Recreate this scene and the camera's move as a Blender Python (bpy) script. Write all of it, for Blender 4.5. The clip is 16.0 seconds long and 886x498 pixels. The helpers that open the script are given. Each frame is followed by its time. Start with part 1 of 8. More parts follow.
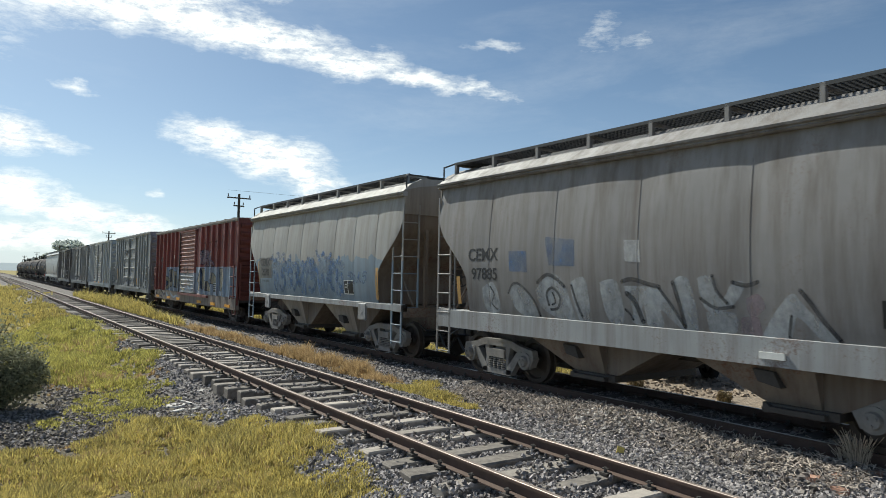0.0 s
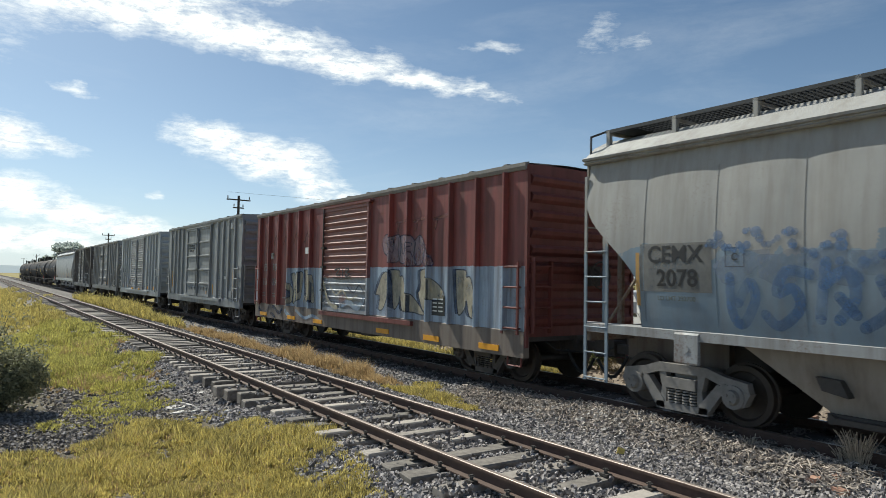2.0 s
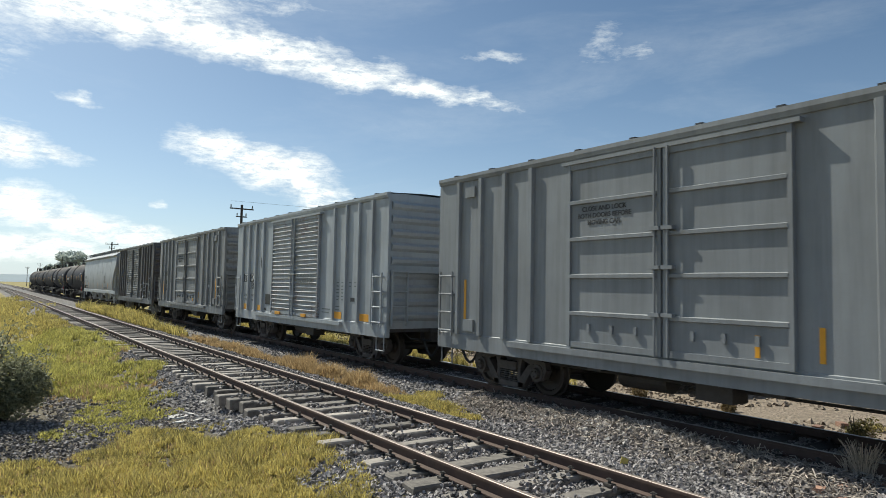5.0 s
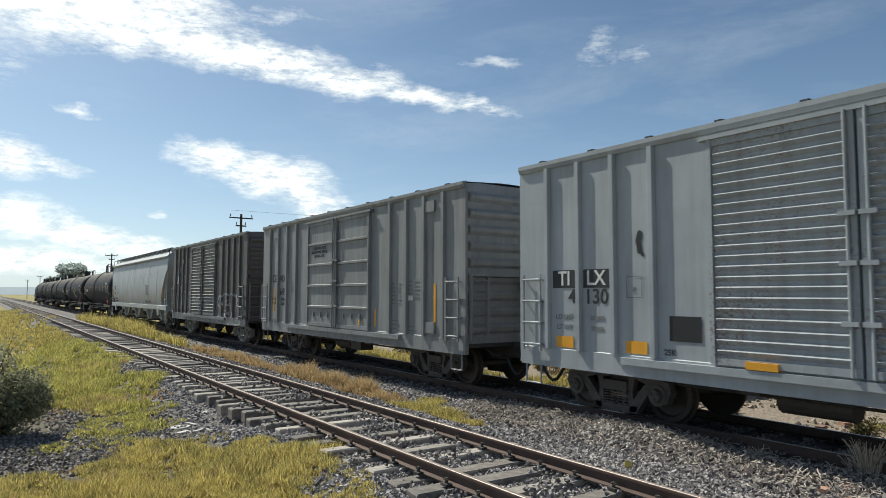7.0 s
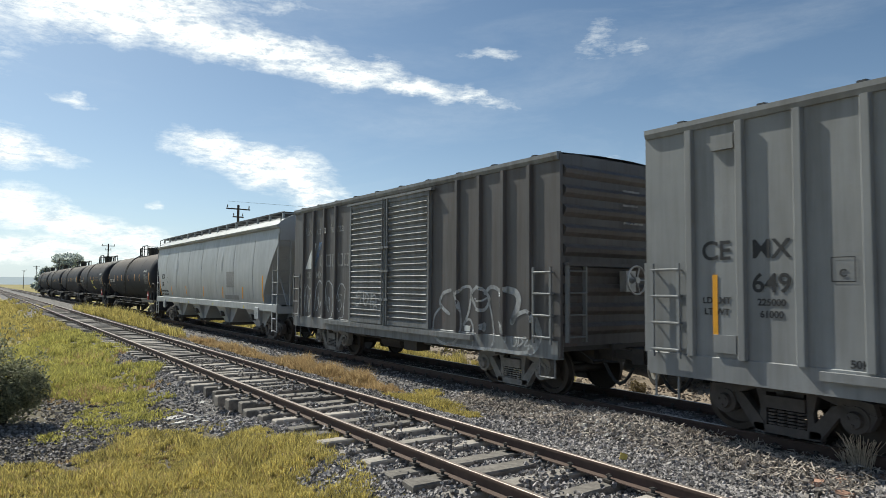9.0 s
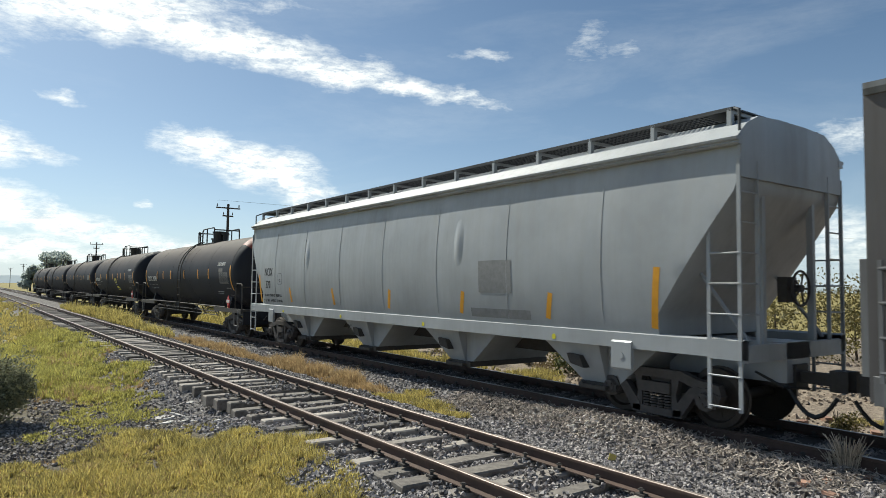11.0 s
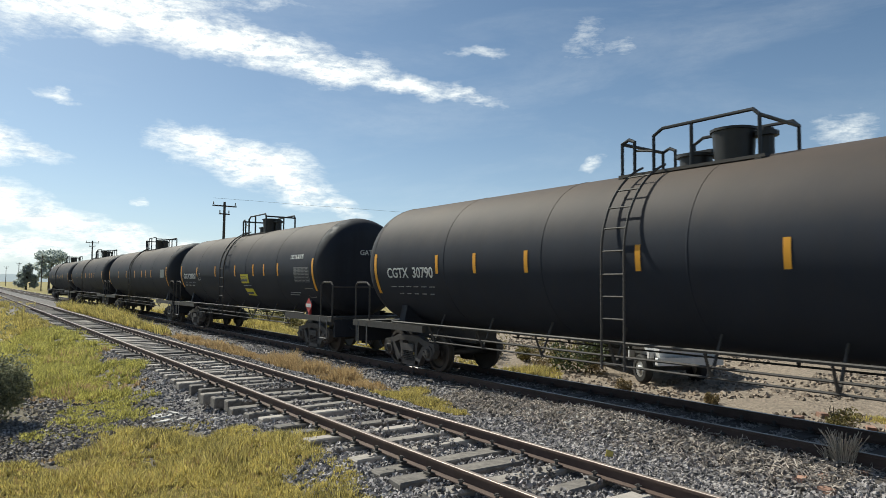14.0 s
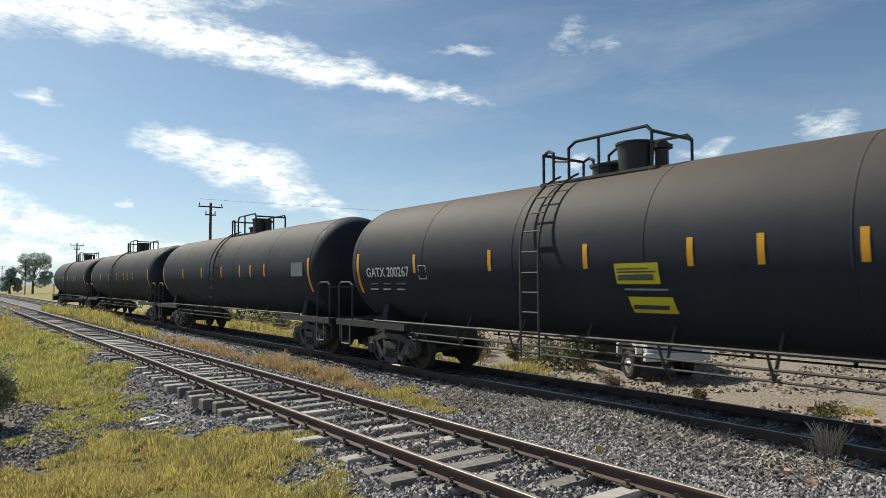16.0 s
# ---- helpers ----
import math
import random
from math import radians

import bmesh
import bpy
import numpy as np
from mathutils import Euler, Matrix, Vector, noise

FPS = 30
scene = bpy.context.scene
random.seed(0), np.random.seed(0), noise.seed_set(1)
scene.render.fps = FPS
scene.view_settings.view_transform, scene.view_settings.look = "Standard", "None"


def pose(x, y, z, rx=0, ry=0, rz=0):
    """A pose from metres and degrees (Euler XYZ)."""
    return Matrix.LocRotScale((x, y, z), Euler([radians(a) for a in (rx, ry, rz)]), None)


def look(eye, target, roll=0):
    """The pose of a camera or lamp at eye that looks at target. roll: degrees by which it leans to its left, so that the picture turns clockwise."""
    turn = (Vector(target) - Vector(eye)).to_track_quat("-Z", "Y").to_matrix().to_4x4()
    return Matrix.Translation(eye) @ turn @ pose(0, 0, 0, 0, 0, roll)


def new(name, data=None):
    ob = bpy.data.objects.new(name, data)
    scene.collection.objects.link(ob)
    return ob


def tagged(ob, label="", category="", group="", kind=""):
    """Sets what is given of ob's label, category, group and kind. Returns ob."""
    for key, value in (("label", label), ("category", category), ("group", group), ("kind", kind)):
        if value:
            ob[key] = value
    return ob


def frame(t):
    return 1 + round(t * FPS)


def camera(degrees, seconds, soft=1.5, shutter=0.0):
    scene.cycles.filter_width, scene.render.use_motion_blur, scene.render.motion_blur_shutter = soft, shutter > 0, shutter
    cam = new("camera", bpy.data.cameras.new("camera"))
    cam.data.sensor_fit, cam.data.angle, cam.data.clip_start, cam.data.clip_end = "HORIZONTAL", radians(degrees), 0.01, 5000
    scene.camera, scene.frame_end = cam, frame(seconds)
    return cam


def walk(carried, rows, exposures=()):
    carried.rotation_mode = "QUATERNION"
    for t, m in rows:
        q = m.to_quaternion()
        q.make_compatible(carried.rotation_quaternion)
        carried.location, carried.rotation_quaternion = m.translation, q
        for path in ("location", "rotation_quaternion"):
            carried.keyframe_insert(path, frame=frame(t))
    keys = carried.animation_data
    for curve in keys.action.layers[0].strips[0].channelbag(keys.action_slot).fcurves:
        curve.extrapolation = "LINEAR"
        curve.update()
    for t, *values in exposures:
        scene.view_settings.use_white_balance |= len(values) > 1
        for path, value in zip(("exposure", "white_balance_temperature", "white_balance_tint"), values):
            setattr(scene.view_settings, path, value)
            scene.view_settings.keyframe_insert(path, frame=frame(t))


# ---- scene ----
# World: x across the tracks, y along them into the distance, z up; the rail tops lie at z = 0.
CAM_H = 2.1
cam = camera(67.4, 16.0, soft=0.6, shutter=0.08)
TURNS = [(0, 2.53, -1.22, -35.01),
        (0.5, 2.67, -1.20, -34.83),
        (1, 2.52, -1.12, -34.55),
        (1.5, 2.52, -1.00, -34.73),
        (2, 2.65, -1.09, -35.03),
        (2.5, 2.89, -1.31, -35.23),
        (3, 2.99, -1.37, -35.17),
        (3.5, 3.02, -1.36, -35.38),
        (4, 3.47, -1.31, -34.98),
        (6.5, 3.27, -0.65, -34.84),
        (7, 3.91, -0.15, -34.75),
        (7.5, 3.69, -0.17, -34.58),
        (8, 3.61, -0.40, -34.83),
        (8.5, 3.36, -0.43, -35.24),
        (9, 3.24, -0.45, -35.00),
        (9.5, 3.03, -0.31, -34.97),
        (10, 3.19, -0.47, -35.37),
        (12.5, 3.29, -0.80, -35.99),
        (13, 3.45, -0.69, -36.09),
        (13.5, 3.29, -0.62, -36.38),
        (14, 3.06, -0.55, -36.09),
        (14.5, 2.95, -0.30, -36.42),
        (15, 2.84, -0.24, -36.85),
        (15.5, 3.02, -0.34, -36.53),
        (16, 2.95, 0.12, -37.09)]
walk(cam, [(t, pose(0, 0, CAM_H, 90 + p, r, y)) for t, p, r, y in TURNS],
     exposures=[(0, 0.15, 6420, 3), (16, 0.15, 6420, 3)])

# ---- world and sun ----
SUN_DIR = Vector((-0.145, 0.66, 0.735)).normalized()
sun_data = bpy.data.lights.new("sun", "SUN")
sun_data.energy, sun_data.angle, sun_data.color = 5.0, radians(0.5), (1.0, 0.95, 0.86)
sun = new("sun", sun_data)
sun.matrix_world = look((-40, 60, 80), Vector((-40, 60, 80)) - SUN_DIR)
scene.view_settings.exposure = 0.0


def chain(tree, kind, op=None, ins=(), use_clamp=False):
    """A node with its inputs given as values or as sockets; returns its first output."""
    n = tree.nodes.new(kind)
    if op:
        n.operation = op
    if use_clamp:
        n.use_clamp = True
    for i, value in enumerate(ins):
        if value is None:
            continue
        if isinstance(value, bpy.types.NodeSocket):
            tree.links.new(value, n.inputs[i])
        else:
            n.inputs[i].default_value = value
    return n.outputs[0]


def m_(tree, op, *ins, clamp=False):
    return chain(tree, "ShaderNodeMath", op, ins, use_clamp=clamp)


def ramp_(tree, fac, stops):
    n = tree.nodes.new("ShaderNodeValToRGB")
    el = n.color_ramp.elements
    while len(el) < len(stops):
        el.new(0.5)
    for e, (p, c) in zip(el, stops):
        e.position, e.color = p, (*c, 1) if len(c) == 3 else c
    if isinstance(fac, bpy.types.NodeSocket):
        tree.links.new(fac, n.inputs[0])
    return n.outputs[0]


def mix_(tree, fac, a, b, blend="MIX"):
    n = tree.nodes.new("ShaderNodeMix")
    n.data_type, n.blend_type = "RGBA", blend
    for i, value in ((0, fac), (6, a), (7, b)):
        if isinstance(value, bpy.types.NodeSocket):
            tree.links.new(value, n.inputs[i])
        else:
            n.inputs[i].default_value = value if i == 0 else (*value, 1)
    return n.outputs[2]


def noise_(tree, vec, scale, detail=4.0, rough=0.55, distort=0.0):
    n = tree.nodes.new("ShaderNodeTexNoise")
    n.inputs["Scale"].default_value, n.inputs["Detail"].default_value = scale, detail
    n.inputs["Roughness"].default_value, n.inputs["Distortion"].default_value = rough, distort
    if vec is not None:
        tree.links.new(vec, n.inputs["Vector"])
    return n.outputs["Fac"]


def map_(tree, vec, scale=(1, 1, 1), loc=(0, 0, 0), rot=(0, 0, 0)):
    n = tree.nodes.new("ShaderNodeMapping")
    n.inputs["Scale"].default_value, n.inputs["Location"].default_value, n.inputs["Rotation"].default_value = scale, loc, rot
    tree.links.new(vec, n.inputs["Vector"])
    return n.outputs[0]


def sky():
    """A clear sky with a veil of bright streaks and a few cumulus banks."""
    world = bpy.data.worlds.new("sky")
    scene.world = world
    world.use_nodes = True
    t = world.node_tree
    t.nodes.clear()
    s = t.nodes.new("ShaderNodeTexSky")
    s.sky_type, s.sun_disc = "NISHITA", False
    s.sun_elevation = math.asin(SUN_DIR.z)
    s.sun_rotation = math.atan2(SUN_DIR.x, SUN_DIR.y)
    s.altitude, s.air_density, s.dust_density, s.ozone_density = 1500, 0.82, 3.2, 2.6
    bg = t.nodes.new("ShaderNodeBackground")
    bg.inputs[1].default_value = 0.095
    way = t.nodes.new("ShaderNodeTexCoord").outputs["Generated"]
    # a cool haze low over the plain
    up = t.nodes.new("ShaderNodeSeparateXYZ")
    t.links.new(way, up.inputs[0])
    low_air = m_(t, "EXPONENT", m_(t, "MULTIPLY", m_(t, "ABSOLUTE", up.outputs[2]), -9.0))
    air = mix_(t, m_(t, "MULTIPLY", low_air, 0.75), mix_(t, 1.0, s.outputs[0], (0.915, 1.0, 0.985), "MULTIPLY"), (7.1, 7.9, 8.7))
    t.links.new(air, bg.inputs[0])
    # cloud banks: azimuth from the track to the right, elevation, half width, half height, tilt (degrees), weight
    banks = [(2.0, 21.6, 9, 3.0, -2, 1.6), (-4, 24, 10, 4, 0, 1.5), (10, 20.6, 9, 1.9, -5, 1.5), (18, 19.2, 8, 1.5, -5, 1.35), (26, 18.0, 7, 1.25, -6, 1.1), (32.5, 16.9, 5, 1.0, -8, 1.0), (37.5, 16.0, 4, 0.7, -8, 0.75), (8.0, 22.6, 9, 1.6, 0, 1.2),
             (17.0, 22.8, 8, 1.0, -4, 0.62), (15.6, 10.9, 3.6, 1.3, -3, 1.35), (20.5, 9.8, 5.0, 1.7, -6, 1.45), (23.5, 8.0, 4.0, 1.3, -14, 1.25), (27.5, 6.4, 2.6, 0.8, -16, 0.95),
             (1.6, 10.0, 2.6, 1.5, -10, 1.3), (4.4, 9.4, 1.6, 0.8, -20, 1.0), (2.2, 5.6, 2.6, 1.5, -10, 1.5), (5.6, 4.6, 3.2, 1.2, -14, 1.4), (10.0, 3.6, 3.4, 0.7, -8, 1.15), (1.0, 2.4, 9.0, 1.2, 0, 1.25), (13, 2.4, 10.0, 1.0, 0, 1.05), (-12, 19, 12, 7, 0, 1.0),
             (39.5, 19.6, 3.4, 0.55, -3, 0.68), (48.2, 20.0, 1.9, 3.0, -16, 0.47), (51.0, 19.6, 2.8, 1.0, 6, 0.44), (5.2, 13.6, 1.9, 0.45, -8, 0.75), (11.5, 6.2, 0.9, 0.4, -20, 0.85),
             (49.0, 10.2, 1.2, 0.7, 10, 0.75), (59.0, 10.6, 2.4, 0.8, 8, 0.66), (67.5, 11.8, 2.8, 1.4, 10, 0.72), (68, 4.0, 8.0, 2.6, 0, 0.75)]
    total = None
    warp = chain(t, "ShaderNodeVectorMath", "ADD", (way, None))
    wn = t.nodes.new("ShaderNodeTexNoise")
    wn.inputs["Scale"].default_value, wn.inputs["Detail"].default_value = 14.0, 7.0
    t.links.new(way, wn.inputs["Vector"])
    shift = chain(t, "ShaderNodeVectorMath", "SUBTRACT", (wn.outputs["Color"], (0.5, 0.5, 0.5)))
    shift = chain(t, "ShaderNodeVectorMath", "MULTIPLY", (shift, (0.09, 0.09, 0.045)))
    t.links.new(shift, warp.node.inputs[1])
    for a, e, w, h, tilt, weight in banks:
        a, e, tilt = radians(a), radians(e), radians(tilt)
        c = Vector((math.sin(a) * math.cos(e), math.cos(a) * math.cos(e), math.sin(e)))
        u = Vector((math.cos(a), -math.sin(a), 0))
        v = u.cross(c) * 1.0
        uu, vv = u * math.cos(tilt) + v * math.sin(tilt), v * math.cos(tilt) - u * math.sin(tilt)
        du = chain(t, "ShaderNodeVectorMath", "DOT_PRODUCT", (warp, uu / math.tan(radians(w))))
        du = du.node.outputs["Value"]
        off_u, off_v = c.dot(uu) / math.tan(radians(w)), c.dot(vv) / math.tan(radians(h))
        dv = chain(t, "ShaderNodeVectorMath", "DOT_PRODUCT", (warp, vv / math.tan(radians(h)))).node.outputs["Value"]
        front = chain(t, "ShaderNodeVectorMath", "DOT_PRODUCT", (way, c)).node.outputs["Value"]
        x2 = m_(t, "POWER", m_(t, "SUBTRACT", du, off_u), 2.0)
        y2 = m_(t, "POWER", m_(t, "SUBTRACT", dv, off_v), 2.0)
        r = m_(t, "ADD", x2, y2)
        g = m_(t, "MULTIPLY", m_(t, "EXPONENT", m_(t, "MULTIPLY", r, -0.9)), weight)
        g = m_(t, "MULTIPLY", g, m_(t, "GREATER_THAN", front, 0.3))
        total = g if total is None else m_(t, "MAXIMUM", total, g)
    streak = noise_(t, map_(t, way, (13, 13, 90), rot=(0, radians(7), radians(-30))), 1.0, 9.0, 0.68, 0.7)
    puff = noise_(t, map_(t, way, (30, 30, 85)), 1.0, 10.0, 0.66, 0.35)
    grain = noise_(t, map_(t, way, (70, 70, 190), rot=(0, radians(6), 0)), 1.0, 8.0, 0.7, 0.3)
    body = m_(t, "ADD", m_(t, "MULTIPLY", streak, 1.25), m_(t, "ADD", m_(t, "MULTIPLY", puff, 1.2), m_(t, "MULTIPLY", grain, 0.8)))
    dens = m_(t, "SUBTRACT", m_(t, "MULTIPLY", total, m_(t, "SUBTRACT", body, 0.75)), 0.28)
    dens = m_(t, "MULTIPLY", dens, 1.3, clamp=True)
    veil = noise_(t, map_(t, way, (2.2, 2.2, 9), rot=(0, radians(5), radians(-30))), 1.0, 7.0, 0.62, 0.5)
    veil = m_(t, "MULTIPLY", m_(t, "SUBTRACT", veil, 0.45, clamp=True), 0.4, clamp=True)
    dens = m_(t, "MAXIMUM", dens, veil)
    cloud = t.nodes.new("ShaderNodeBackground")
    cloud.inputs[0].default_value, cloud.inputs[1].default_value = (1.0, 0.985, 0.96, 1), 1.12
    blend = t.nodes.new("ShaderNodeMixShader")
    shade = ramp_(t, m_(t, "ADD", m_(t, "MULTIPLY", puff, 0.6), m_(t, "MULTIPLY", grain, 0.4)), [(0.36, (0.66, 0.69, 0.74)), (0.54, (1.0, 0.985, 0.96))])
    t.links.new(shade, cloud.inputs[0])
    t.links.new(dens, blend.inputs[0])
    t.links.new(bg.outputs[0], blend.inputs[1])
    t.links.new(cloud.outputs[0], blend.inputs[2])
    out = t.nodes.new("ShaderNodeOutputWorld")
    t.links.new(blend.outputs[0], out.inputs[0])


sky()


# ---- materials ----
def base_material(name):
    mat = bpy.data.materials.new(name)
    mat.use_nodes = True
    t = mat.node_tree
    return mat, t, t.nodes["Principled BSDF"], t.nodes.new("ShaderNodeTexCoord").outputs["Object"]


def set_in(t, bsdf, name, value):
    if isinstance(value, bpy.types.NodeSocket):
        t.links.new(value, bsdf.inputs[name])
    else:
        bsdf.inputs[name].default_value = (*value, 1) if isinstance(value, tuple) else value


def bump_(t, bsdf, height, strength=0.3, dist=0.02):
    n = t.nodes.new("ShaderNodeBump")
    n.inputs["Strength"].default_value, n.inputs["Distance"].default_value = strength, dist
    t.links.new(height, n.inputs["Height"])
    t.links.new(n.outputs[0], bsdf.inputs["Normal"])


def paint(name, colour, dirt=(0.09, 0.07, 0.055), rust=0.12, grime=0.5, rough=0.5, metal=0.0, low=None, low_z=2.4, low_y=99.0, dust_z=None, blur=0.10, spec=0.5):
    """Weathered paint on steel sheet: vertical streaks of dirt, patches of fading, spots of rust; low: another coat below low_z."""
    mat, t, b, obj = base_material(name)
    streaks = noise_(t, map_(t, obj, (5, 5, 0.35)), 1.0, 6.0, 0.65)
    broad = noise_(t, map_(t, obj, (0.7, 0.7, 0.7)), 1.0, 4.0, 0.6)
    fine = noise_(t, obj, 22.0, 5.0, 0.7)
    col = mix_(t, ramp_(t, broad, [(0.3, (0, 0, 0)), (0.75, (1, 1, 1))]), tuple(c * 0.82 for c in colour), tuple(min(1, c * 1.12) for c in colour))
    if low:
        z = t.nodes.new("ShaderNodeSeparateXYZ")
        t.links.new(obj, z.inputs[0])
        edge = m_(t, "ADD", z.outputs[2], m_(t, "MULTIPLY", m_(t, "SUBTRACT", noise_(t, obj, 6.0 if blur < 0.3 else 1.8, 6.0), 0.5), blur))
        below = m_(t, "MULTIPLY", m_(t, "LESS_THAN", edge, low_z), m_(t, "LESS_THAN", z.outputs[1], low_y))
        low_col = mix_(t, noise_(t, obj, 1.6, 5.0, 0.6), tuple(c * 0.7 for c in low), tuple(min(1, c * 1.25) for c in low))
        col = mix_(t, below, col, low_col)
    dirt_fac = m_(t, "MULTIPLY", ramp_(t, streaks, [(0.42, (0, 0, 0)), (0.72, (1, 1, 1))]), grime)
    col = mix_(t, dirt_fac, col, dirt)
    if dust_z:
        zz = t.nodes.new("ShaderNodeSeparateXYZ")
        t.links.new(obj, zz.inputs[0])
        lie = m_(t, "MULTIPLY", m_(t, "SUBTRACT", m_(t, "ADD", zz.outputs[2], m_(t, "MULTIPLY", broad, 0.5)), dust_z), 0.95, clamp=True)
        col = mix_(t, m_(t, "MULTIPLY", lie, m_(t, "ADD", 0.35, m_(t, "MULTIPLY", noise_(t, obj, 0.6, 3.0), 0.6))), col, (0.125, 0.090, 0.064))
    spots = m_(t, "MULTIPLY", m_(t, "ADD", fine, broad), 0.5)
    rust_fac = ramp_(t, spots, [(0.60 - 0.25 * rust, (0, 0, 0)), (0.68 - 0.2 * rust, (1, 1, 1))])
    col = mix_(t, m_(t, "MULTIPLY", rust_fac, min(1, rust * 3)), col, (0.13, 0.055, 0.03))
    set_in(t, b, "Base Color", col)
    set_in(t, b, "Metallic", metal)
    set_in(t, b, "Specular IOR Level", spec)
    set_in(t, b, "Roughness", rough if dust_z else ramp_(t, streaks, [(0.3, (rough - 0.08,) * 3), (0.7, (min(1, rough + 0.25),) * 3)]))
    bump_(t, b, m_(t, "ADD", m_(t, "MULTIPLY", broad, 0.0 if dust_z else 1.0), m_(t, "MULTIPLY", fine, 0.12)), 0.03 if dust_z else 0.3, 0.03)
    return mat


def plain(name, colour, rough=0.6, metal=0.0, spread=0.25, scale=8.0, bump=0.15, per_object=0.0, per_island=0.0, worn=0.0):
    mat, t, b, obj = base_material(name)
    n1, n2 = noise_(t, obj, scale, 5.0, 0.65), noise_(t, obj, scale * 0.12, 3.0)
    f = m_(t, "ADD", m_(t, "MULTIPLY", n1, 0.6), m_(t, "MULTIPLY", n2, 0.4))
    if per_object:
        f = m_(t, "ADD", f, m_(t, "MULTIPLY", m_(t, "SUBTRACT", t.nodes.new("ShaderNodeObjectInfo").outputs["Random"], 0.5), per_object))
    if per_island:
        f = m_(t, "ADD", f, m_(t, "MULTIPLY", m_(t, "SUBTRACT", t.nodes.new("ShaderNodeNewGeometry").outputs["Random Per Island"], 0.5), per_island))
    set_in(t, b, "Base Color", mix_(t, ramp_(t, f, [(0.2, (0, 0, 0)), (0.8, (1, 1, 1))]), tuple(c * (1 - spread) for c in colour), tuple(min(1, c * (1 + spread)) for c in colour)))
    set_in(t, b, "Roughness", rough)
    set_in(t, b, "Metallic", metal)
    if worn:
        wear = noise_(t, map_(t, obj, (3.5, 3.5, 2.2)), 1.0, 7.0, 0.72)
        set_in(t, b, "Alpha", ramp_(t, wear, [(0.34, ((1 - worn) * 0.55,) * 3), (0.66, (1 - worn * 0.45,) * 3)]))
    if bump:
        bump_(t, b, n1, bump, 0.01)
    return mat


def leafy(name, dark, light, scale=0.8, rough=0.6, translucent=0.35):
    """Blades and leaves: colour by island and by patch, a little light let through."""
    mat, t, b, obj = base_material(name)
    isl = t.nodes.new("ShaderNodeNewGeometry").outputs["Random Per Island"]
    f = m_(t, "ADD", m_(t, "MULTIPLY", isl, 0.6), m_(t, "MULTIPLY", noise_(t, obj, scale, 4.0), 0.55))
    col = mix_(t, ramp_(t, f, [(0.25, (0, 0, 0)), (0.85, (1, 1, 1))]), dark, light)
    set_in(t, b, "Base Color", col)
    set_in(t, b, "Roughness", rough)
    tr = t.nodes.new("ShaderNodeBsdfTranslucent")
    t.links.new(col, tr.inputs[0])
    mx = t.nodes.new("ShaderNodeMixShader")
    mx.inputs[0].default_value = translucent
    t.links.new(b.outputs[0], mx.inputs[1])
    t.links.new(tr.outputs[0], mx.inputs[2])
    t.links.new(mx.outputs[0], t.nodes["Material Output"].inputs[0])
    return mat


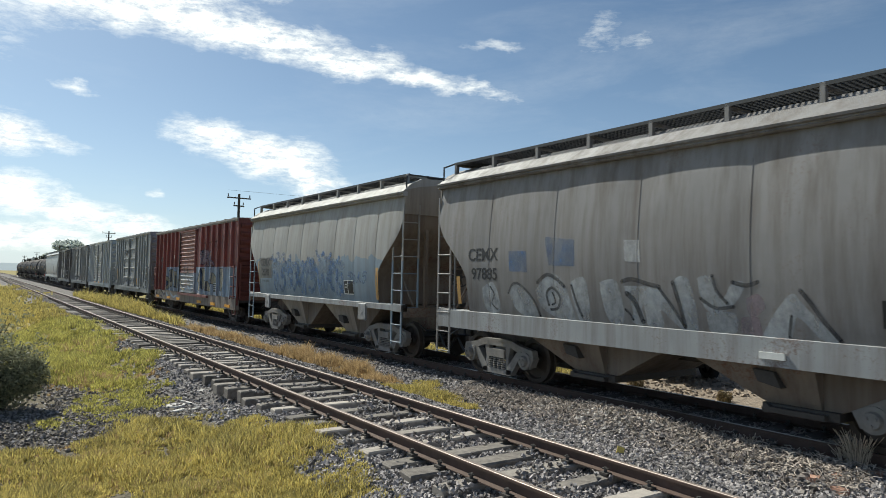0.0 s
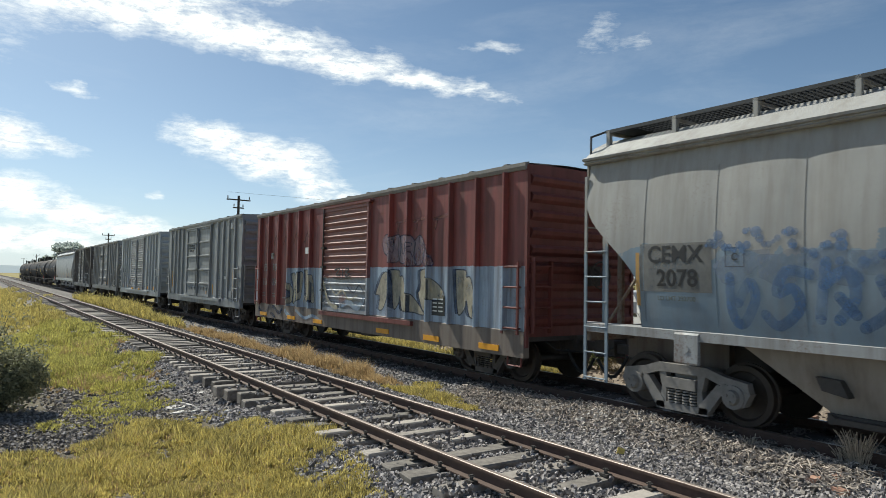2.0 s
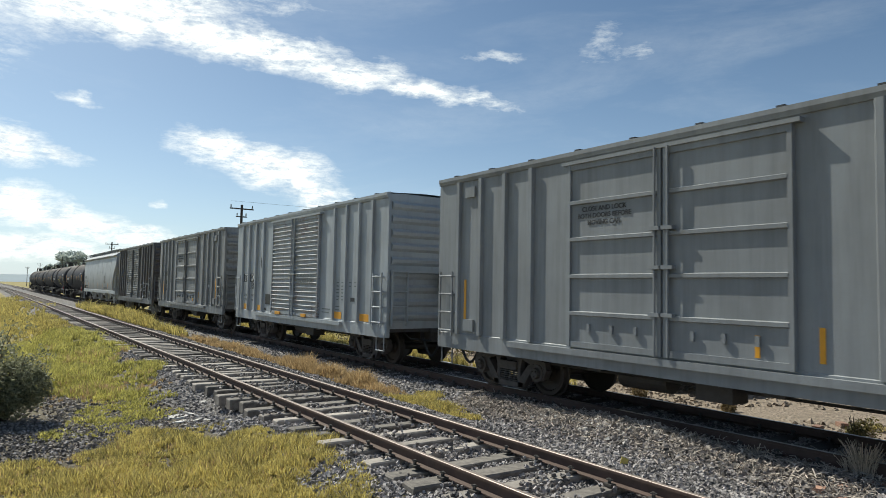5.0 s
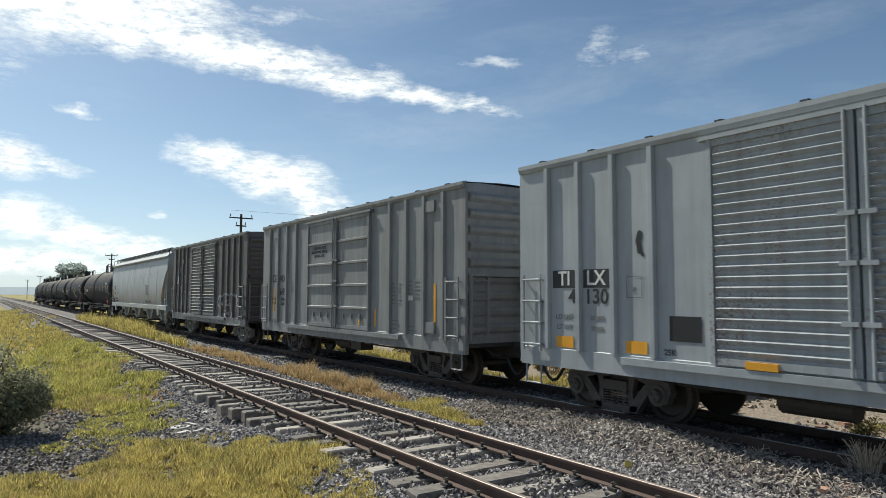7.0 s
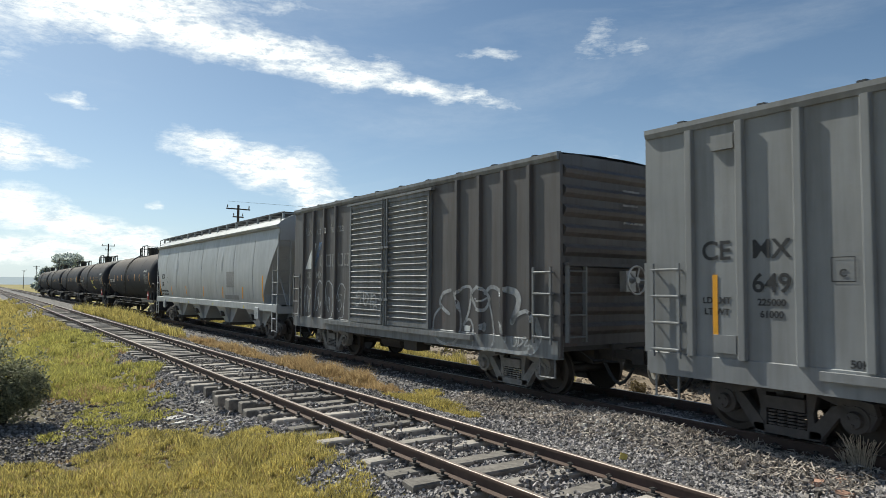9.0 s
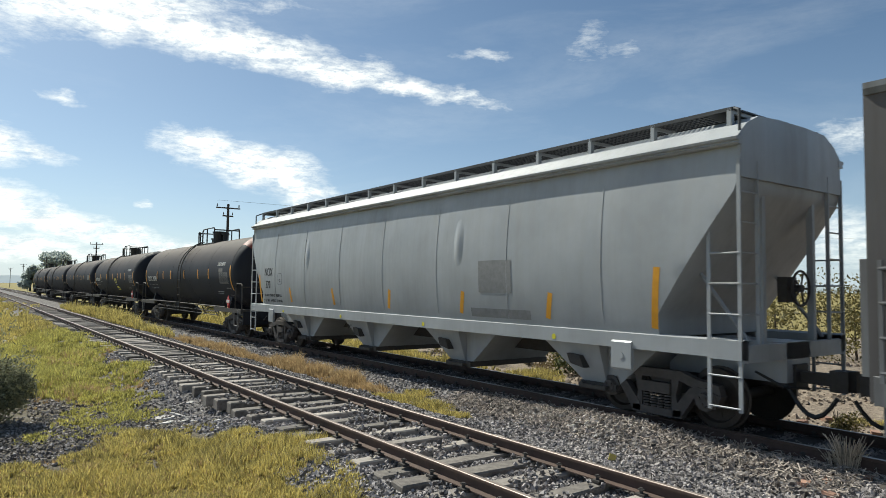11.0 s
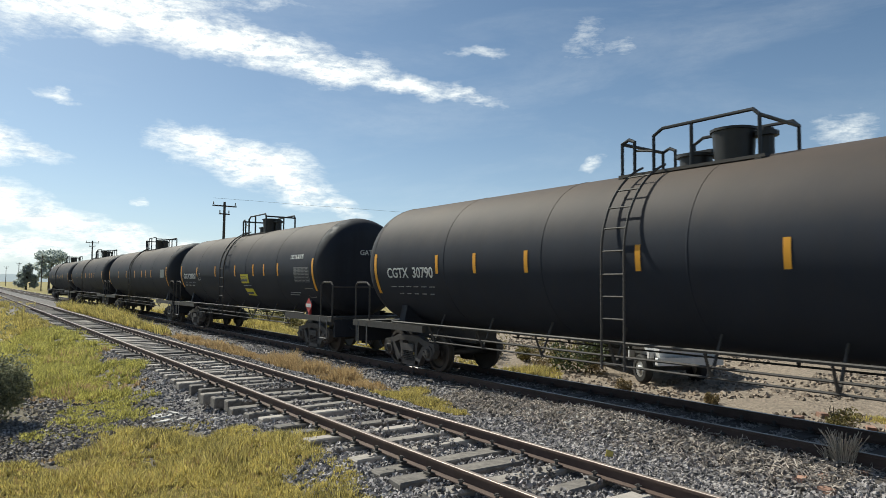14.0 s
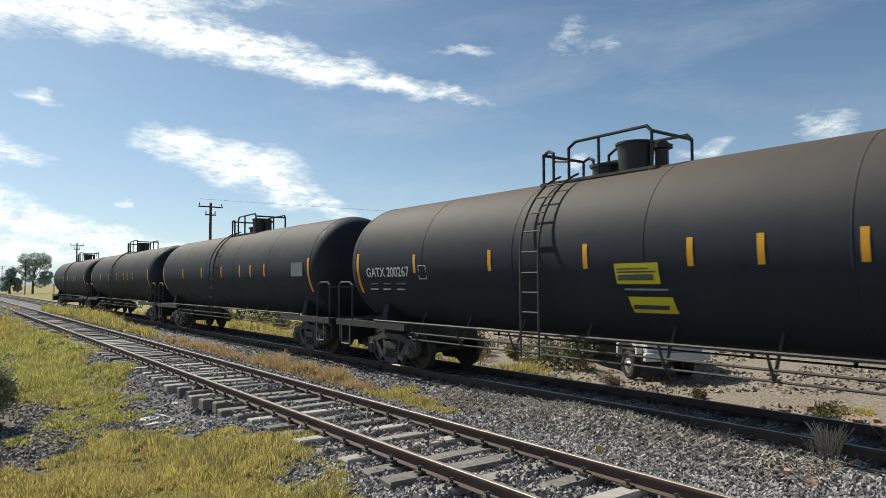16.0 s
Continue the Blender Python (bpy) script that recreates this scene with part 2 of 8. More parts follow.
M = {
    "hopper_old": paint("hopper_old", (0.235, 0.228, 0.228), dirt=(0.115, 0.092, 0.078), rust=0.12, grime=0.7, rough=0.55),
    "hopper_blue": paint("hopper_blue", (0.34, 0.335, 0.325), dirt=(0.16, 0.13, 0.10), rust=0.10, grime=0.4, rough=0.55, low=(0.20, 0.265, 0.33), low_z=2.6, blur=1.0),
    "hopper_bay": paint("hopper_bay", (0.28, 0.25, 0.215), dirt=(0.12, 0.085, 0.06), rust=0.15, grime=0.5, rough=0.6),
    "hopper_bare": paint("hopper_bare", (0.32, 0.33, 0.34), dirt=(0.12, 0.092, 0.076), rust=0.22, grime=0.65, rough=0.55),
    "hopper_rust": paint("hopper_rust", (0.19, 0.155, 0.125), dirt=(0.08, 0.055, 0.04), rust=0.3, grime=0.6, rough=0.6),
    "hopper_new": paint("hopper_new", (0.37, 0.385, 0.40), dirt=(0.24, 0.22, 0.2), rust=0.0, grime=0.18, rough=0.4),
    "red_box": paint("red_box", (0.235, 0.056, 0.049), dirt=(0.075, 0.045, 0.04), rust=0.14, grime=0.75, rough=0.45, low=(0.34, 0.42, 0.52), low_z=2.4, low_y=4.3),
    "red_plain": paint("red_plain", (0.17, 0.046, 0.04), dirt=(0.045, 0.03, 0.025), rust=0.12, grime=0.5, rough=0.55),
    "grey_box": paint("grey_box", (0.255, 0.268, 0.28), dirt=(0.105, 0.10, 0.098), rust=0.04, grime=0.35, rough=0.5),
    "grey_warm": paint("grey_warm", (0.252, 0.257, 0.262), dirt=(0.105, 0.094, 0.086), rust=0.05, grime=0.4, rough=0.5),
    "white_box": paint("white_box", (0.36, 0.385, 0.41), dirt=(0.16, 0.145, 0.13), rust=0.05, grime=0.25, rough=0.45),
    "white_door": paint("white_door", (0.36, 0.385, 0.41), dirt=(0.12, 0.085, 0.06), rust=0.3, grime=0.35, rough=0.45),
    "red_door": paint("red_door", (0.26, 0.10, 0.088), dirt=(0.20, 0.16, 0.15), rust=0.2, grime=0.6, rough=0.5, low=(0.36, 0.39, 0.43), low_z=2.1),
    "dark_box": paint("dark_box", (0.108, 0.100, 0.099), dirt=(0.072, 0.060, 0.057), rust=0.14, grime=0.65, rough=0.5),
    "dark_door": paint("dark_door", (0.20, 0.208, 0.215), dirt=(0.07, 0.055, 0.05), rust=0.1, grime=0.6, rough=0.5),
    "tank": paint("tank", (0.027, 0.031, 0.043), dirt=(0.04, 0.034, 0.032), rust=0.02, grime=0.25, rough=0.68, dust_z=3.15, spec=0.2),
    "tank_head": paint("tank_head", (0.024, 0.026, 0.034), dirt=(0.035, 0.03, 0.03), rust=0.02, grime=0.3, rough=0.6, spec=0.25),
    "tank_red": paint("tank_red", (0.24, 0.04, 0.025), dirt=(0.06, 0.04, 0.03), rust=0.1, grime=0.4, rough=0.5),
    "iron": plain("iron", (0.062, 0.055, 0.05), 0.7, 0.2, 0.4, 14.0, 0.3),
    "truck": plain("truck", (0.235, 0.222, 0.21), 0.75, 0.1, 0.4, 9.0, 0.3),
    "truck_dark": plain("truck_dark", (0.085, 0.075, 0.07), 0.75, 0.1, 0.4, 9.0, 0.3),
    "wheel": plain("wheel", (0.07, 0.058, 0.05), 0.6, 0.5, 0.35, 10.0, 0.2),
    "grating": plain("grating", (0.06, 0.062, 0.066), 0.6, 0.5, 0.3, 10.0, 0.2),
    "black": plain("black", (0.015, 0.015, 0.016), 0.5, 0.0, 0.3, 10.0, 0.1),
    "letter_black": plain("letter_black", (0.022, 0.022, 0.025), 0.6, 0.0, 0.4, 12.0, 0.0),
    "letter_white": plain("letter_white", (0.62, 0.62, 0.6), 0.6, 0.0, 0.25, 12.0, 0.0),
    "letter_pale": plain("letter_pale", (0.36, 0.35, 0.34), 0.7, 0.0, 0.35, 12.0, 0.0, worn=0.3),
    "letter_grey": plain("letter_grey", (0.15, 0.17, 0.17), 0.7, 0.0, 0.35, 12.0, 0.0),
    "yellow": plain("yellow", (0.72, 0.33, 0.02), 0.5, 0.0, 0.2, 6.0, 0.0),
    "placard": plain("placard", (0.62, 0.55, 0.03), 0.5, 0.0, 0.12, 6.0, 0.0),
    "placard_red": plain("placard_red", (0.5, 0.05, 0.05), 0.5, 0.0, 0.2, 8.0, 0.0),
    "spray_blue": plain("spray_blue", (0.10, 0.19, 0.36), 0.7, 0.0, 0.5, 5.0, 0.0, worn=0.6),
    "spray_navy": plain("spray_navy", (0.03, 0.05, 0.10), 0.7, 0.0, 0.4, 5.0, 0.0, worn=0.35),
    "spray_cream": plain("spray_cream", (0.55, 0.49, 0.36), 0.7, 0.0, 0.25, 3.0, 0.0, worn=0.35),
    "spray_white": plain("spray_white", (0.52, 0.53, 0.54), 0.7, 0.0, 0.35, 4.0, 0.0, worn=0.35),
    "spray_silver": plain("spray_silver", (0.52, 0.55, 0.58), 0.6, 0.0, 0.4, 3.0, 0.0, worn=0.55),
    "spray_mauve": plain("spray_mauve", (0.33, 0.26, 0.29), 0.7, 0.0, 0.3, 3.0, 0.0, worn=0.45),
    "spray_blue_faint": plain("spray_blue_faint", (0.22, 0.27, 0.36), 0.7, 0.0, 0.5, 4.0, 0.0, worn=0.8),
    "spray_dark": plain("spray_dark", (0.04, 0.042, 0.048), 0.7, 0.0, 0.5, 6.0, 0.0, worn=0.4),
    "faded_red": plain("faded_red", (0.26, 0.12, 0.10), 0.7, 0.0, 0.4, 6.0, 0.0, worn=0.6),
    "yellow_faded": plain("yellow_faded", (0.52, 0.30, 0.10), 0.6, 0.0, 0.3, 6.0, 0.0),
    "letter_pale2": plain("letter_pale2", (0.22, 0.22, 0.22), 0.7, 0.0, 0.35, 12.0, 0.0),
    "red_sill": paint("red_sill", (0.20, 0.165, 0.14), dirt=(0.06, 0.04, 0.035), rust=0.2, grime=0.5, rough=0.6),
    "patch": plain("patch", (0.19, 0.185, 0.175), 0.7, 0.0, 0.3, 4.0, 0.0, worn=0.12),
    "rail_side": plain("rail_side", (0.095, 0.060, 0.047), 0.8, 0.1, 0.4, 7.0, 0.3),
    "rail_top": plain("rail_top", (0.40, 0.37, 0.35), 0.4, 1.0, 0.25, 20.0, 0.05),
    "rail_top_rusty": plain("rail_top_rusty", (0.30, 0.245, 0.215), 0.5, 0.4, 0.35, 20.0, 0.1),
    "concrete": plain("concrete", (0.27, 0.24, 0.212), 0.9, 0.0, 0.6, 12.0, 0.5, per_object=0.5),
    "timber": plain("timber", (0.10, 0.085, 0.075), 0.85, 0.0, 0.4, 12.0, 0.5, per_object=0.5),
    "stone": plain("stone", (0.262, 0.240, 0.232), 0.85, 0.0, 0.55, 30.0, 0.3, per_island=1.5),
    "rubble": plain("rubble", (0.25, 0.20, 0.155), 0.9, 0.0, 0.4, 12.0, 0.5, per_island=1.0),
    "brick_red": plain("brick_red", (0.34, 0.20, 0.145), 0.9, 0.0, 0.35, 20.0, 0.5, per_object=0.6),
    "straw": plain("straw", (0.52, 0.43, 0.33), 0.8, 0.0, 0.3, 20.0, 0.0, per_island=0.8),
    "white_dust": plain("white_dust", (0.52, 0.49, 0.46), 0.9, 0.0, 0.3, 5.0, 0.3),
    "bark": plain("bark", (0.10, 0.08, 0.06), 0.9, 0.0, 0.4, 20.0, 0.5),
    "pole_wood": plain("pole_wood", (0.07, 0.06, 0.055), 0.85, 0.0, 0.3, 20.0, 0.3),
    "rubber": plain("rubber", (0.022, 0.021, 0.02), 0.85, 0.0, 0.4, 20.0, 0.3),
    "windscreen": plain("windscreen", (0.03, 0.035, 0.04), 0.08, 0.0, 0.1, 3.0, 0.0),
    "rim": plain("rim", (0.5, 0.5, 0.5), 0.4, 0.6, 0.2, 10.0, 0.1),
    "white_paint": plain("white_paint", (0.6, 0.6, 0.6), 0.4, 0.0, 0.15, 5.0, 0.05),
    "grass": leafy("grass", (0.165, 0.146, 0.062), (0.78, 0.65, 0.225), 1.6, translucent=0.45),
    "grass_green": leafy("grass_green", (0.15, 0.152, 0.055), (0.71, 0.645, 0.195), 1.6, translucent=0.45),
    "grass_dry": leafy("grass_dry", (0.28, 0.19, 0.095), (0.62, 0.46, 0.25), 0.9, translucent=0.45),
    "leaf": leafy("leaf", (0.028, 0.038, 0.014), (0.10, 0.12, 0.04), 1.2, translucent=0.25),
    "leaf_bank": leafy("leaf_bank", (0.06, 0.06, 0.02), (0.27, 0.22, 0.075), 0.8, translucent=0.3),
    # far leaves: aerial haze painted in as a lighter, greyer green
    "leaf_far_hazed": leafy("leaf_far_hazed", (0.32, 0.36, 0.36), (0.55, 0.60, 0.56), 0.3, translucent=0.6),
    "leaf_shrub": leafy("leaf_shrub", (0.10, 0.11, 0.07), (0.38, 0.38, 0.24), 1.5, translucent=0.45),
    "leaf_dry": leafy("leaf_dry", (0.14, 0.10, 0.045), (0.32, 0.24, 0.12), 1.5, translucent=0.3),
    "clod": plain("clod", (0.205, 0.18, 0.16), 0.9, 0.0, 0.5, 14.0, 0.5, per_island=1.5),
    "twig": plain("twig", (0.36, 0.31, 0.265), 0.85, 0.0, 0.4, 20.0, 0.0, per_island=1.2),
    "spray_sky": plain("spray_sky", (0.30, 0.38, 0.48), 0.7, 0.0, 0.35, 3.0, 0.0, worn=0.2),
    "spray_blue_old": plain("spray_blue_old", (0.10, 0.18, 0.33), 0.7, 0.0, 0.5, 4.0, 0.0, worn=0.75),
    "scrap": plain("scrap", (0.60, 0.47, 0.12), 0.5, 0.0, 0.15, 6.0, 0.0),
}


# ---- mesh helpers ----
class Build:
    """Collects the vertices and faces of one mesh."""

    def __init__(self):
        self.v, self.f = [], []

    def add(self, verts, faces):
        o = len(self.v)
        self.v += [tuple(p) for p in verts]
        self.f += [tuple(i + o for i in f) for f in faces]
        return self

    def box(self, x0, x1, y0, y1, z0, z1, bev=0.0):
        if bev:
            return self.prism([(x0 + bev, z0), (x1 - bev, z0), (x1, z0 + bev), (x1, z1 - bev), (x1 - bev, z1), (x0 + bev, z1), (x0, z1 - bev), (x0, z0 + bev)], "y", y0, y1)
        p = [(x, y, z) for z in (z0, z1) for y in (y0, y1) for x in (x0, x1)]
        return self.add(p, [(0, 2, 3, 1), (4, 5, 7, 6), (0, 1, 5, 4), (2, 6, 7, 3), (0, 4, 6, 2), (1, 3, 7, 5)])

    def prism(self, poly, axis, a, b):
        """A polygon swept along an axis: its two coordinates are those of the other axes in x, y, z order."""
        n = len(poly)
        put = {"x": lambda p, c: (c, p[0], p[1]), "y": lambda p, c: (p[0], c, p[1]), "z": lambda p, c: (p[0], p[1], c)}[axis]
        v = [put(p, a) for p in poly] + [put(p, b) for p in poly]
        f = [tuple(range(n - 1, -1, -1)), tuple(range(n, 2 * n))] + [(i, (i + 1) % n, n + (i + 1) % n, n + i) for i in range(n)]
        return self.add(v, f)

    def cyl(self, p0, p1, r, n=8, r1=None):
        p0, p1 = Vector(p0), Vector(p1)
        d = (p1 - p0).normalized()
        u = d.orthogonal().normalized()
        w = d.cross(u)
        r1 = r if r1 is None else r1
        ring = [(math.cos(2 * math.pi * i / n), math.sin(2 * math.pi * i / n)) for i in range(n)]
        v = [p0 + (u * c + w * s) * r for c, s in ring] + [p1 + (u * c + w * s) * r1 for c, s in ring]
        return self.add(v, [tuple(range(n - 1, -1, -1)), tuple(range(n, 2 * n))] + [(i, (i + 1) % n, n + (i + 1) % n, n + i) for i in range(n)])

    def tube(self, pts, r, n=6):
        """One bent bar through the points."""
        pts = [Vector(p) for p in pts]
        rings, u = [], None
        for i, p in enumerate(pts):
            a = (p - pts[i - 1]).normalized() if i else None
            c = (pts[i + 1] - p).normalized() if i + 1 < len(pts) else None
            d = (a + c) if a and c else (a or c)
            d = d.normalized() if d.length > 1e-4 else (a or c)
            u = d.orthogonal().normalized() if u is None else (u - d * u.dot(d)).normalized()
            w = d.cross(u)
            k = 1.0 / max(0.6, math.sqrt(max(0.0, (1 + a.dot(c)) / 2))) if a and c else 1.0
            rings.append([p + (u * math.cos(2 * math.pi * j / n) + w * math.sin(2 * math.pi * j / n)) * r * k for j in range(n)])
        return self.loft(rings)

    def loft(self, rings, caps=True):
        n, o = len(rings[0]), len(self.v)
        for ring in rings:
            self.v += [tuple(p) for p in ring]
        for k in range(len(rings) - 1):
            a = o + k * n
            self.f += [(a + i, a + (i + 1) % n, a + n + (i + 1) % n, a + n + i) for i in range(n)]
        if caps:
            self.f.append(tuple(o + i for i in range(n - 1, -1, -1)))
            self.f.append(tuple(o + (len(rings) - 1) * n + i for i in range(n)))
        return self

    def mesh(self, name, mat, smooth=False):
        me = bpy.data.meshes.new(name)
        me.from_pydata(self.v, [], self.f)
        bm = bmesh.new()
        bm.from_mesh(me)
        bmesh.ops.recalc_face_normals(bm, faces=bm.faces)
        bm.to_mesh(me)
        bm.free()
        me.materials.append(mat)
        if smooth:
            me.shade_smooth()
            me.set_sharp_from_angle(angle=radians(35))
        return me


def part(name, b, mat, parent, label="", smooth=False):
    """One mesh object under a thing or a part."""
    ob = new(name, b.mesh(name, M[mat], smooth) if isinstance(b, Build) else b)
    ob.parent = parent
    return tagged(ob, label)


def thing(name, label, category, at=(0, 0, 0), turn=0, group="", kind=""):
    ob = new(name)
    ob.matrix_basis = pose(*at, 0, 0, turn)
    ob.empty_display_size = 0.3
    return tagged(ob, label, category, group, kind)


def lettering(name, words, size, mat, parent, at, wide=1.0, face="side", centre=True, label="", skin=None):
    """Raised letters of Blender's own font, a few millimetres proud; side: read from -x; end: read from -y."""
    curve = bpy.data.curves.new(name, "FONT")
    curve.body, curve.size, curve.extrude, curve.offset = words, size, 0.002, 0.014 * size
    curve.align_x, curve.align_y = ("CENTER" if centre else "LEFT"), "CENTER"
    tmp = bpy.data.objects.new(name, curve)
    me = bpy.data.meshes.new_from_object(tmp)
    bpy.data.objects.remove(tmp)
    turn = Matrix(((0, 0, -1), (-1, 0, 0), (0, 1, 0))) if face == "side" else Matrix(((1, 0, 0), (0, 0, -1), (0, 1, 0)))
    me.transform(Matrix.Translation(at) @ turn.to_4x4() @ Matrix.Diagonal((wide, 1, 1, 1)))
    if skin:
        for v in me.vertices:
            v.co.x += skin(v.co.y, v.co.z) - at[0]
    me.materials.clear()
    me.materials.append(M[mat])
    ob = new(name, me)
    ob.parent = parent
    return tagged(ob, label)


def ribbon(b, pts, width, x=None, shape=None):
    """A flat painted stroke on the side wall through (y, z) points; shape(y, z) gives its x."""
    n = len(pts)
    left, right = [], []
    for i in range(n):
        a, c = pts[max(0, i - 1)], pts[min(n - 1, i + 1)]
        d = Vector((c[0] - a[0], c[1] - a[1]))
        d = d.normalized() if d.length else Vector((1, 0))
        nrm = Vector((-d.y, d.x)) * width / 2
        for store, s in ((left, 1), (right, -1)):
            y, z = pts[i][0] + s * nrm.x, pts[i][1] + s * nrm.y
            store.append((x if shape is None else shape(y, z), y, z))
    b.add(left + right, [(i, i + 1, n + i + 1, n + i) for i in range(n - 1)])


def blob(b, pts, x=None, shape=None):
    """A flat painted patch with the outline pts, on the side wall."""
    c = (sum(p[0] for p in pts) / len(pts), sum(p[1] for p in pts) / len(pts))
    ring = []
    for k in (0.5, 1.0):
        ring += [(c[0] + (p[0] - c[0]) * k, c[1] + (p[1] - c[1]) * k) for p in pts]
    n = len(pts)
    v = [((x if shape is None else shape(y, z)), y, z) for y, z in [c] + ring]
    b.add(v, [(0, 1 + i, 1 + (i + 1) % n) for i in range(n)] + [(1 + i, 1 + n + i, 1 + n + (i + 1) % n, 1 + (i + 1) % n) for i in range(n)])


def rounded(cy, cz, w, h, rnd, n=18, wob=0.12, lean=0.0):
    """The outline of a bulging sprayed letter."""
    ph = [rnd.uniform(0, 6.28) for _ in range(3)]
    out = []
    for i in range(n):
        a = 2 * math.pi * i / n
        k = 1 + wob * math.sin(2 * a + ph[0]) + wob * 0.8 * math.sin(3 * a + ph[1]) + wob * 0.5 * math.sin(5 * a + ph[2])
        sq = max(abs(math.cos(a)), abs(math.sin(a))) ** -0.55
        y, z = w / 2 * math.cos(a) * k * sq, h / 2 * math.sin(a) * k * sq
        out.append((cy + y - lean * z, cz + z))
    return out


def smooth(a, b, x):
    k = min(1.0, max(0.0, (x - a) / (b - a)))
    return k * k * (3 - 2 * k)


# ---- rolling stock: shared parts ----
HALF = 1.57            # half width of a wagon body
WHEEL_R = 0.457


def truck(parent, y, mat, name="truck"):
    """A three-piece truck: cast side frames, bolster and springs, and two turning wheelsets."""
    b = Build()
    b.box(-0.95, 0.95, -0.19, 0.19, 0.42, 0.68)
    b.cyl((0, 0, 0.66), (0, 0, 0.86), 0.2, 12)
    ob = part(name, b, mat, parent)
    ob.location = (0, y, 0)
    for sx in (-1, 1):
        x0, x1 = min(sx * 0.93, sx * 1.07), max(sx * 0.93, sx * 1.07)
        f = Build()
        # top chord with drooping ends, slanting tension members, columns and bottom chord
        f.prism([(-1.14, 0.52), (-1.10, 0.68), (-0.72, 0.74), (-0.45, 0.83), (0.45, 0.83), (0.72, 0.74), (1.10, 0.68), (1.14, 0.52), (0.74, 0.58), (0.42, 0.69), (-0.42, 0.69), (-0.74, 0.58)], "x", x0, x1)
        for s in (-1, 1):
            f.prism([(s * 0.80, 0.60), (s * 0.62, 0.60), (s * 0.32, 0.25), (s * 0.30, 0.11), (s * 0.46, 0.13)], "x", x0, x1)
            f.prism([(s * 0.28, 0.2), (s * 0.40, 0.2), (s * 0.36, 0.45), (s * 0.42, 0.7), (s * 0.28, 0.7)], "x", x0 + 0.01, x1 - 0.01)
            f.prism([(s * 0.75, 0.33), (s * 1.05, 0.33), (s * 1.15, 0.53), (s * 0.75, 0.63)], "x", x0 - 0.01, x1 + 0.01)
            f.cyl((sx * 0.95, s * 0.89, WHEEL_R), (sx * 1.10, s * 0.89, WHEEL_R), 0.175, 18)
        f.box(x0, x1, -0.46, 0.46, 0.10, 0.215)
        part("side_frame", f, mat, ob)
        for s in (-1, 1):
            c = Build().cyl((sx * 1.101, s * 0.89, WHEEL_R), (sx * 1.17, s * 0.89, WHEEL_R), 0.115, 14, 0.10)
            for k in range(3):
                a = 0.5 + k * 2.094
                c.cyl((sx * 1.165, s * 0.89 + 0.06 * math.cos(a), WHEEL_R + 0.06 * math.sin(a)), (sx * 1.195, s * 0.89 + 0.06 * math.cos(a), WHEEL_R + 0.06 * math.sin(a)), 0.022, 6)
            part("bearing_cap", c, mat, ob)
        g = Build()
        for k in (-0.2, -0.07, 0.07, 0.2):
            for j in range(5):
                g.cyl((sx * 1.03, k, 0.225 + j * 0.045), (sx * 1.03, k, 0.25 + j * 0.045), 0.062, 8)
        g.box(min(sx * 0.94, sx * 1.1), max(sx * 0.94, sx * 1.1), -0.27, 0.27, 0.45, 0.62)
        tagged(part("spring_nest", g, mat, ob), kind="stuff")
    w = Build()
    prof = [(-0.72, 0.10), (-0.705, 0.40), (-0.685, 0.49), (-0.66, 0.49), (-0.655, WHEEL_R + 0.002), (-0.79, WHEEL_R - 0.006), (-0.80, 0.37), (-0.745, 0.34), (-0.73, 0.16), (-0.80, 0.14), (-0.80, 0.09)]
    n = 28
    for sx in (-1, 1):
        rings = [[(sx * -p[0] * -1 if sx > 0 else p[0], p[1] * math.cos(2 * math.pi * i / n), p[1] * math.sin(2 * math.pi * i / n)) for i in range(n)] for p in prof]
        if sx > 0:
            rings = [[(-q[0], q[1], q[2]) for q in ring] for ring in [[(p[0], p[1] * math.cos(2 * math.pi * i / n), p[1] * math.sin(2 * math.pi * i / n)) for i in range(n)] for p in prof]]
        w.loft(rings, caps=False)
        w.box(sx * 0.735 - 0.012, sx * 0.735 + 0.012, -0.03, 0.03, 0.16, 0.33)
    w.cyl((-1.05, 0, 0), (1.05, 0, 0), 0.085, 12)
    me = w.mesh("wheelset", M["wheel"], True)
    for s_ in (-1, 1):
        ws = part("wheelset", me, "wheel", ob)
        ws.location = (0, s_ * 0.89, WHEEL_R)
        WHEELS.append(ws)
    return ob


WHEELS, WAGONS = [], []


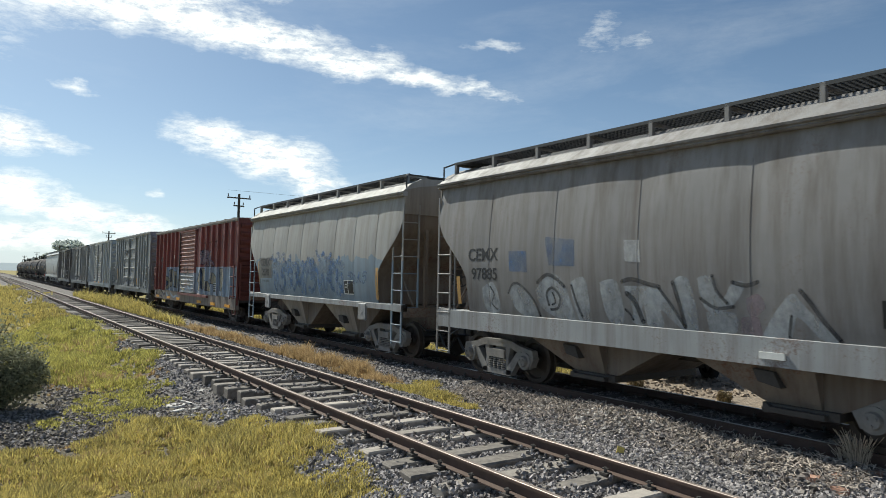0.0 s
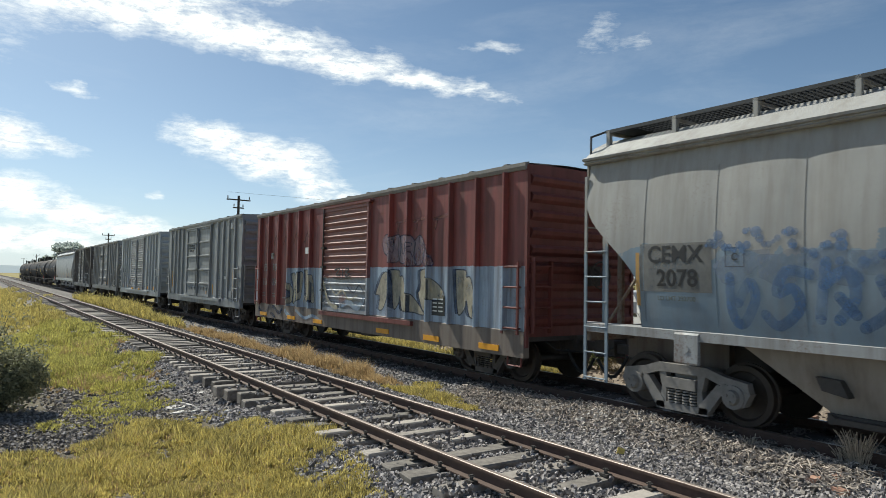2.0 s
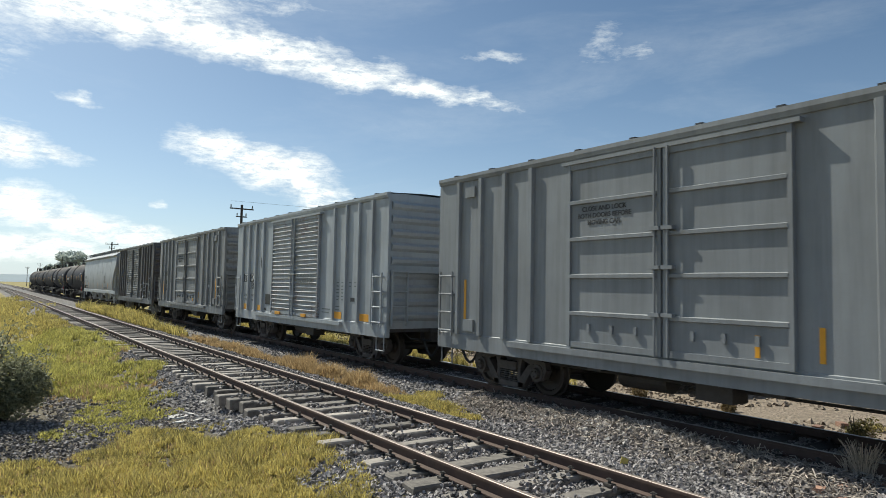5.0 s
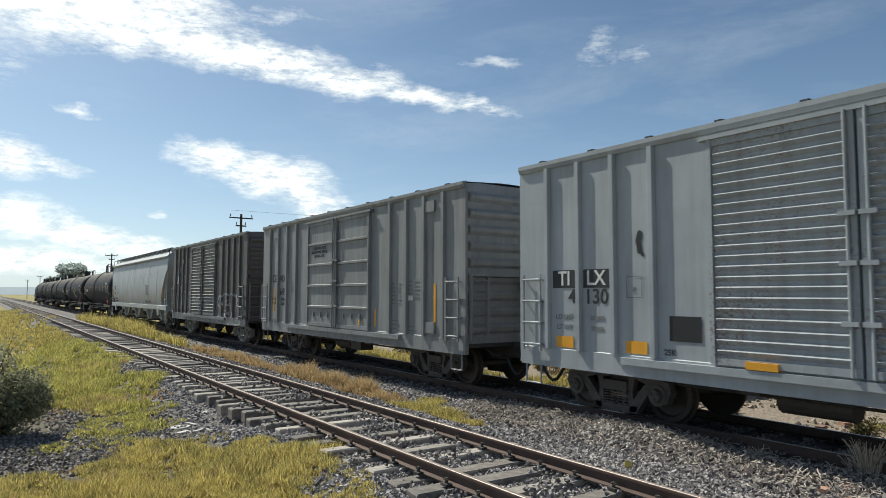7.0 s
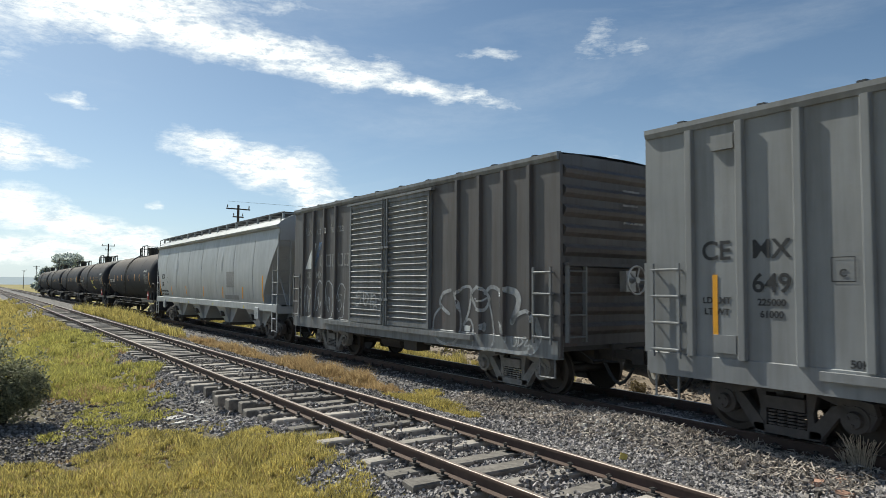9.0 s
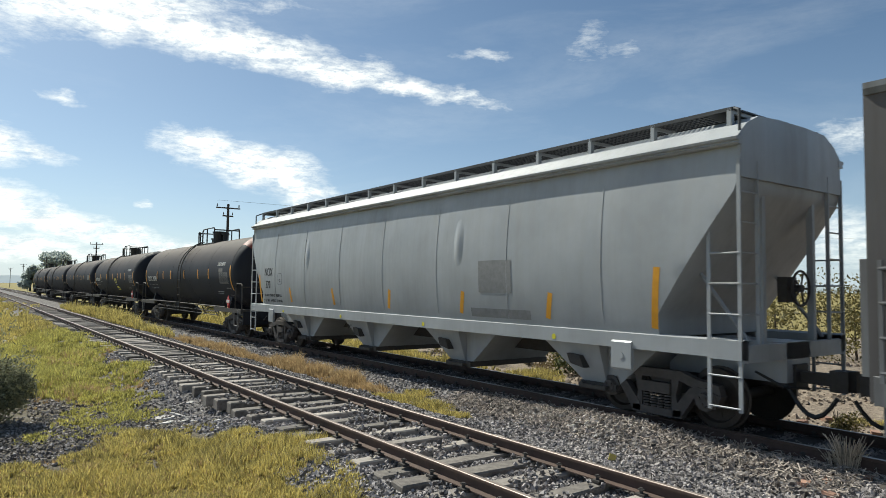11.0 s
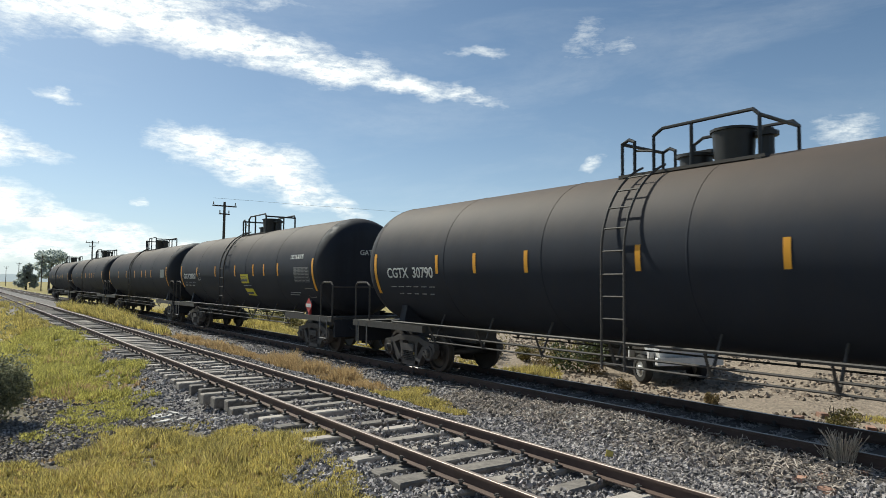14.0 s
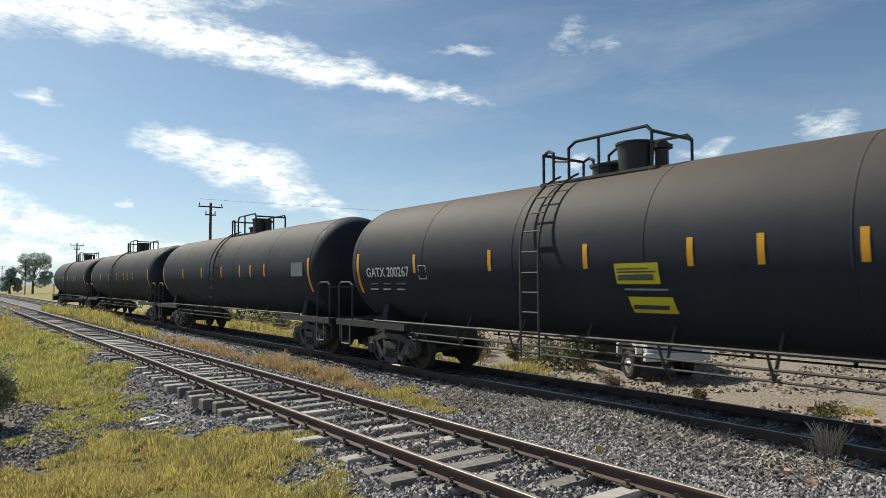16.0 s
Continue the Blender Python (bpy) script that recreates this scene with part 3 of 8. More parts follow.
def coupler(parent, y_end, s, reach):
    """Draft gear with its knuckle and the hanging air hose; s: +1 at the far end, -1 at the near end."""
    b = Build()
    b.box(-0.18, 0.18, min(y_end - s * 0.5, y_end + s * 0.05), max(y_end - s * 0.5, y_end + s * 0.05), 0.66, 1.02)
    b.box(-0.075, 0.075, min(y_end, y_end + s * (reach - 0.2)), max(y_end, y_end + s * (reach - 0.2)), 0.75, 0.92)
    b.prism([(-0.16, y_end + s * (reach - 0.22)), (0.16, y_end + s * (reach - 0.22)), (0.17, y_end + s * (reach + 0.05)), (0.04, y_end + s * (reach + 0.05)), (0.0, y_end + s * (reach - 0.06)), (-0.13, y_end + s * (reach + 0.02))], "z", 0.68, 0.98)
    part("coupler", b, "iron", parent)
    h = Build()
    pts = [(-0.38, y_end + s * reach * k, 0.75 - 0.42 * math.sin(k * math.pi * 0.93)) for k in (0, 0.12, 0.25, 0.4, 0.55, 0.7, 0.85, 0.98)]
    h.tube(pts, 0.032, 6)
    h.tube([(-0.95, y_end - s * 0.15, 0.95), (-0.95, y_end + s * 0.25, 0.78), (-0.35, y_end + s * 0.32, 0.72)], 0.018, 5)
    part("air_hose", h, "black", parent)


def ladder(parent, x, y0, y1, zs, mat, r=0.016, stiles=True, name="ladder", off=0.09):
    """Grab irons standing off the side wall between y0 and y1, with side bars where it has them."""
    b = Build()
    o = x - off
    for z in zs:
        b.tube([(x + 0.02, y0, z), (o, y0, z), (o, y1, z), (x + 0.02, y1, z)], r, 6)
    if stiles:
        for y in (y0, y1):
            b.box(o - 0.008, o + 0.03, y - 0.025, y + 0.025, zs[0] - 0.12, zs[-1] + 0.1)
    return part(name, b, mat, parent)


def stirrup(parent, x, y0, y1, z0, z1, mat):
    b = Build()
    b.tube([(x, y0, z1), (x, y0, z0), (x, y1, z0), (x, y1, z1)], 0.016, 6)
    return part("sill_step", b, mat, parent)


def end_ladder(parent, ye, s, x0, x1, zs, mat):
    b = Build()
    y = ye + s * 0.08
    for z in zs:
        b.tube([(x0, y, z), (x1, y, z)], 0.016, 6)
    for x in (x0, x1):
        b.box(x - 0.02, x + 0.02, min(ye, y), max(ye, y) + 0.01, zs[0] - 0.1, zs[-1] + 0.1)
    return part("end_ladder", b, mat, parent)


def brake_wheel(parent, x, y, z, s, mat="iron"):
    b = Build()
    n = 20
    ring = [(x + 0.27 * math.cos(2 * math.pi * i / n), y, z + 0.27 * math.sin(2 * math.pi * i / n)) for i in range(n + 1)]
    b.tube(ring, 0.02, 6)
    for i in range(5):
        a = 2 * math.pi * i / 5
        b.tube([(x, y, z), (x + 0.27 * math.cos(a), y, z + 0.27 * math.sin(a))], 0.016, 5)
    b.cyl((x, y - s * 0.14, z), (x, y + s * 0.03, z), 0.06, 10)
    b.box(x - 0.14, x + 0.14, min(y - s * 0.14, y - s * 0.3), max(y - s * 0.14, y - s * 0.3), z - 0.22, z + 0.18)
    return part("brake_wheel", b, mat, parent)


def bars(b, x, y, z, w, rows, h=0.035, gap=0.075, cols=1, step=0.0, rnd=None):
    """Lines of small unreadable print as plain bars, read from -x, starting at y and running towards -y."""
    for c in range(cols):
        for i in range(rows):
            k = rnd.uniform(0.75, 1.0) if rnd else 1.0
            b.box(x - 0.003, x, y - c * step - w * k, y - c * step, z - i * gap, z - i * gap + h)


def wagon(name, label, category, u0, u1):
    ob = thing(name, label, category, (10.22, (u0 + u1) / 2, 0), group="wagons of the freight train")
    WAGONS.append((ob, (u0 + u1) / 2))
    return ob


# ---- boxcars ----
def boxcar(u0, u1, label, paint_mat, door_mat, door, ribs, eave=4.56, door_kind="louver", end_mat=None, rib_w=0.1, trim="grey_box", truck_mat="truck_dark", sill_mat=None, roof_mat="grating", tabs=True, truck_in=1.85, sill_low=0.79, rib_d=0.075):
    """A steel boxcar from train place u0 to u1. door: (near end, far end) from the car's middle, ribs: their places."""
    L = u1 - u0
    h = L / 2
    car = wagon("boxcar", label, "boxcar", u0, u1)
    sill = 0.92
    end_mat, sill_mat = end_mat or paint_mat, sill_mat or paint_mat
    for sx in (-1, 1):
        b = Build().box(min(sx * HALF, sx * (HALF - 0.06)), max(sx * HALF, sx * (HALF - 0.06)), -h, h, sill + 0.16, eave)
        part("side_wall", b, paint_mat, car, smooth=False)
        b = Build().prism([(sx * (HALF - 0.13), sill_low), (sx * (HALF + 0.015), sill_low), (sx * (HALF + 0.015), sill + 0.2), (sx * (HALF - 0.02), sill + 0.23), (sx * (HALF - 0.13), sill + 0.23)], "y", -h, h)
        part("side_sill", b, sill_mat, car)
        b = Build().prism([(sx * (HALF - 0.02), eave - 0.11), (sx * (HALF + 0.03), eave - 0.11), (sx * (HALF + 0.06), eave - 0.04), (sx * (HALF + 0.06), eave + 0.03), (sx * (HALF - 0.05), eave + 0.05)], "y", -h - 0.03, h + 0.03)
        part("top_rail", b, roof_mat if trim == "red_plain" else trim, car)
    for y in ribs:
        part("side_post", Build().prism([(-HALF - 0.004, y - rib_w / 2 - 0.012), (-HALF - rib_d + 0.01, y - rib_w / 2), (-HALF - rib_d, y - rib_w / 2 + 0.01), (-HALF - rib_d, y + rib_w / 2 - 0.01), (-HALF - rib_d + 0.01, y + rib_w / 2), (-HALF - 0.004, y + rib_w / 2 + 0.012)], "z", sill + 0.2, eave - 0.11), paint_mat, car)
    # far side posts
    far = Build()
    for y in ribs:
        far.box(HALF, HALF + 0.07, y - rib_w / 2, y + rib_w / 2, sill + 0.2, eave - 0.1)
    part("side_post", far, paint_mat, car)
    # ends with pressed horizontal ribs
    rib = Build()
    nz = 9
    for s in (-1, 1):
        b = Build()
        b.box(-HALF + 0.065, HALF - 0.065, min(s * h, s * (h - 0.06)), max(s * h, s * (h - 0.06)), sill + 0.1, eave)
        b.prism([(-HALF + 0.06, eave), (HALF - 0.06, eave), (0.5, eave + 0.08), (-0.5, eave + 0.08)], "y", s * h, s * (h - 0.06))
        part("end_wall", b, end_mat, car)
        for sx in (-1, 1):
            c = Build().box(min(sx * (HALF - 0.07), sx * HALF), max(sx * (HALF - 0.07), sx * HALF), min(s * h, s * (h + 0.05)), max(s * h, s * (h + 0.05)), sill - 0.1, eave)
            part("corner_post", c, end_mat, car)
        step = (eave - sill - 0.35) / nz
        r = Build()
        z = sill + 0.3
        r.prism([(s * h, z), (s * (h + 0.07), z + step * 0.2), (s * (h + 0.09), z + step * 0.42), (s * (h + 0.03), z + step * 0.6), (s * h, z + step * 0.62)], "x", -HALF + 0.12, HALF - 0.12)
        me = r.mesh("end_rib", M[end_mat])
        for i in range(nz):
            p = part("end_rib", me, end_mat, car)
            p.location = (0, 0, i * step)
        coupler(car, s * h, s, 0.72)
        for sx in (-1, 1):
            ladder(car, -HALF - 0.0 if sx < 0 else HALF + 0.18, s * (h - 0.12), s * (h - 0.58), [1.18, 1.58, 1.98, 2.38], trim)
            stirrup(car, sx * (HALF - 0.02), s * (h - 0.1), s * (h - 0.5), 0.45, 0.9, trim)
        end_ladder(car, s * (h + 0.08), s, -1.45, -1.0, [1.2, 1.6, 2.0, 2.4], trim)
    brake_wheel(car, 0.15, -h - 0.38, 2.25, -1, "rim" if paint_mat == "dark_box" else "iron")
    b = Build().box(-1.5, 1.5, -h - 0.2, -h - 0.09, 2.5, 2.56)
    part("end_handrail", b, end_mat, car)
    # roof
    b = Build()
    b.prism([(-HALF - 0.03, eave + 0.03), (HALF + 0.03, eave + 0.03), (0.5, eave + 0.085), (-0.5, eave + 0.085)], "y", -h, h)
    part("roof", b, roof_mat, car)
    seam = Build().prism([(-HALF - 0.05, eave + 0.03), (-0.5, eave + 0.09), (0.5, eave + 0.09), (HALF + 0.05, eave + 0.03), (HALF + 0.05, eave + 0.06), (0.5, eave + 0.125), (-0.5, eave + 0.125), (-HALF - 0.05, eave + 0.06)], "y", -0.055, 0.055).mesh("roof_seam", M[roof_mat])
    n = int(L / 1.15)
    for i in range(n):
        p = part("roof_seam", seam, roof_mat, car)
        p.location = (0, -h + (i + 0.5) * L / n, 0)
    # underframe
    b = Build()
    b.box(-0.3, 0.3, -h + 0.3, h - 0.3, 0.62, 0.95)
    for y in (-h + truck_in, h - truck_in, -1.6, 1.6):
        b.box(-1.4, 1.4, y - 0.15, y + 0.15, 0.72, 0.96)
    b.box(-HALF + 0.07, HALF - 0.07, -h + 0.02, h - 0.02, 0.93, 1.04)
    b.cyl((-0.7, 0.5, 0.62), (-0.7, 1.5, 0.62), 0.2, 12)
    b.box(-1.25, -0.85, -0.9, -0.3, 0.5, 0.9)
    b.tube([(-0.9, -h + 2.8, 0.66), (-0.9, h - 2.8, 0.66)], 0.025, 5)
    part("underframe", b, "iron", car)
    for y in (-h + truck_in, h - truck_in):
        truck(car, y, truck_mat)
    # doors
    d0, d1 = door
    leaves = 1 if d1 - d0 < 3.0 else 2
    w = (d1 - d0) / leaves
    z0, z1 = sill + 0.2, eave - 0.2
    for k in range(leaves):
        a, c = d0 + k * w + 0.02, d0 + (k + 1) * w - 0.02
        b = Build()
        b.box(-HALF - 0.05, -HALF - 0.004, a, c, z0, z1)
        leaf = part("door", b, door_mat, car)
        for y in (a, c):
            part("door_stile", Build().box(-HALF - 0.095, -HALF - 0.049, y - (0.07 if y == c else 0), y + (0.07 if y == a else 0), z0, z1), door_mat, leaf)
        for zz0, zz1 in ((z1 - 0.12, z1 - 0.002), (z0 + 0.002, z0 + 0.1)):
            part("door_rail", Build().box(-HALF - 0.085, -HALF - 0.049, a + 0.071, c - 0.071, zz0, zz1), door_mat, leaf)
        if door_kind == "louver":
            n = 20 if leaves == 2 else 14
            st = (z1 - z0 - 0.3) / n
            for i in range(n):
                z = z0 + 0.14 + i * st
                part("door_rib", Build().prism([(-HALF - 0.052, z), (-HALF - 0.095, z + st * 0.32), (-HALF - 0.098, z + st * 0.42), (-HALF - 0.09, z + st * 0.47), (-HALF - 0.052, z + st * 0.6)], "y", a + 0.1, c - 0.1), door_mat, leaf)
        else:
            for i in range(1, 5):
                z = z1 - 0.05 - i * (z1 - z0) * (0.2 if i < 4 else 0.2)
                r = Build().prism([(-HALF - 0.05, z - 0.05), (-HALF - 0.1, z - 0.035), (-HALF - 0.1, z + 0.02), (-HALF - 0.05, z + 0.035)], "y", a + 0.07, c - 0.07)
                part("door_rib", r, door_mat, leaf)
            for j in range(3):
                yy = a + (c - a) * (0.25 + 0.25 * j)
                part("door_handle", Build().box(-HALF - 0.09, -HALF - 0.05, yy - 0.03, yy + 0.03, z0 + 0.28, z0 + 0.42), trim, leaf)
        lock = Build()
        lock.cyl((-HALF - 0.12, a + 0.1 if k else c - 0.1, z0), (-HALF - 0.12, a + 0.1 if k else c - 0.1, z1), 0.022, 7)
        for zz in (0.25, 0.55, 0.8):
            lock.box(-HALF - 0.15, -HALF - 0.05, (a if k else c - 0.2), (a + 0.2 if k else c), z0 + zz * (z1 - z0) * 0.75, z0 + zz * (z1 - z0) * 0.75 + 0.06)
        part("lock_rod", lock, "iron" if door_kind == "louver" and leaves == 1 else trim, leaf)
    track_ = Build().box(-HALF - 0.11, -HALF - 0.01, d0 - 2.2 if leaves == 1 else d0 - 1.6, d1 + 0.1 if leaves == 1 else d1 + 1.6, sill + 0.06, sill + 0.17)
    part("door_track", track_, trim, car)
    part("door_track", Build().box(-HALF - 0.12, -HALF, d0 - 0.1, d1 + 0.1, eave - 0.22, eave - 0.162), trim, car)
    if tabs:
        for y, z, wd, hg in ((-4.98, eave - 0.52, 0.36, 0.26), (-4.98, 1.2, 0.38, 0.26), (4.98, 1.2, 0.34, 0.25), (4.98, eave - 0.48, 0.34, 0.22)):
            part("card_board", Build().box(-HALF - 0.05, -HALF - 0.004, y - wd / 2, y + wd / 2, z, z + hg), trim, car)
    return car


# ---- covered hoppers ----
def hopper(u0, u1, label, mat, bays, curved=True, bottom_in=1.15, sill_depth=0.3, end_mat=None, truck_mat="truck", pillow=0.018, panels=9, truck_in=1.62):
    L = u1 - u0
    h = L / 2
    car = wagon("hopper_wagon", label, "hopper wagon", u0, u1)
    eave, low = 4.2, 1.38
    knee = 3.5 if curved else 3.55

    def half_width(z):
        k = (z - low) / (eave - low)
        return 1.46 + 0.13 * math.sin(math.pi * min(1, max(0, k)) ** 0.85) + 0.03 * (1 - k)

    def bulged(y, z):
        q = (y / (h - 0.06) + 1) / 2 * panels
        return half_width(z) + pillow * abs(math.sin(math.pi * q)) ** 0.6 * min(1, 3 * (eave - z))

    def end_in(z):
        if z >= knee:
            return 0.0
        k = (knee - z) / (knee - low)
        return bottom_in * (smooth(0.0, 0.72, k) if curved else min(1.0, k / 0.85))

    zs = [low + (eave - low) * i / 24 for i in range(25)]
    ny = 72
    for sx in (-1, 1):
        b = Build()
        v, f = [], []
        for z in zs:
            e = h - 0.06 - end_in(z)
            for j in range(ny + 1):
                q = (j / ny) * panels
                bulge = pillow * abs(math.sin(math.pi * q)) ** 0.6 * min(1, 3 * (eave - z))
                yy = max(-e, min(e, (h - 0.06) * (2 * j / ny - 1)))
                v.append((sx * (half_width(z) + bulge), yy, z))
        n = ny + 1
        f = [(i * n + j, i * n + j + 1, (i + 1) * n + j + 1, (i + 1) * n + j) for i in range(len(zs) - 1) for j in range(ny)]
        b.add(v, f)
        part("side_wall", b, mat, car, smooth=True)
        # welded seams
        for q in range(1, panels):
            s = Build()
            pts = []
            for z in zs[1:-2:2]:
                yy = (h - 0.06) * (2 * q / panels - 1)
                if abs(yy) < h - 0.1 - end_in(z):
                    pts.append((sx * (half_width(z) + 0.002), yy, z))
            s.tube(pts, 0.008, 4)
            part("weld_seam", s, mat, car)
        # eave lip, side sill
        b = Build().prism([(sx * 1.44, eave - 0.05), (sx * 1.56, eave - 0.05), (sx * 1.59, eave - 0.03), (sx * 1.565, eave - 0.015), (sx * 1.565, eave + 0.005), (sx * 1.61, eave + 0.015), (sx * 1.62, eave + 0.05), (sx * 1.57, eave + 0.075), (sx * 1.44, eave + 0.06)], "y", -h, h)
        part("eave_lip", b, mat, car)
        b = Build().prism([(sx * 1.38, low - sill_depth), (sx * 1.54, low - sill_depth), (sx * 1.54, low + 0.02), (sx * 1.46, low + 0.05), (sx * 1.38, low + 0.02)], "y", -h, h)
        b.box(min(sx * 1.38, sx * 1.56), max(sx * 1.38, sx * 1.56), -h, -h + 0.5, low - sill_depth - 0.02, low + 0.03)
        bare = "hopper_bare" if curved else mat
        part("side_sill", b, bare, car)
        for s in (-1, 1) if mat != "hopper_old" else ():
            y = s * (h - 2.05)
            j = Build().box(min(sx * 1.5, sx * 1.57), max(sx * 1.5, sx * 1.57), y - 0.2, y + 0.2, low - sill_depth - 0.35, low - sill_depth + 0.12, bev=0.03)
            j.cyl((sx * 1.56, y, low - sill_depth - 0.12), (sx * 1.58, y, low - sill_depth - 0.12), 0.055, 10)
            part("jacking_pad", j, bare, car)
    for s in (-1, 1):
        b = Build()
        v, f = [], []
        for z in zs:
            e = s * (h - 0.06 - end_in(z))
            for k in range(5):
                v.append((half_width(z) * (k / 2 - 1), e, z))
        f = [(i * 5 + j, i * 5 + j + 1, (i + 1) * 5 + j + 1, (i + 1) * 5 + j) for i in range(len(zs) - 1) for j in range(4)]
        b.add(v, f)
        part("end_slope_sheet", b, end_mat or mat, car, smooth=True)
        b = Build().prism([(-1.5, eave - 0.5), (1.5, eave - 0.5), (1.5, eave + 0.1), (1.05, eave + 0.22), (0.4, eave + 0.31), (-0.4, eave + 0.31), (-1.05, eave + 0.22), (-1.5, eave + 0.1)], "y", s * (h - 0.05), s * (h - 0.01))
        part("end_panel", b, "hopper_bay" if curved else mat, car)
        # end platform, corner posts, braces
        b = Build()
        b.box(-1.5, 1.5, min(s * h, s * (h - 0.12)), max(s * h, s * (h - 0.12)), low - 0.28, low - 0.04)
        b.box(-0.35, 0.35, min(s * h, s * (h - 2.0)), max(s * h, s * (h - 2.0)), 0.75, low - 0.03)
        for x in (-0.75, 0.75):
            b.box(x - 0.04, x + 0.04, min(s * (h - 0.1), s * (h - 0.2)), max(s * (h - 0.1), s * (h - 0.2)), low - 0.1, eave - 0.7)
        for x in (-1.1, 1.1):
            b.tube([(x, s * (h - 0.15), low), (x, s * (h - 1.0), low + 1.1)], 0.03, 5)
        part("end_platform", b, end_mat or mat, car)
        for sx in (-1, 1):
            b = Build()
            for x, y in ((sx * 1.53, s * (h - 0.03)), (sx * 1.53, s * (h - 0.5)), (sx * 1.06, s * (h - 0.03))):
                top = eave - 0.25 if y == s * (h - 0.03) else eave - 1.25
                b.box(x - 0.014, x + 0.014, y - 0.028, y + 0.028, low - 0.95 if x == sx * 1.53 else low - 0.1, top)
            for i in range(8):
                z = low - 0.9 + i * 0.43
                if z < eave - 1.2:
                    b.tube([(sx * 1.54, s * (h - 0.03), z), (sx * 1.54, s * (h - 0.5), z)], 0.015, 6)
                if z > low - 0.1:
                    b.tube([(sx * 1.53, s * (h - 0.03), z), (sx * 1.06, s * (h - 0.03), z)], 0.013, 6)
            part("corner_ladder", b, mat, car)
        coupler(car, s * h, s, 0.72)
        truck(car, s * (h - truck_in), truck_mat)
    brake_wheel(car, 0.35, -h + 0.12, 2.15, -1)
    # roof with hatch coamings, running boards on brackets
    b = Build()
    prof = [(-1.56, eave + 0.07), (-1.32, eave + 0.28), (-1.0, eave + 0.43), (-0.4, eave + 0.46), (0.4, eave + 0.46), (1.0, eave + 0.43), (1.32, eave + 0.28), (1.56, eave + 0.07), (1.45, eave - 0.02), (-1.45, eave - 0.02)]
    b.prism(prof, "y", -h + 0.02, h - 0.02)
    part("roof", b, mat, car)
    n = int(L / 2.4)
    for i in range(n):
        y = -h + 1.0 + (L - 2.0) * (i + 0.5) / n
        hb = Build().prism([(-0.38, eave + 0.42), (0.38, eave + 0.42), (0.36, eave + 0.53), (-0.36, eave + 0.53)], "y", y - 0.9, y + 0.9)
        part("roof_hatch", hb, mat, car)
    for x in (-0.98, 0.98):
        g = Build()
        zt = eave + 0.56
        for i in range(7):
            xx = x - 0.3 + i * 0.1
            g.box(xx - 0.006, xx + 0.006, -h + 0.25, h - 0.25, zt - 0.03, zt)
        m_step = int(L / 0.09)
        for i in range(m_step):
            yy = -h + 0.25 + (L - 0.5) * i / m_step
            g.box(x - 0.31, x + 0.31, yy - 0.012, yy + 0.012, zt - 0.028, zt - 0.004)
        g.box(x - 0.32, x - 0.30, -h + 0.25, h - 0.25, zt - 0.05, zt + 0.005)
        g.box(x + 0.30, x + 0.32, -h + 0.25, h - 0.25, zt - 0.05, zt + 0.005)
        part("running_board", g, "grating", car)
        k = int(L / 1.35)
        br = Build()
        sx = -1 if x < 0 else 1
        br.box(min(sx * 1.22, sx * 1.30), max(sx * 1.22, sx * 1.30), -0.035, 0.035, eave + 0.24, eave + 0.56)
        br.box(min(sx * 0.66, sx * 1.30), max(sx * 0.66, sx * 1.30), -0.02, 0.02, eave + 0.48, eave + 0.53)
        me = br.mesh("bracket", M[mat])
        for i in range(k + 1):
            p = part("bracket", me, mat, car)
            p.location = (0, -h + 0.3 + (L - 0.6) * i / k, 0)
    for s in (-1, 1):
        g = Build()
        g.box(-1.3, 1.3, min(s * (h - 0.25), s * (h - 0.75)), max(s * (h - 0.25), s * (h - 0.75)), eave + 0.53, eave + 0.56)
        g.tube([(-1.45, s * (h - 0.05), eave + 0.05), (-1.45, s * (h - 0.05), eave + 0.46), (-1.25, s * (h - 0.25), eave + 0.56)], 0.02, 5)
        part("end_board", g, "grating", car)
    # discharge bays: a side sheet that slopes on its far edge, and an inner slope set back
    for y1, y0, inner in bays:
        zt, zb = low - sill_depth + 0.12, 0.48
        yb = y0 + 0.36 * (y1 - y0)
        b = Build().loft([[(-1.36, y0, zt), (1.36, y0, zt), (1.36, y1, zt), (-1.36, y1, zt)],
                          [(-1.12, y0, zb), (1.12, y0, zb), (1.12, yb, zb), (-1.12, yb, zb)]])
        bay_mat = {"hopper_old": "hopper_rust", "hopper_blue": "hopper_bay"}.get(mat, mat)
        bay = part("discharge_bay", b, bay_mat, car)
        part("slope_sheet", Build().prism([(y0 - 0.003, zt), (y0 - inner, zt), (y0 - 0.25, zb), (y0 - 0.003, zb)], "x", -1.08, 1.08), "hopper_rust" if curved else mat, bay)
        g = Build().box(-1.16, 1.16, y0 - 0.24, yb + 0.04, 0.36, 0.477)
        g.box(-1.27, -1.14, y0 - 0.1, yb - 0.1, 0.37, 0.44)
        g.cyl((-1.25, yb - 0.05, 0.41), (-1.14, yb - 0.05, 0.41), 0.06, 8)
        part("outlet_gate", g, "iron", bay)
        ym = (y0 + yb) / 2 + 0.25
        vb = Build().prism([(ym - 0.2, 0.72), (ym + 0.12, 0.78), (ym + 0.2, 0.95), (ym - 0.1, 0.93)], "x", -1.36, -1.2)
        part("vibrator_bracket", vb, "iron", bay)
    part("centre_sill", Build().box(-0.2, 0.2, -h + 1.5, h - 1.5, 0.78, 1.12), "iron", car)
    return car, bulged


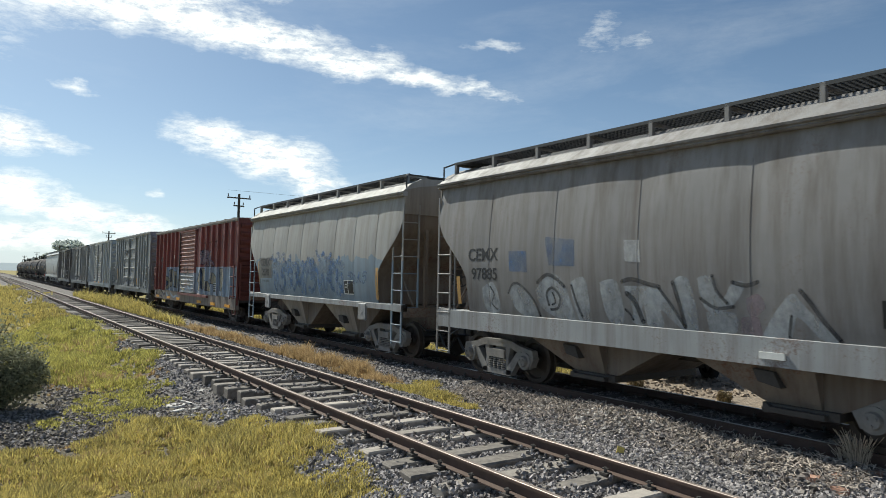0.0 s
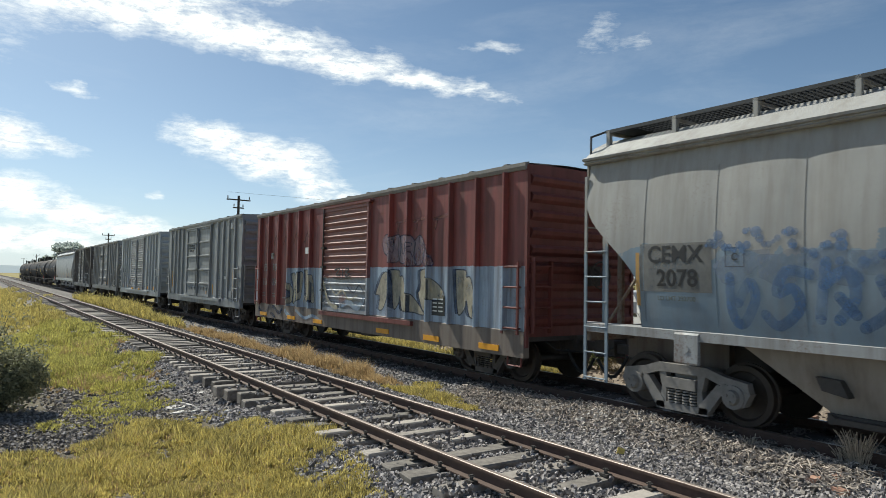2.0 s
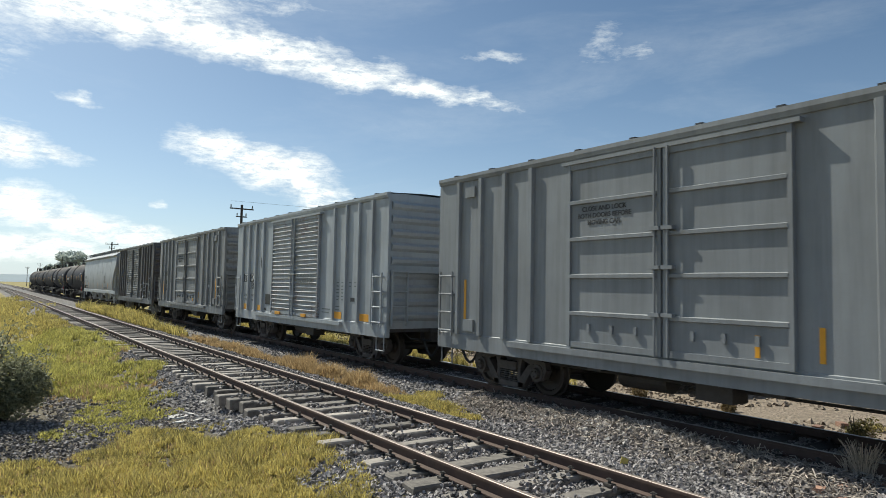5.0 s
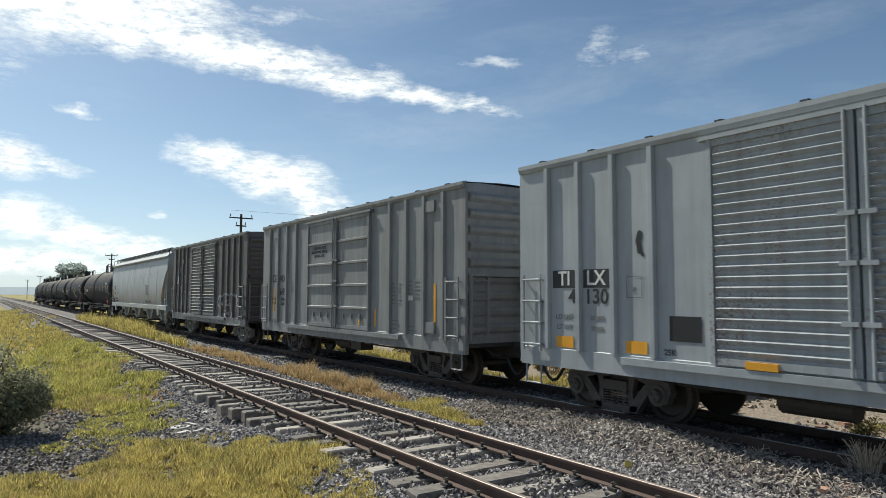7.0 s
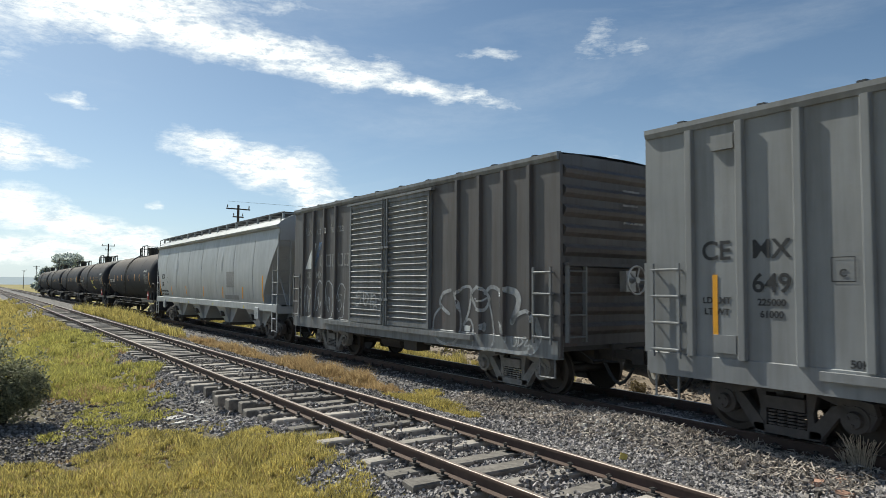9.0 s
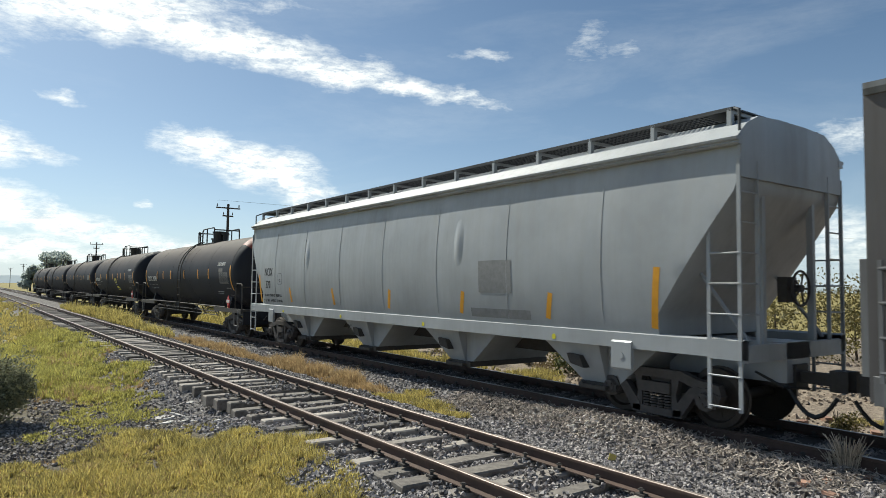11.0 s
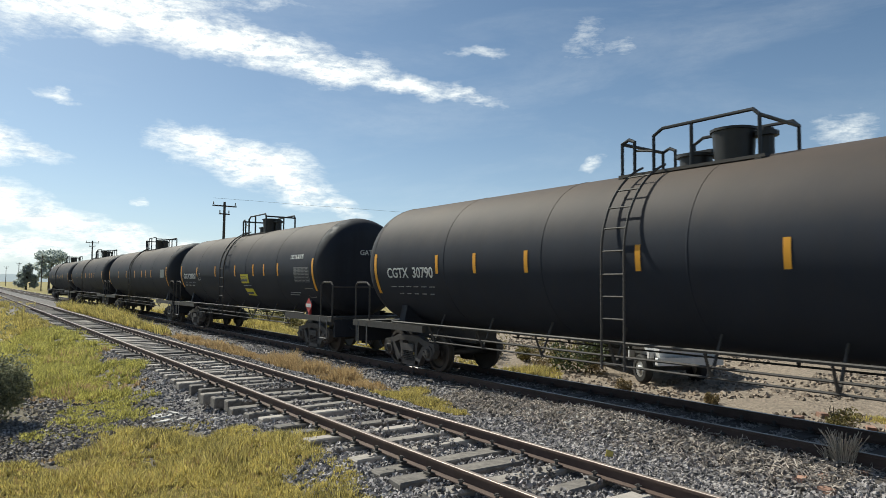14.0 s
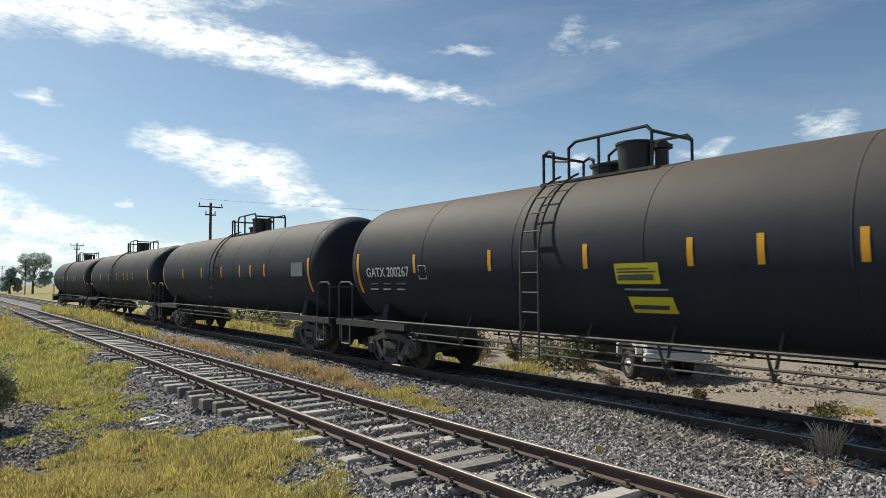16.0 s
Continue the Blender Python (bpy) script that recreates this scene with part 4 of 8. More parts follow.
# ---- tank wagons ----
def tanker(u0, u1, label, ladder_y, head_red=False, bands=(), seams=5):
    """u0, u1: the weld lines of the heads."""
    L = u1 - u0
    h = L / 2
    R, zc = 1.55, 2.61
    car = wagon("tank_wagon", label, "tank wagon", u0, u1)
    n = 64
    b = Build()

    def ring(y, r):
        return [(r * math.cos(2 * math.pi * i / n), y, zc + r * math.sin(2 * math.pi * i / n)) for i in range(n)]
    b.loft([ring(-h + 2 * h * i / 12, R) for i in range(13)], caps=False)
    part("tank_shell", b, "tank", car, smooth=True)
    for s in (-1, 1):
        b = Build()
        rs = []
        for i in range(11):
            a = math.pi / 2 * i / 10
            rs.append(ring(s * (h + 0.62 * math.sin(a)), max(0.02, R * math.cos(a) ** 0.33)))
        b.loft(rs, caps=True)
        part("tank_head", b, "tank_head", car, smooth=True)
        if head_red and s < 0:
            c = Build()
            cols = []
            for i in range(0, 7):
                a = math.pi / 2 * i / 10
                r = R * math.cos(a) ** 0.33 + 0.006
                y = s * (h + 0.62 * math.sin(a) + 0.004) if i else s * (h - 0.0)
                cols.append([(r * math.cos(t), y, zc + r * math.sin(t)) for t in [radians(45 + 90 * k / 20) for k in range(21)]])
            v = [p for col in cols for p in col]
            c.add(v, [(i * 21 + k, i * 21 + k + 1, (i + 1) * 21 + k + 1, (i + 1) * 21 + k) for i in range(6) for k in range(20)])
            part("red_cap", c, "tank_red", car, "faded red painted cap of the tank head", smooth=True)
    for i in range(seams + 1):
        y = -h + 2 * h * i / seams
        b = Build()
        rr = [[((R + d) * math.cos(2 * math.pi * k / n), y + o, zc + (R + d) * math.sin(2 * math.pi * k / n)) for k in range(n)] for d, o in ((0.0, -0.015), (0.006, -0.008), (0.006, 0.008), (0.0, 0.015))]
        b.loft(rr, caps=False)
        part("weld_seam", b, "tank", car, smooth=True)

    def skin(y, z):
        return -math.sqrt(max(0.01, R * R - (z - zc) ** 2)) - 0.006
    for y in bands:
        b = Build()
        ribbon(b, [(y, zc - 0.27 + 0.06 * k) for k in range(8)], 0.1, shape=skin)
        part("reflective_strip", b, "yellow", car, "yellow reflective strip")
    for s in (-1, 1):
        b = Build()
        ribbon(b, [(s * (h - 0.1), zc - 0.75 + 0.1 * k) for k in range(11)], 0.12, shape=skin)
        part("reflective_strip", b, "yellow", car, "long yellow reflective strip")
    # underframe: stub sills, saddles, bolsters, side handrail with its brackets
    for s in (-1, 1):
        y0 = s * (h - 2.7)
        b = Build().box(-0.32, 0.32, min(y0, s * (h + 1.15)), max(y0, s * (h + 1.15)), 0.72, 1.12)
        part("stub_sill", b, "iron", car)
        y = s * (h - 0.95)
        b = Build().prism([(-1.3, 1.05), (1.3, 1.05), (1.18, 1.58), (0.8, 1.25), (-0.8, 1.25), (-1.18, 1.58)], "y", y - 0.12, y + 0.12)
        part("saddle", b, "tank_head", car)
        b = Build().box(-1.5, 1.5, min(s * (h + 0.55), s * (h + 1.13)), max(s * (h + 0.55), s * (h + 1.13)), 1.06, 1.13)
        part("end_platform", b, "iron", car)
        for sx in (-1, 1):
            b = Build().box(min(sx * 1.505, sx * 1.42), max(sx * 1.505, sx * 1.42), min(s * (h - 2.2), s * (h + 1.15)), max(s * (h - 2.2), s * (h + 1.15)), 0.98, 1.14)
            part("side_sill", b, "iron", car)
        b = Build().box(-1.4, 1.4, min(s * (h + 1.1), s * (h + 1.18)), max(s * (h + 1.1), s * (h + 1.18)), 0.55, 1.05)
        part("end_sill", b, "tank_head", car)
    rail = Build()
    for sx in (-1, 1):
        rail.tube([(sx * 1.47, -h + 0.8, 1.17), (sx * 1.47, h - 0.8, 1.17)], 0.028, 6)
        rail.tube([(sx * 1.3, -h + 2.2, 0.93), (sx * 1.3, h - 2.2, 0.93)], 0.022, 5)
        k = 7
        for i in range(k):
            y = -h + 2.4 + (L - 4.8) * i / (k - 1)
            rail.tube([(sx * 1.47, y, 1.17), (sx * 1.3, y, 0.78), (sx * 1.0, y, 1.4)], 0.02, 5)
        rail.tube([(sx * 1.3, -h + 2.2, 0.78), (sx * 1.3, h - 2.2, 0.78)], 0.02, 5)
    part("side_handrail", rail, "iron", car)
    for s in (-1, 1):
        g = Build()
        ye = s * (h + 1.0)
        for sx in (-1, 1):
            g.tube([(sx * 1.45, s * (h + 0.35), 1.1), (sx * 1.45, s * (h + 0.35), 2.05), (sx * 1.45, s * (h + 0.5), 2.13), (sx * 1.45, ye, 2.13), (sx * 1.45, ye + s * 0.1, 2.05), (sx * 1.45, ye + s * 0.1, 1.1)], 0.024, 6)
        g.tube([(-1.45, ye + s * 0.1, 2.0), (1.45, ye + s * 0.1, 2.0)], 0.02, 6)
        part("end_railing", g, "iron", car)
        stirrup(car, -1.5, s * (h + 0.4), s * (h + 0.85), 0.5, 1.1, "truck")
        coupler(car, s * (h + 1.15), s, 0.55)
        truck(car, s * (h - 0.95), "truck_dark")
    # manway, valves, platform with railings
    py, top = ladder_y, zc + R
    b = Build()
    b.cyl((0, py - 0.55, top - 0.05), (0, py - 0.55, top + 0.16), 0.27, 18)
    b.cyl((0, py - 0.55, top + 0.16), (0, py - 0.55, top + 0.21), 0.32, 18)
    b.box(-0.1, 0.1, py - 0.9, py - 0.2, top + 0.2, top + 0.26)
    b.cyl((-0.1, py - 1.3, top - 0.05), (-0.1, py - 1.3, top + 0.46), 0.30, 16, 0.34)
    b.cyl((-0.1, py - 1.3, top + 0.46), (-0.1, py - 1.3, top + 0.5), 0.37, 16)
    b.cyl((0.0, py - 1.78, top - 0.05), (0.0, py - 1.78, top + 0.45), 0.12, 10)
    b.cyl((0.0, py - 1.78, top + 0.33), (0.0, py - 1.78, top + 0.4), 0.19, 10)
    part("manway", b, "black", car, smooth=True)
    for x in (-0.45, 0.45):
        part("platform", Build().box(x - 0.2, x + 0.2, py - 2.1, py + 0.6, top - 0.12, top - 0.07), "iron", car)
    for y in (py + 0.55, py - 2.0):
        part("platform_bearer", Build().box(-0.66, 0.66, y - 0.05, y + 0.05, top - 0.3, top - 0.125), "iron", car)
    zt = top + 0.64
    for x in (-0.6, 0.6):
        g = Build()
        g.tube([(x, py - 0.12, top - 0.1), (x, py - 0.12, zt - 0.1), (x, py - 0.3, zt), (x, py - 1.9, zt), (x, py - 2.0, zt - 0.1), (x, py - 2.0, top - 0.1)], 0.03, 6)
        g.tube([(x, py - 0.85, top - 0.1), (x, py - 0.85, zt)], 0.03, 6)
        g.tube([(x, py + 0.55, top - 0.1), (x, py + 0.55, zt - 0.14), (x, py + 0.4, zt - 0.08), (x, py + 0.28, zt - 0.14), (x, py + 0.28, top - 0.1)], 0.03, 6)
        g.tube([(x, py + 0.28, zt - 0.3), (x, py - 0.12, zt - 0.36)], 0.02, 6)
        part("platform_railing", g, "black", car)
    g = Build()
    g.tube([(-0.6, py + 0.55, zt - 0.14), (0.6, py + 0.55, zt - 0.14)], 0.03, 6)
    g.tube([(-0.6, py - 2.0, zt - 0.1), (0.6, py - 2.0, zt - 0.1)], 0.03, 6)
    part("platform_railing", g, "black", car)
    # side ladder, bent round the shell
    for o in (-0.23, 0.23):
        g = Build()
        pts = [(-(R + 0.12) * math.cos(radians(a)), py - 0.1 + o, zc + (R + 0.12) * math.sin(radians(a))) for a in range(0, 71, 5)]
        g.tube([(-R - 0.12, py - 0.1 + o, 0.75)] + pts, 0.022, 5)
        part("ladder_stile", g, "iron", car)
    rung = Build().tube([(0, -0.23, 0), (0, 0.23, 0)], 0.016, 5).mesh("ladder_rung", M["iron"])
    spots = [(-R - 0.12, z) for z in [0.85 + 0.36 * i for i in range(5)]] + [(-(R + 0.12) * math.cos(radians(a)), zc + (R + 0.12) * math.sin(radians(a))) for a in range(2, 66, 13)]
    for x, z in spots:
        p = part("ladder_rung", rung, "iron", car)
        p.location = (x, py - 0.1, z)
    return car, skin


# ---- ground ----
TRACK_1, TRACK_2, GAUGE = 5.49, 10.22, 1.51


def ground_z(x, y):
    """Height of the ground: a low field, two ballasted beds with a shallow trough between, a dirt yard beyond."""
    z = -0.52 + 0.255 * smooth(2.9, 4.05, x)
    pit = math.exp(-(((x - 4.0) / 0.55) ** 2 + ((y - 13.9) / 1.7) ** 2))
    z -= 0.30 * pit
    z += 0.045 * smooth(6.6, 7.2, x) - 0.10 * (smooth(6.9, 7.6, x) - smooth(8.1, 8.9, x))
    z -= 0.22 * smooth(11.6, 12.8, x)
    far = 1 if abs(y) > 200 or abs(x) > 60 else 0
    if not far:
        rough_ = 0.05 * noise.noise((x * 0.7, y * 0.7, 0.0)) + 0.02 * noise.noise((x * 2.7, y * 2.7, 3.0))
        k = 1.0 - 0.85 * smooth(4.0, 4.4, x) * (1 - smooth(6.7, 7.1, x)) - 0.85 * smooth(8.7, 9.0, x) * (1 - smooth(11.5, 11.9, x))
        z += rough_ * k
        z += 0.055 * max(-0.4, noise.noise((x * 1.7, y * 1.7, 11.0)) + 0.5 * noise.noise((x * 4.1, y * 4.1, 5.0))) * smooth(4.2, 4.6, x) * (1 - smooth(6.3, 6.7, x))
        heap = math.exp(-(((x - 8.75) / 0.5) ** 2 + ((y - 7.3) / 1.5) ** 2))
        z += 0.16 * heap
        for hx, hy, hr, hh in ((19.5, 14, 2.6, 0.6), (20, 9, 2.5, 0.5), (23, 16, 3.5, 0.7), (17.5, 7.0, 1.6, 0.3), (25, 22, 4, 0.6)):
            z += hh * math.exp(-((x - hx) ** 2 + (y - hy) ** 2) / hr ** 2)
    return z


def spread(lo, hi, fine_lo, fine_hi, step, growth=1.35):
    out = list(np.arange(fine_lo, fine_hi + step / 2, step))
    d, v = step, fine_hi
    while v < hi:
        d *= growth
        v += d
        out.append(v)
    d, v = step, fine_lo
    while v > lo:
        d *= growth
        v -= d
        out.insert(0, v)
    return out


def ground_material():
    mat, t, b, obj = base_material("ground")
    sep = t.nodes.new("ShaderNodeSeparateXYZ")
    t.links.new(obj, sep.inputs[0])
    x = m_(t, "ADD", sep.outputs[0], m_(t, "MULTIPLY", m_(t, "SUBTRACT", noise_(t, obj, 0.9, 5.0), 0.5), 1.1))
    fine, broad = noise_(t, obj, 9.0, 8.0, 0.7), noise_(t, obj, 0.35, 5.0, 0.6)
    soil = mix_(t, ramp_(t, fine, [(0.3, (0, 0, 0)), (0.7, (1, 1, 1))]), (0.15, 0.115, 0.085), (0.36, 0.29, 0.22))
    field = mix_(t, ramp_(t, broad, [(0.35, (0, 0, 0)), (0.65, (1, 1, 1))]), (0.27, 0.22, 0.065), (0.32, 0.235, 0.09))
    field = mix_(t, ramp_(t, fine, [(0.4, (0, 0, 0)), (0.75, (1, 1, 1))]), (0.235, 0.195, 0.06), field)
    vor = t.nodes.new("ShaderNodeTexVoronoi")
    vor.inputs["Scale"].default_value = 17.0
    t.links.new(obj, vor.inputs["Vector"])
    stones = mix_(t, vor.outputs["Color"], (0.08, 0.073, 0.07), (0.24, 0.22, 0.21))
    bed = m_(t, "MULTIPLY", m_(t, "GREATER_THAN", x, 3.35), m_(t, "LESS_THAN", x, 12.2))
    yard = m_(t, "MULTIPLY", m_(t, "GREATER_THAN", x, 12.2), m_(t, "LESS_THAN", x, 40.0))
    yard = m_(t, "MULTIPLY", yard, m_(t, "LESS_THAN", sep.outputs[1], 30.0))
    near = m_(t, "MULTIPLY", m_(t, "LESS_THAN", x, 3.35), m_(t, "LESS_THAN", sep.outputs[1], 22.0))
    near = m_(t, "MULTIPLY", near, m_(t, "GREATER_THAN", x, -3.0))
    dark_soil = mix_(t, fine, (0.075, 0.06, 0.04), (0.17, 0.145, 0.10))
    col = mix_(t, near, field, dark_soil)
    col = mix_(t, yard, col, soil)
    col = mix_(t, bed, col, stones)
    set_in(t, b, "Base Color", col)
    set_in(t, b, "Roughness", 0.95)
    bump_(t, b, m_(t, "ADD", vor.outputs["Distance"], fine), 0.7, 0.05)
    return mat


M["ground"] = ground_material()


def ground():
    xs = spread(-2500, 2500, -4, 26, 0.25)
    ys = spread(-600, 4000, -2, 45, 0.3)
    n = len(xs)
    v = [(x, y, ground_z(x, y)) for y in ys for x in xs]
    f = [(j * n + i, j * n + i + 1, (j + 1) * n + i + 1, (j + 1) * n + i) for j in range(len(ys) - 1) for i in range(n - 1)]
    me = bpy.data.meshes.new("ground")
    me.from_pydata(v, [], f)
    me.materials.append(M["ground"])
    me.shade_smooth()
    tagged(new("ground", me), "flat field with dry grass, dirt and stone beds", "ground", kind="structure")


ground()
RAIL_END = 900.0


def track(centre, top_mat, sleeper_mat, first, step, name_label, half=1.3, proud=0.02):
    """Two rails with base, web and head, their bright running tops, the sleepers and the fastenings."""
    for s in (-1, 1):
        x = centre + s * GAUGE / 2
        prof = [(-0.07, -0.16), (0.07, -0.16), (0.07, -0.148), (0.012, -0.13), (0.012, -0.042), (0.036, -0.034), (0.036, -0.006), (0.030, -0.001), (-0.030, -0.001), (-0.036, -0.006), (-0.036, -0.034), (-0.012, -0.042), (-0.012, -0.13), (-0.07, -0.148)]
        rail = thing("rail", name_label, "rail", (x, 0, 0), kind="structure")
        part("rail_web", Build().prism(prof, "y", -60, RAIL_END), "rail_side", rail)
        part("rail_head", Build().prism([(-0.029, -0.001), (0.029, -0.001), (0.024, 0.003), (-0.024, 0.003)], "y", -60, RAIL_END), top_mat, rail, "worn running surface")
    bed = thing("sleepers", "row of weathered sleepers under the rails", "sleepers", (centre, 0, 0), kind="structure")
    rnd = random.Random(int(centre * 10))
    metas = []
    for k in range(5):
        b = Build()
        w = 0.115 + 0.008 * k
        zt = -0.163
        b.loft([[(-half, -w, zt - 0.2), (half, -w, zt - 0.2), (half, w, zt - 0.2), (-half, w, zt - 0.2)],
                [(-half, -w, zt - 0.02), (half, -w, zt - 0.02), (half, w, zt - 0.02), (-half, w, zt - 0.02)],
                [(-half + 0.02, -w + 0.02, zt), (half - 0.02, -w + 0.02, zt), (half - 0.02, w - 0.02, zt), (-half + 0.02, w - 0.02, zt)]])
        metas.append(b.mesh("sleeper", M[sleeper_mat]))
    clip = Build()
    for s in (-1, 1):
        for o in (-1, 1):
            x = s * GAUGE / 2 + o * 0.10
            clip.box(x - 0.045, x + 0.045, -0.06, 0.06, -0.163, -0.135)
            clip.cyl((x, 0, -0.135), (x, 0, -0.075), 0.022, 6)
            clip.box(x - 0.02, x + 0.02, -0.035, 0.035, -0.1, -0.085)
    clip_me = clip.mesh("rail_fastening", M["iron"])
    y, i = first, 0
    while i < 95:
        ob = part("sleeper", metas[rnd.randrange(5)], sleeper_mat, bed)
        ob.matrix_basis = pose(rnd.uniform(-0.07, 0.07), y + rnd.uniform(-0.03, 0.03), rnd.uniform(-0.04, 0.0), rnd.uniform(-4, 4), rnd.uniform(-0.7, 0.7), rnd.uniform(-4.0, 4.0))
        c = part("rail_fastening", clip_me, "iron", bed)
        c.location = (0, y, 0)
        y += step
        i += 1
    rest = Build()
    while y < 260:
        rest.box(-half, half, y - 0.12, y + 0.12, -0.36, -0.165)
        y += step
    tagged(part("sleeper", rest, sleeper_mat, bed), kind="stuff")


track(TRACK_1, "rail_top_rusty", "concrete", 5.36 - 0.62 * 5, 0.62, "rusty steel rail with a worn bright top")
track(TRACK_2, "rail_top", "timber", 1.2, 0.56, "rusty steel rail under the train")


def scatter_stones(name, label, mat, spots, size, seed, flat=0.75):
    """Many angular stones in one mesh: jittered boxes with random turn and size."""
    rs = np.random.RandomState(seed)
    n = len(spots)
    cube = np.array([(x, y, z) for z in (-1, 1) for y in (-1, 1) for x in (-1, 1)], float)
    v = cube[None] * rs.uniform(0.55, 1.1, (n, 8, 3))
    q = rs.normal(size=(n, 4))
    q /= np.linalg.norm(q, axis=1)[:, None]
    w, x, y, z = q.T
    rot = np.stack([1 - 2 * (y * y + z * z), 2 * (x * y - w * z), 2 * (x * z + w * y), 2 * (x * y + w * z), 1 - 2 * (x * x + z * z), 2 * (y * z - w * x), 2 * (x * z - w * y), 2 * (y * z + w * x), 1 - 2 * (x * x + y * y)], 1).reshape(n, 3, 3)
    sc = size * rs.uniform(0.5, 1.25, (n, 1, 1)) * np.array([1, rs.uniform(0.6, 1), flat])
    v = np.einsum("nij,nkj->nki", rot, v * sc) + np.array(spots)[:, None, :]
    faces = np.array([(0, 2, 3, 1), (4, 5, 7, 6), (0, 1, 5, 4), (2, 6, 7, 3), (0, 4, 6, 2), (1, 3, 7, 5)])
    f = (np.arange(n)[:, None, None] * 8 + faces[None]).reshape(-1, 4)
    me = bpy.data.meshes.new(name)
    me.from_pydata(v.reshape(-1, 3).tolist(), [], f.tolist())
    me.materials.append(M[mat])
    tagged(new(name, me), label, "stones", kind="stuff")


def ballast():
    rs = np.random.RandomState(5)
    spots = []

    def field_(x0, x1, y0, y1, per):
        n = int((x1 - x0) * (y1 - y0) * per)
        for x, y in zip(rs.uniform(x0, x1, n), rs.uniform(y0, y1, n)):
            spots.append((x, y, ground_z(x, y) + rs.uniform(-0.01, 0.02)))
    field_(3.4, 12.0, 2.5, 9.0, 950)
    field_(3.4, 12.0, 9.0, 12.0, 600)
    field_(3.6, 12.0, 12.0, 24.0, 260)
    field_(3.8, 12.0, 24.0, 50.0, 60)
    field_(0.2, 3.4, 11.5, 18.5, 90)
    # stones thrown up over the sleepers in patches
    n = 9000
    for x, y in zip(rs.uniform(4.2, 6.9, n), rs.uniform(3.0, 22.0, n)):
        if noise.noise((x * 1.6, y * 1.6, 21.0)) + 0.4 * noise.noise((x * 5, y * 5, 2.0)) > 0.2 and abs(abs(x - TRACK_1) - GAUGE / 2) > 0.1:
            spots.append((x, y, -0.155 + rs.uniform(-0.03, 0.02)))
    scatter_stones("ballast", "loose grey crushed stone of the track bed", "stone", spots, 0.0235, 6)
    spots = []
    field_(-1.0, 3.0, 10.9, 14.6, 330)
    field_(1.2, 3.6, 12.2, 17.0, 110)
    scatter_stones("soil_clods", "dark crumbly clods on bare soil", "clod", spots, 0.026, 7)


ballast()


def blades(name, label, mat, patches, seed, category="grass"):
    """Grass of many bent blades; patches: (x, y, radius x, radius y, number, height)."""
    rs = np.random.RandomState(seed)
    verts, faces = [], []
    for cx, cy, rx, ry, num, high in patches:
        per = 16
        r, a = np.sqrt(rs.uniform(0, 1, num // per)), rs.uniform(0, 2 * np.pi, num // per)
        wob = 1 + 0.22 * np.sin(3 * a + cx) + 0.14 * np.sin(7 * a + cy)
        px, py = cx + rx * r * wob * np.cos(a), cy + ry * r * wob * np.sin(a)
        for tx, ty, edge in zip(px, py, r):
            tall = high * rs.uniform(0.55, 1.25) * (1.1 - 0.55 * edge ** 3) * (0.7 + 0.8 * noise.noise((tx * 1.1, ty * 1.1, 7.0)))
            if tall < 0.04:
                continue
            rad = 0.035 + 0.25 * tall
            bend = rs.uniform(0.0, 6.283)
            for _ in range(per):
                t, q = rs.uniform(0, 6.283), rad * rs.uniform(0, 1) ** 0.7
                ox, oy = math.cos(t), math.sin(t)
                x, y = tx + ox * q * 0.6, ty + oy * q * 0.6
                z = ground_z(x, y) - 0.01
                h = tall * rs.uniform(0.45, 1.1)
                w = 0.0032 + 0.003 * rs.rand() + 0.0003 * ty
                t2 = rs.uniform(0, 6.283)
                dx, dy = math.cos(t2) * w, math.sin(t2) * w
                b = rs.uniform(0.1, 0.7) * h
                lx, ly = ox * b * 0.8 + math.cos(bend) * b * 0.4, oy * b * 0.8 + math.sin(bend) * b * 0.4
                o = len(verts)
                verts += [(x - dx, y - dy, z), (x + dx, y + dy, z), (x + dx * 0.7 + lx * 0.35, y + dy * 0.7 + ly * 0.35, z + h * 0.6), (x - dx * 0.7 + lx * 0.35, y - dy * 0.7 + ly * 0.35, z + h * 0.6), (x + lx, y + ly, z + h)]
                faces += [(o, o + 1, o + 2, o + 3), (o + 3, o + 2, o + 4)]
    me = bpy.data.meshes.new(name)
    me.from_pydata(verts, [], faces)
    me.materials.append(M[mat])
    return tagged(new(name, me), label, category, kind="stuff")


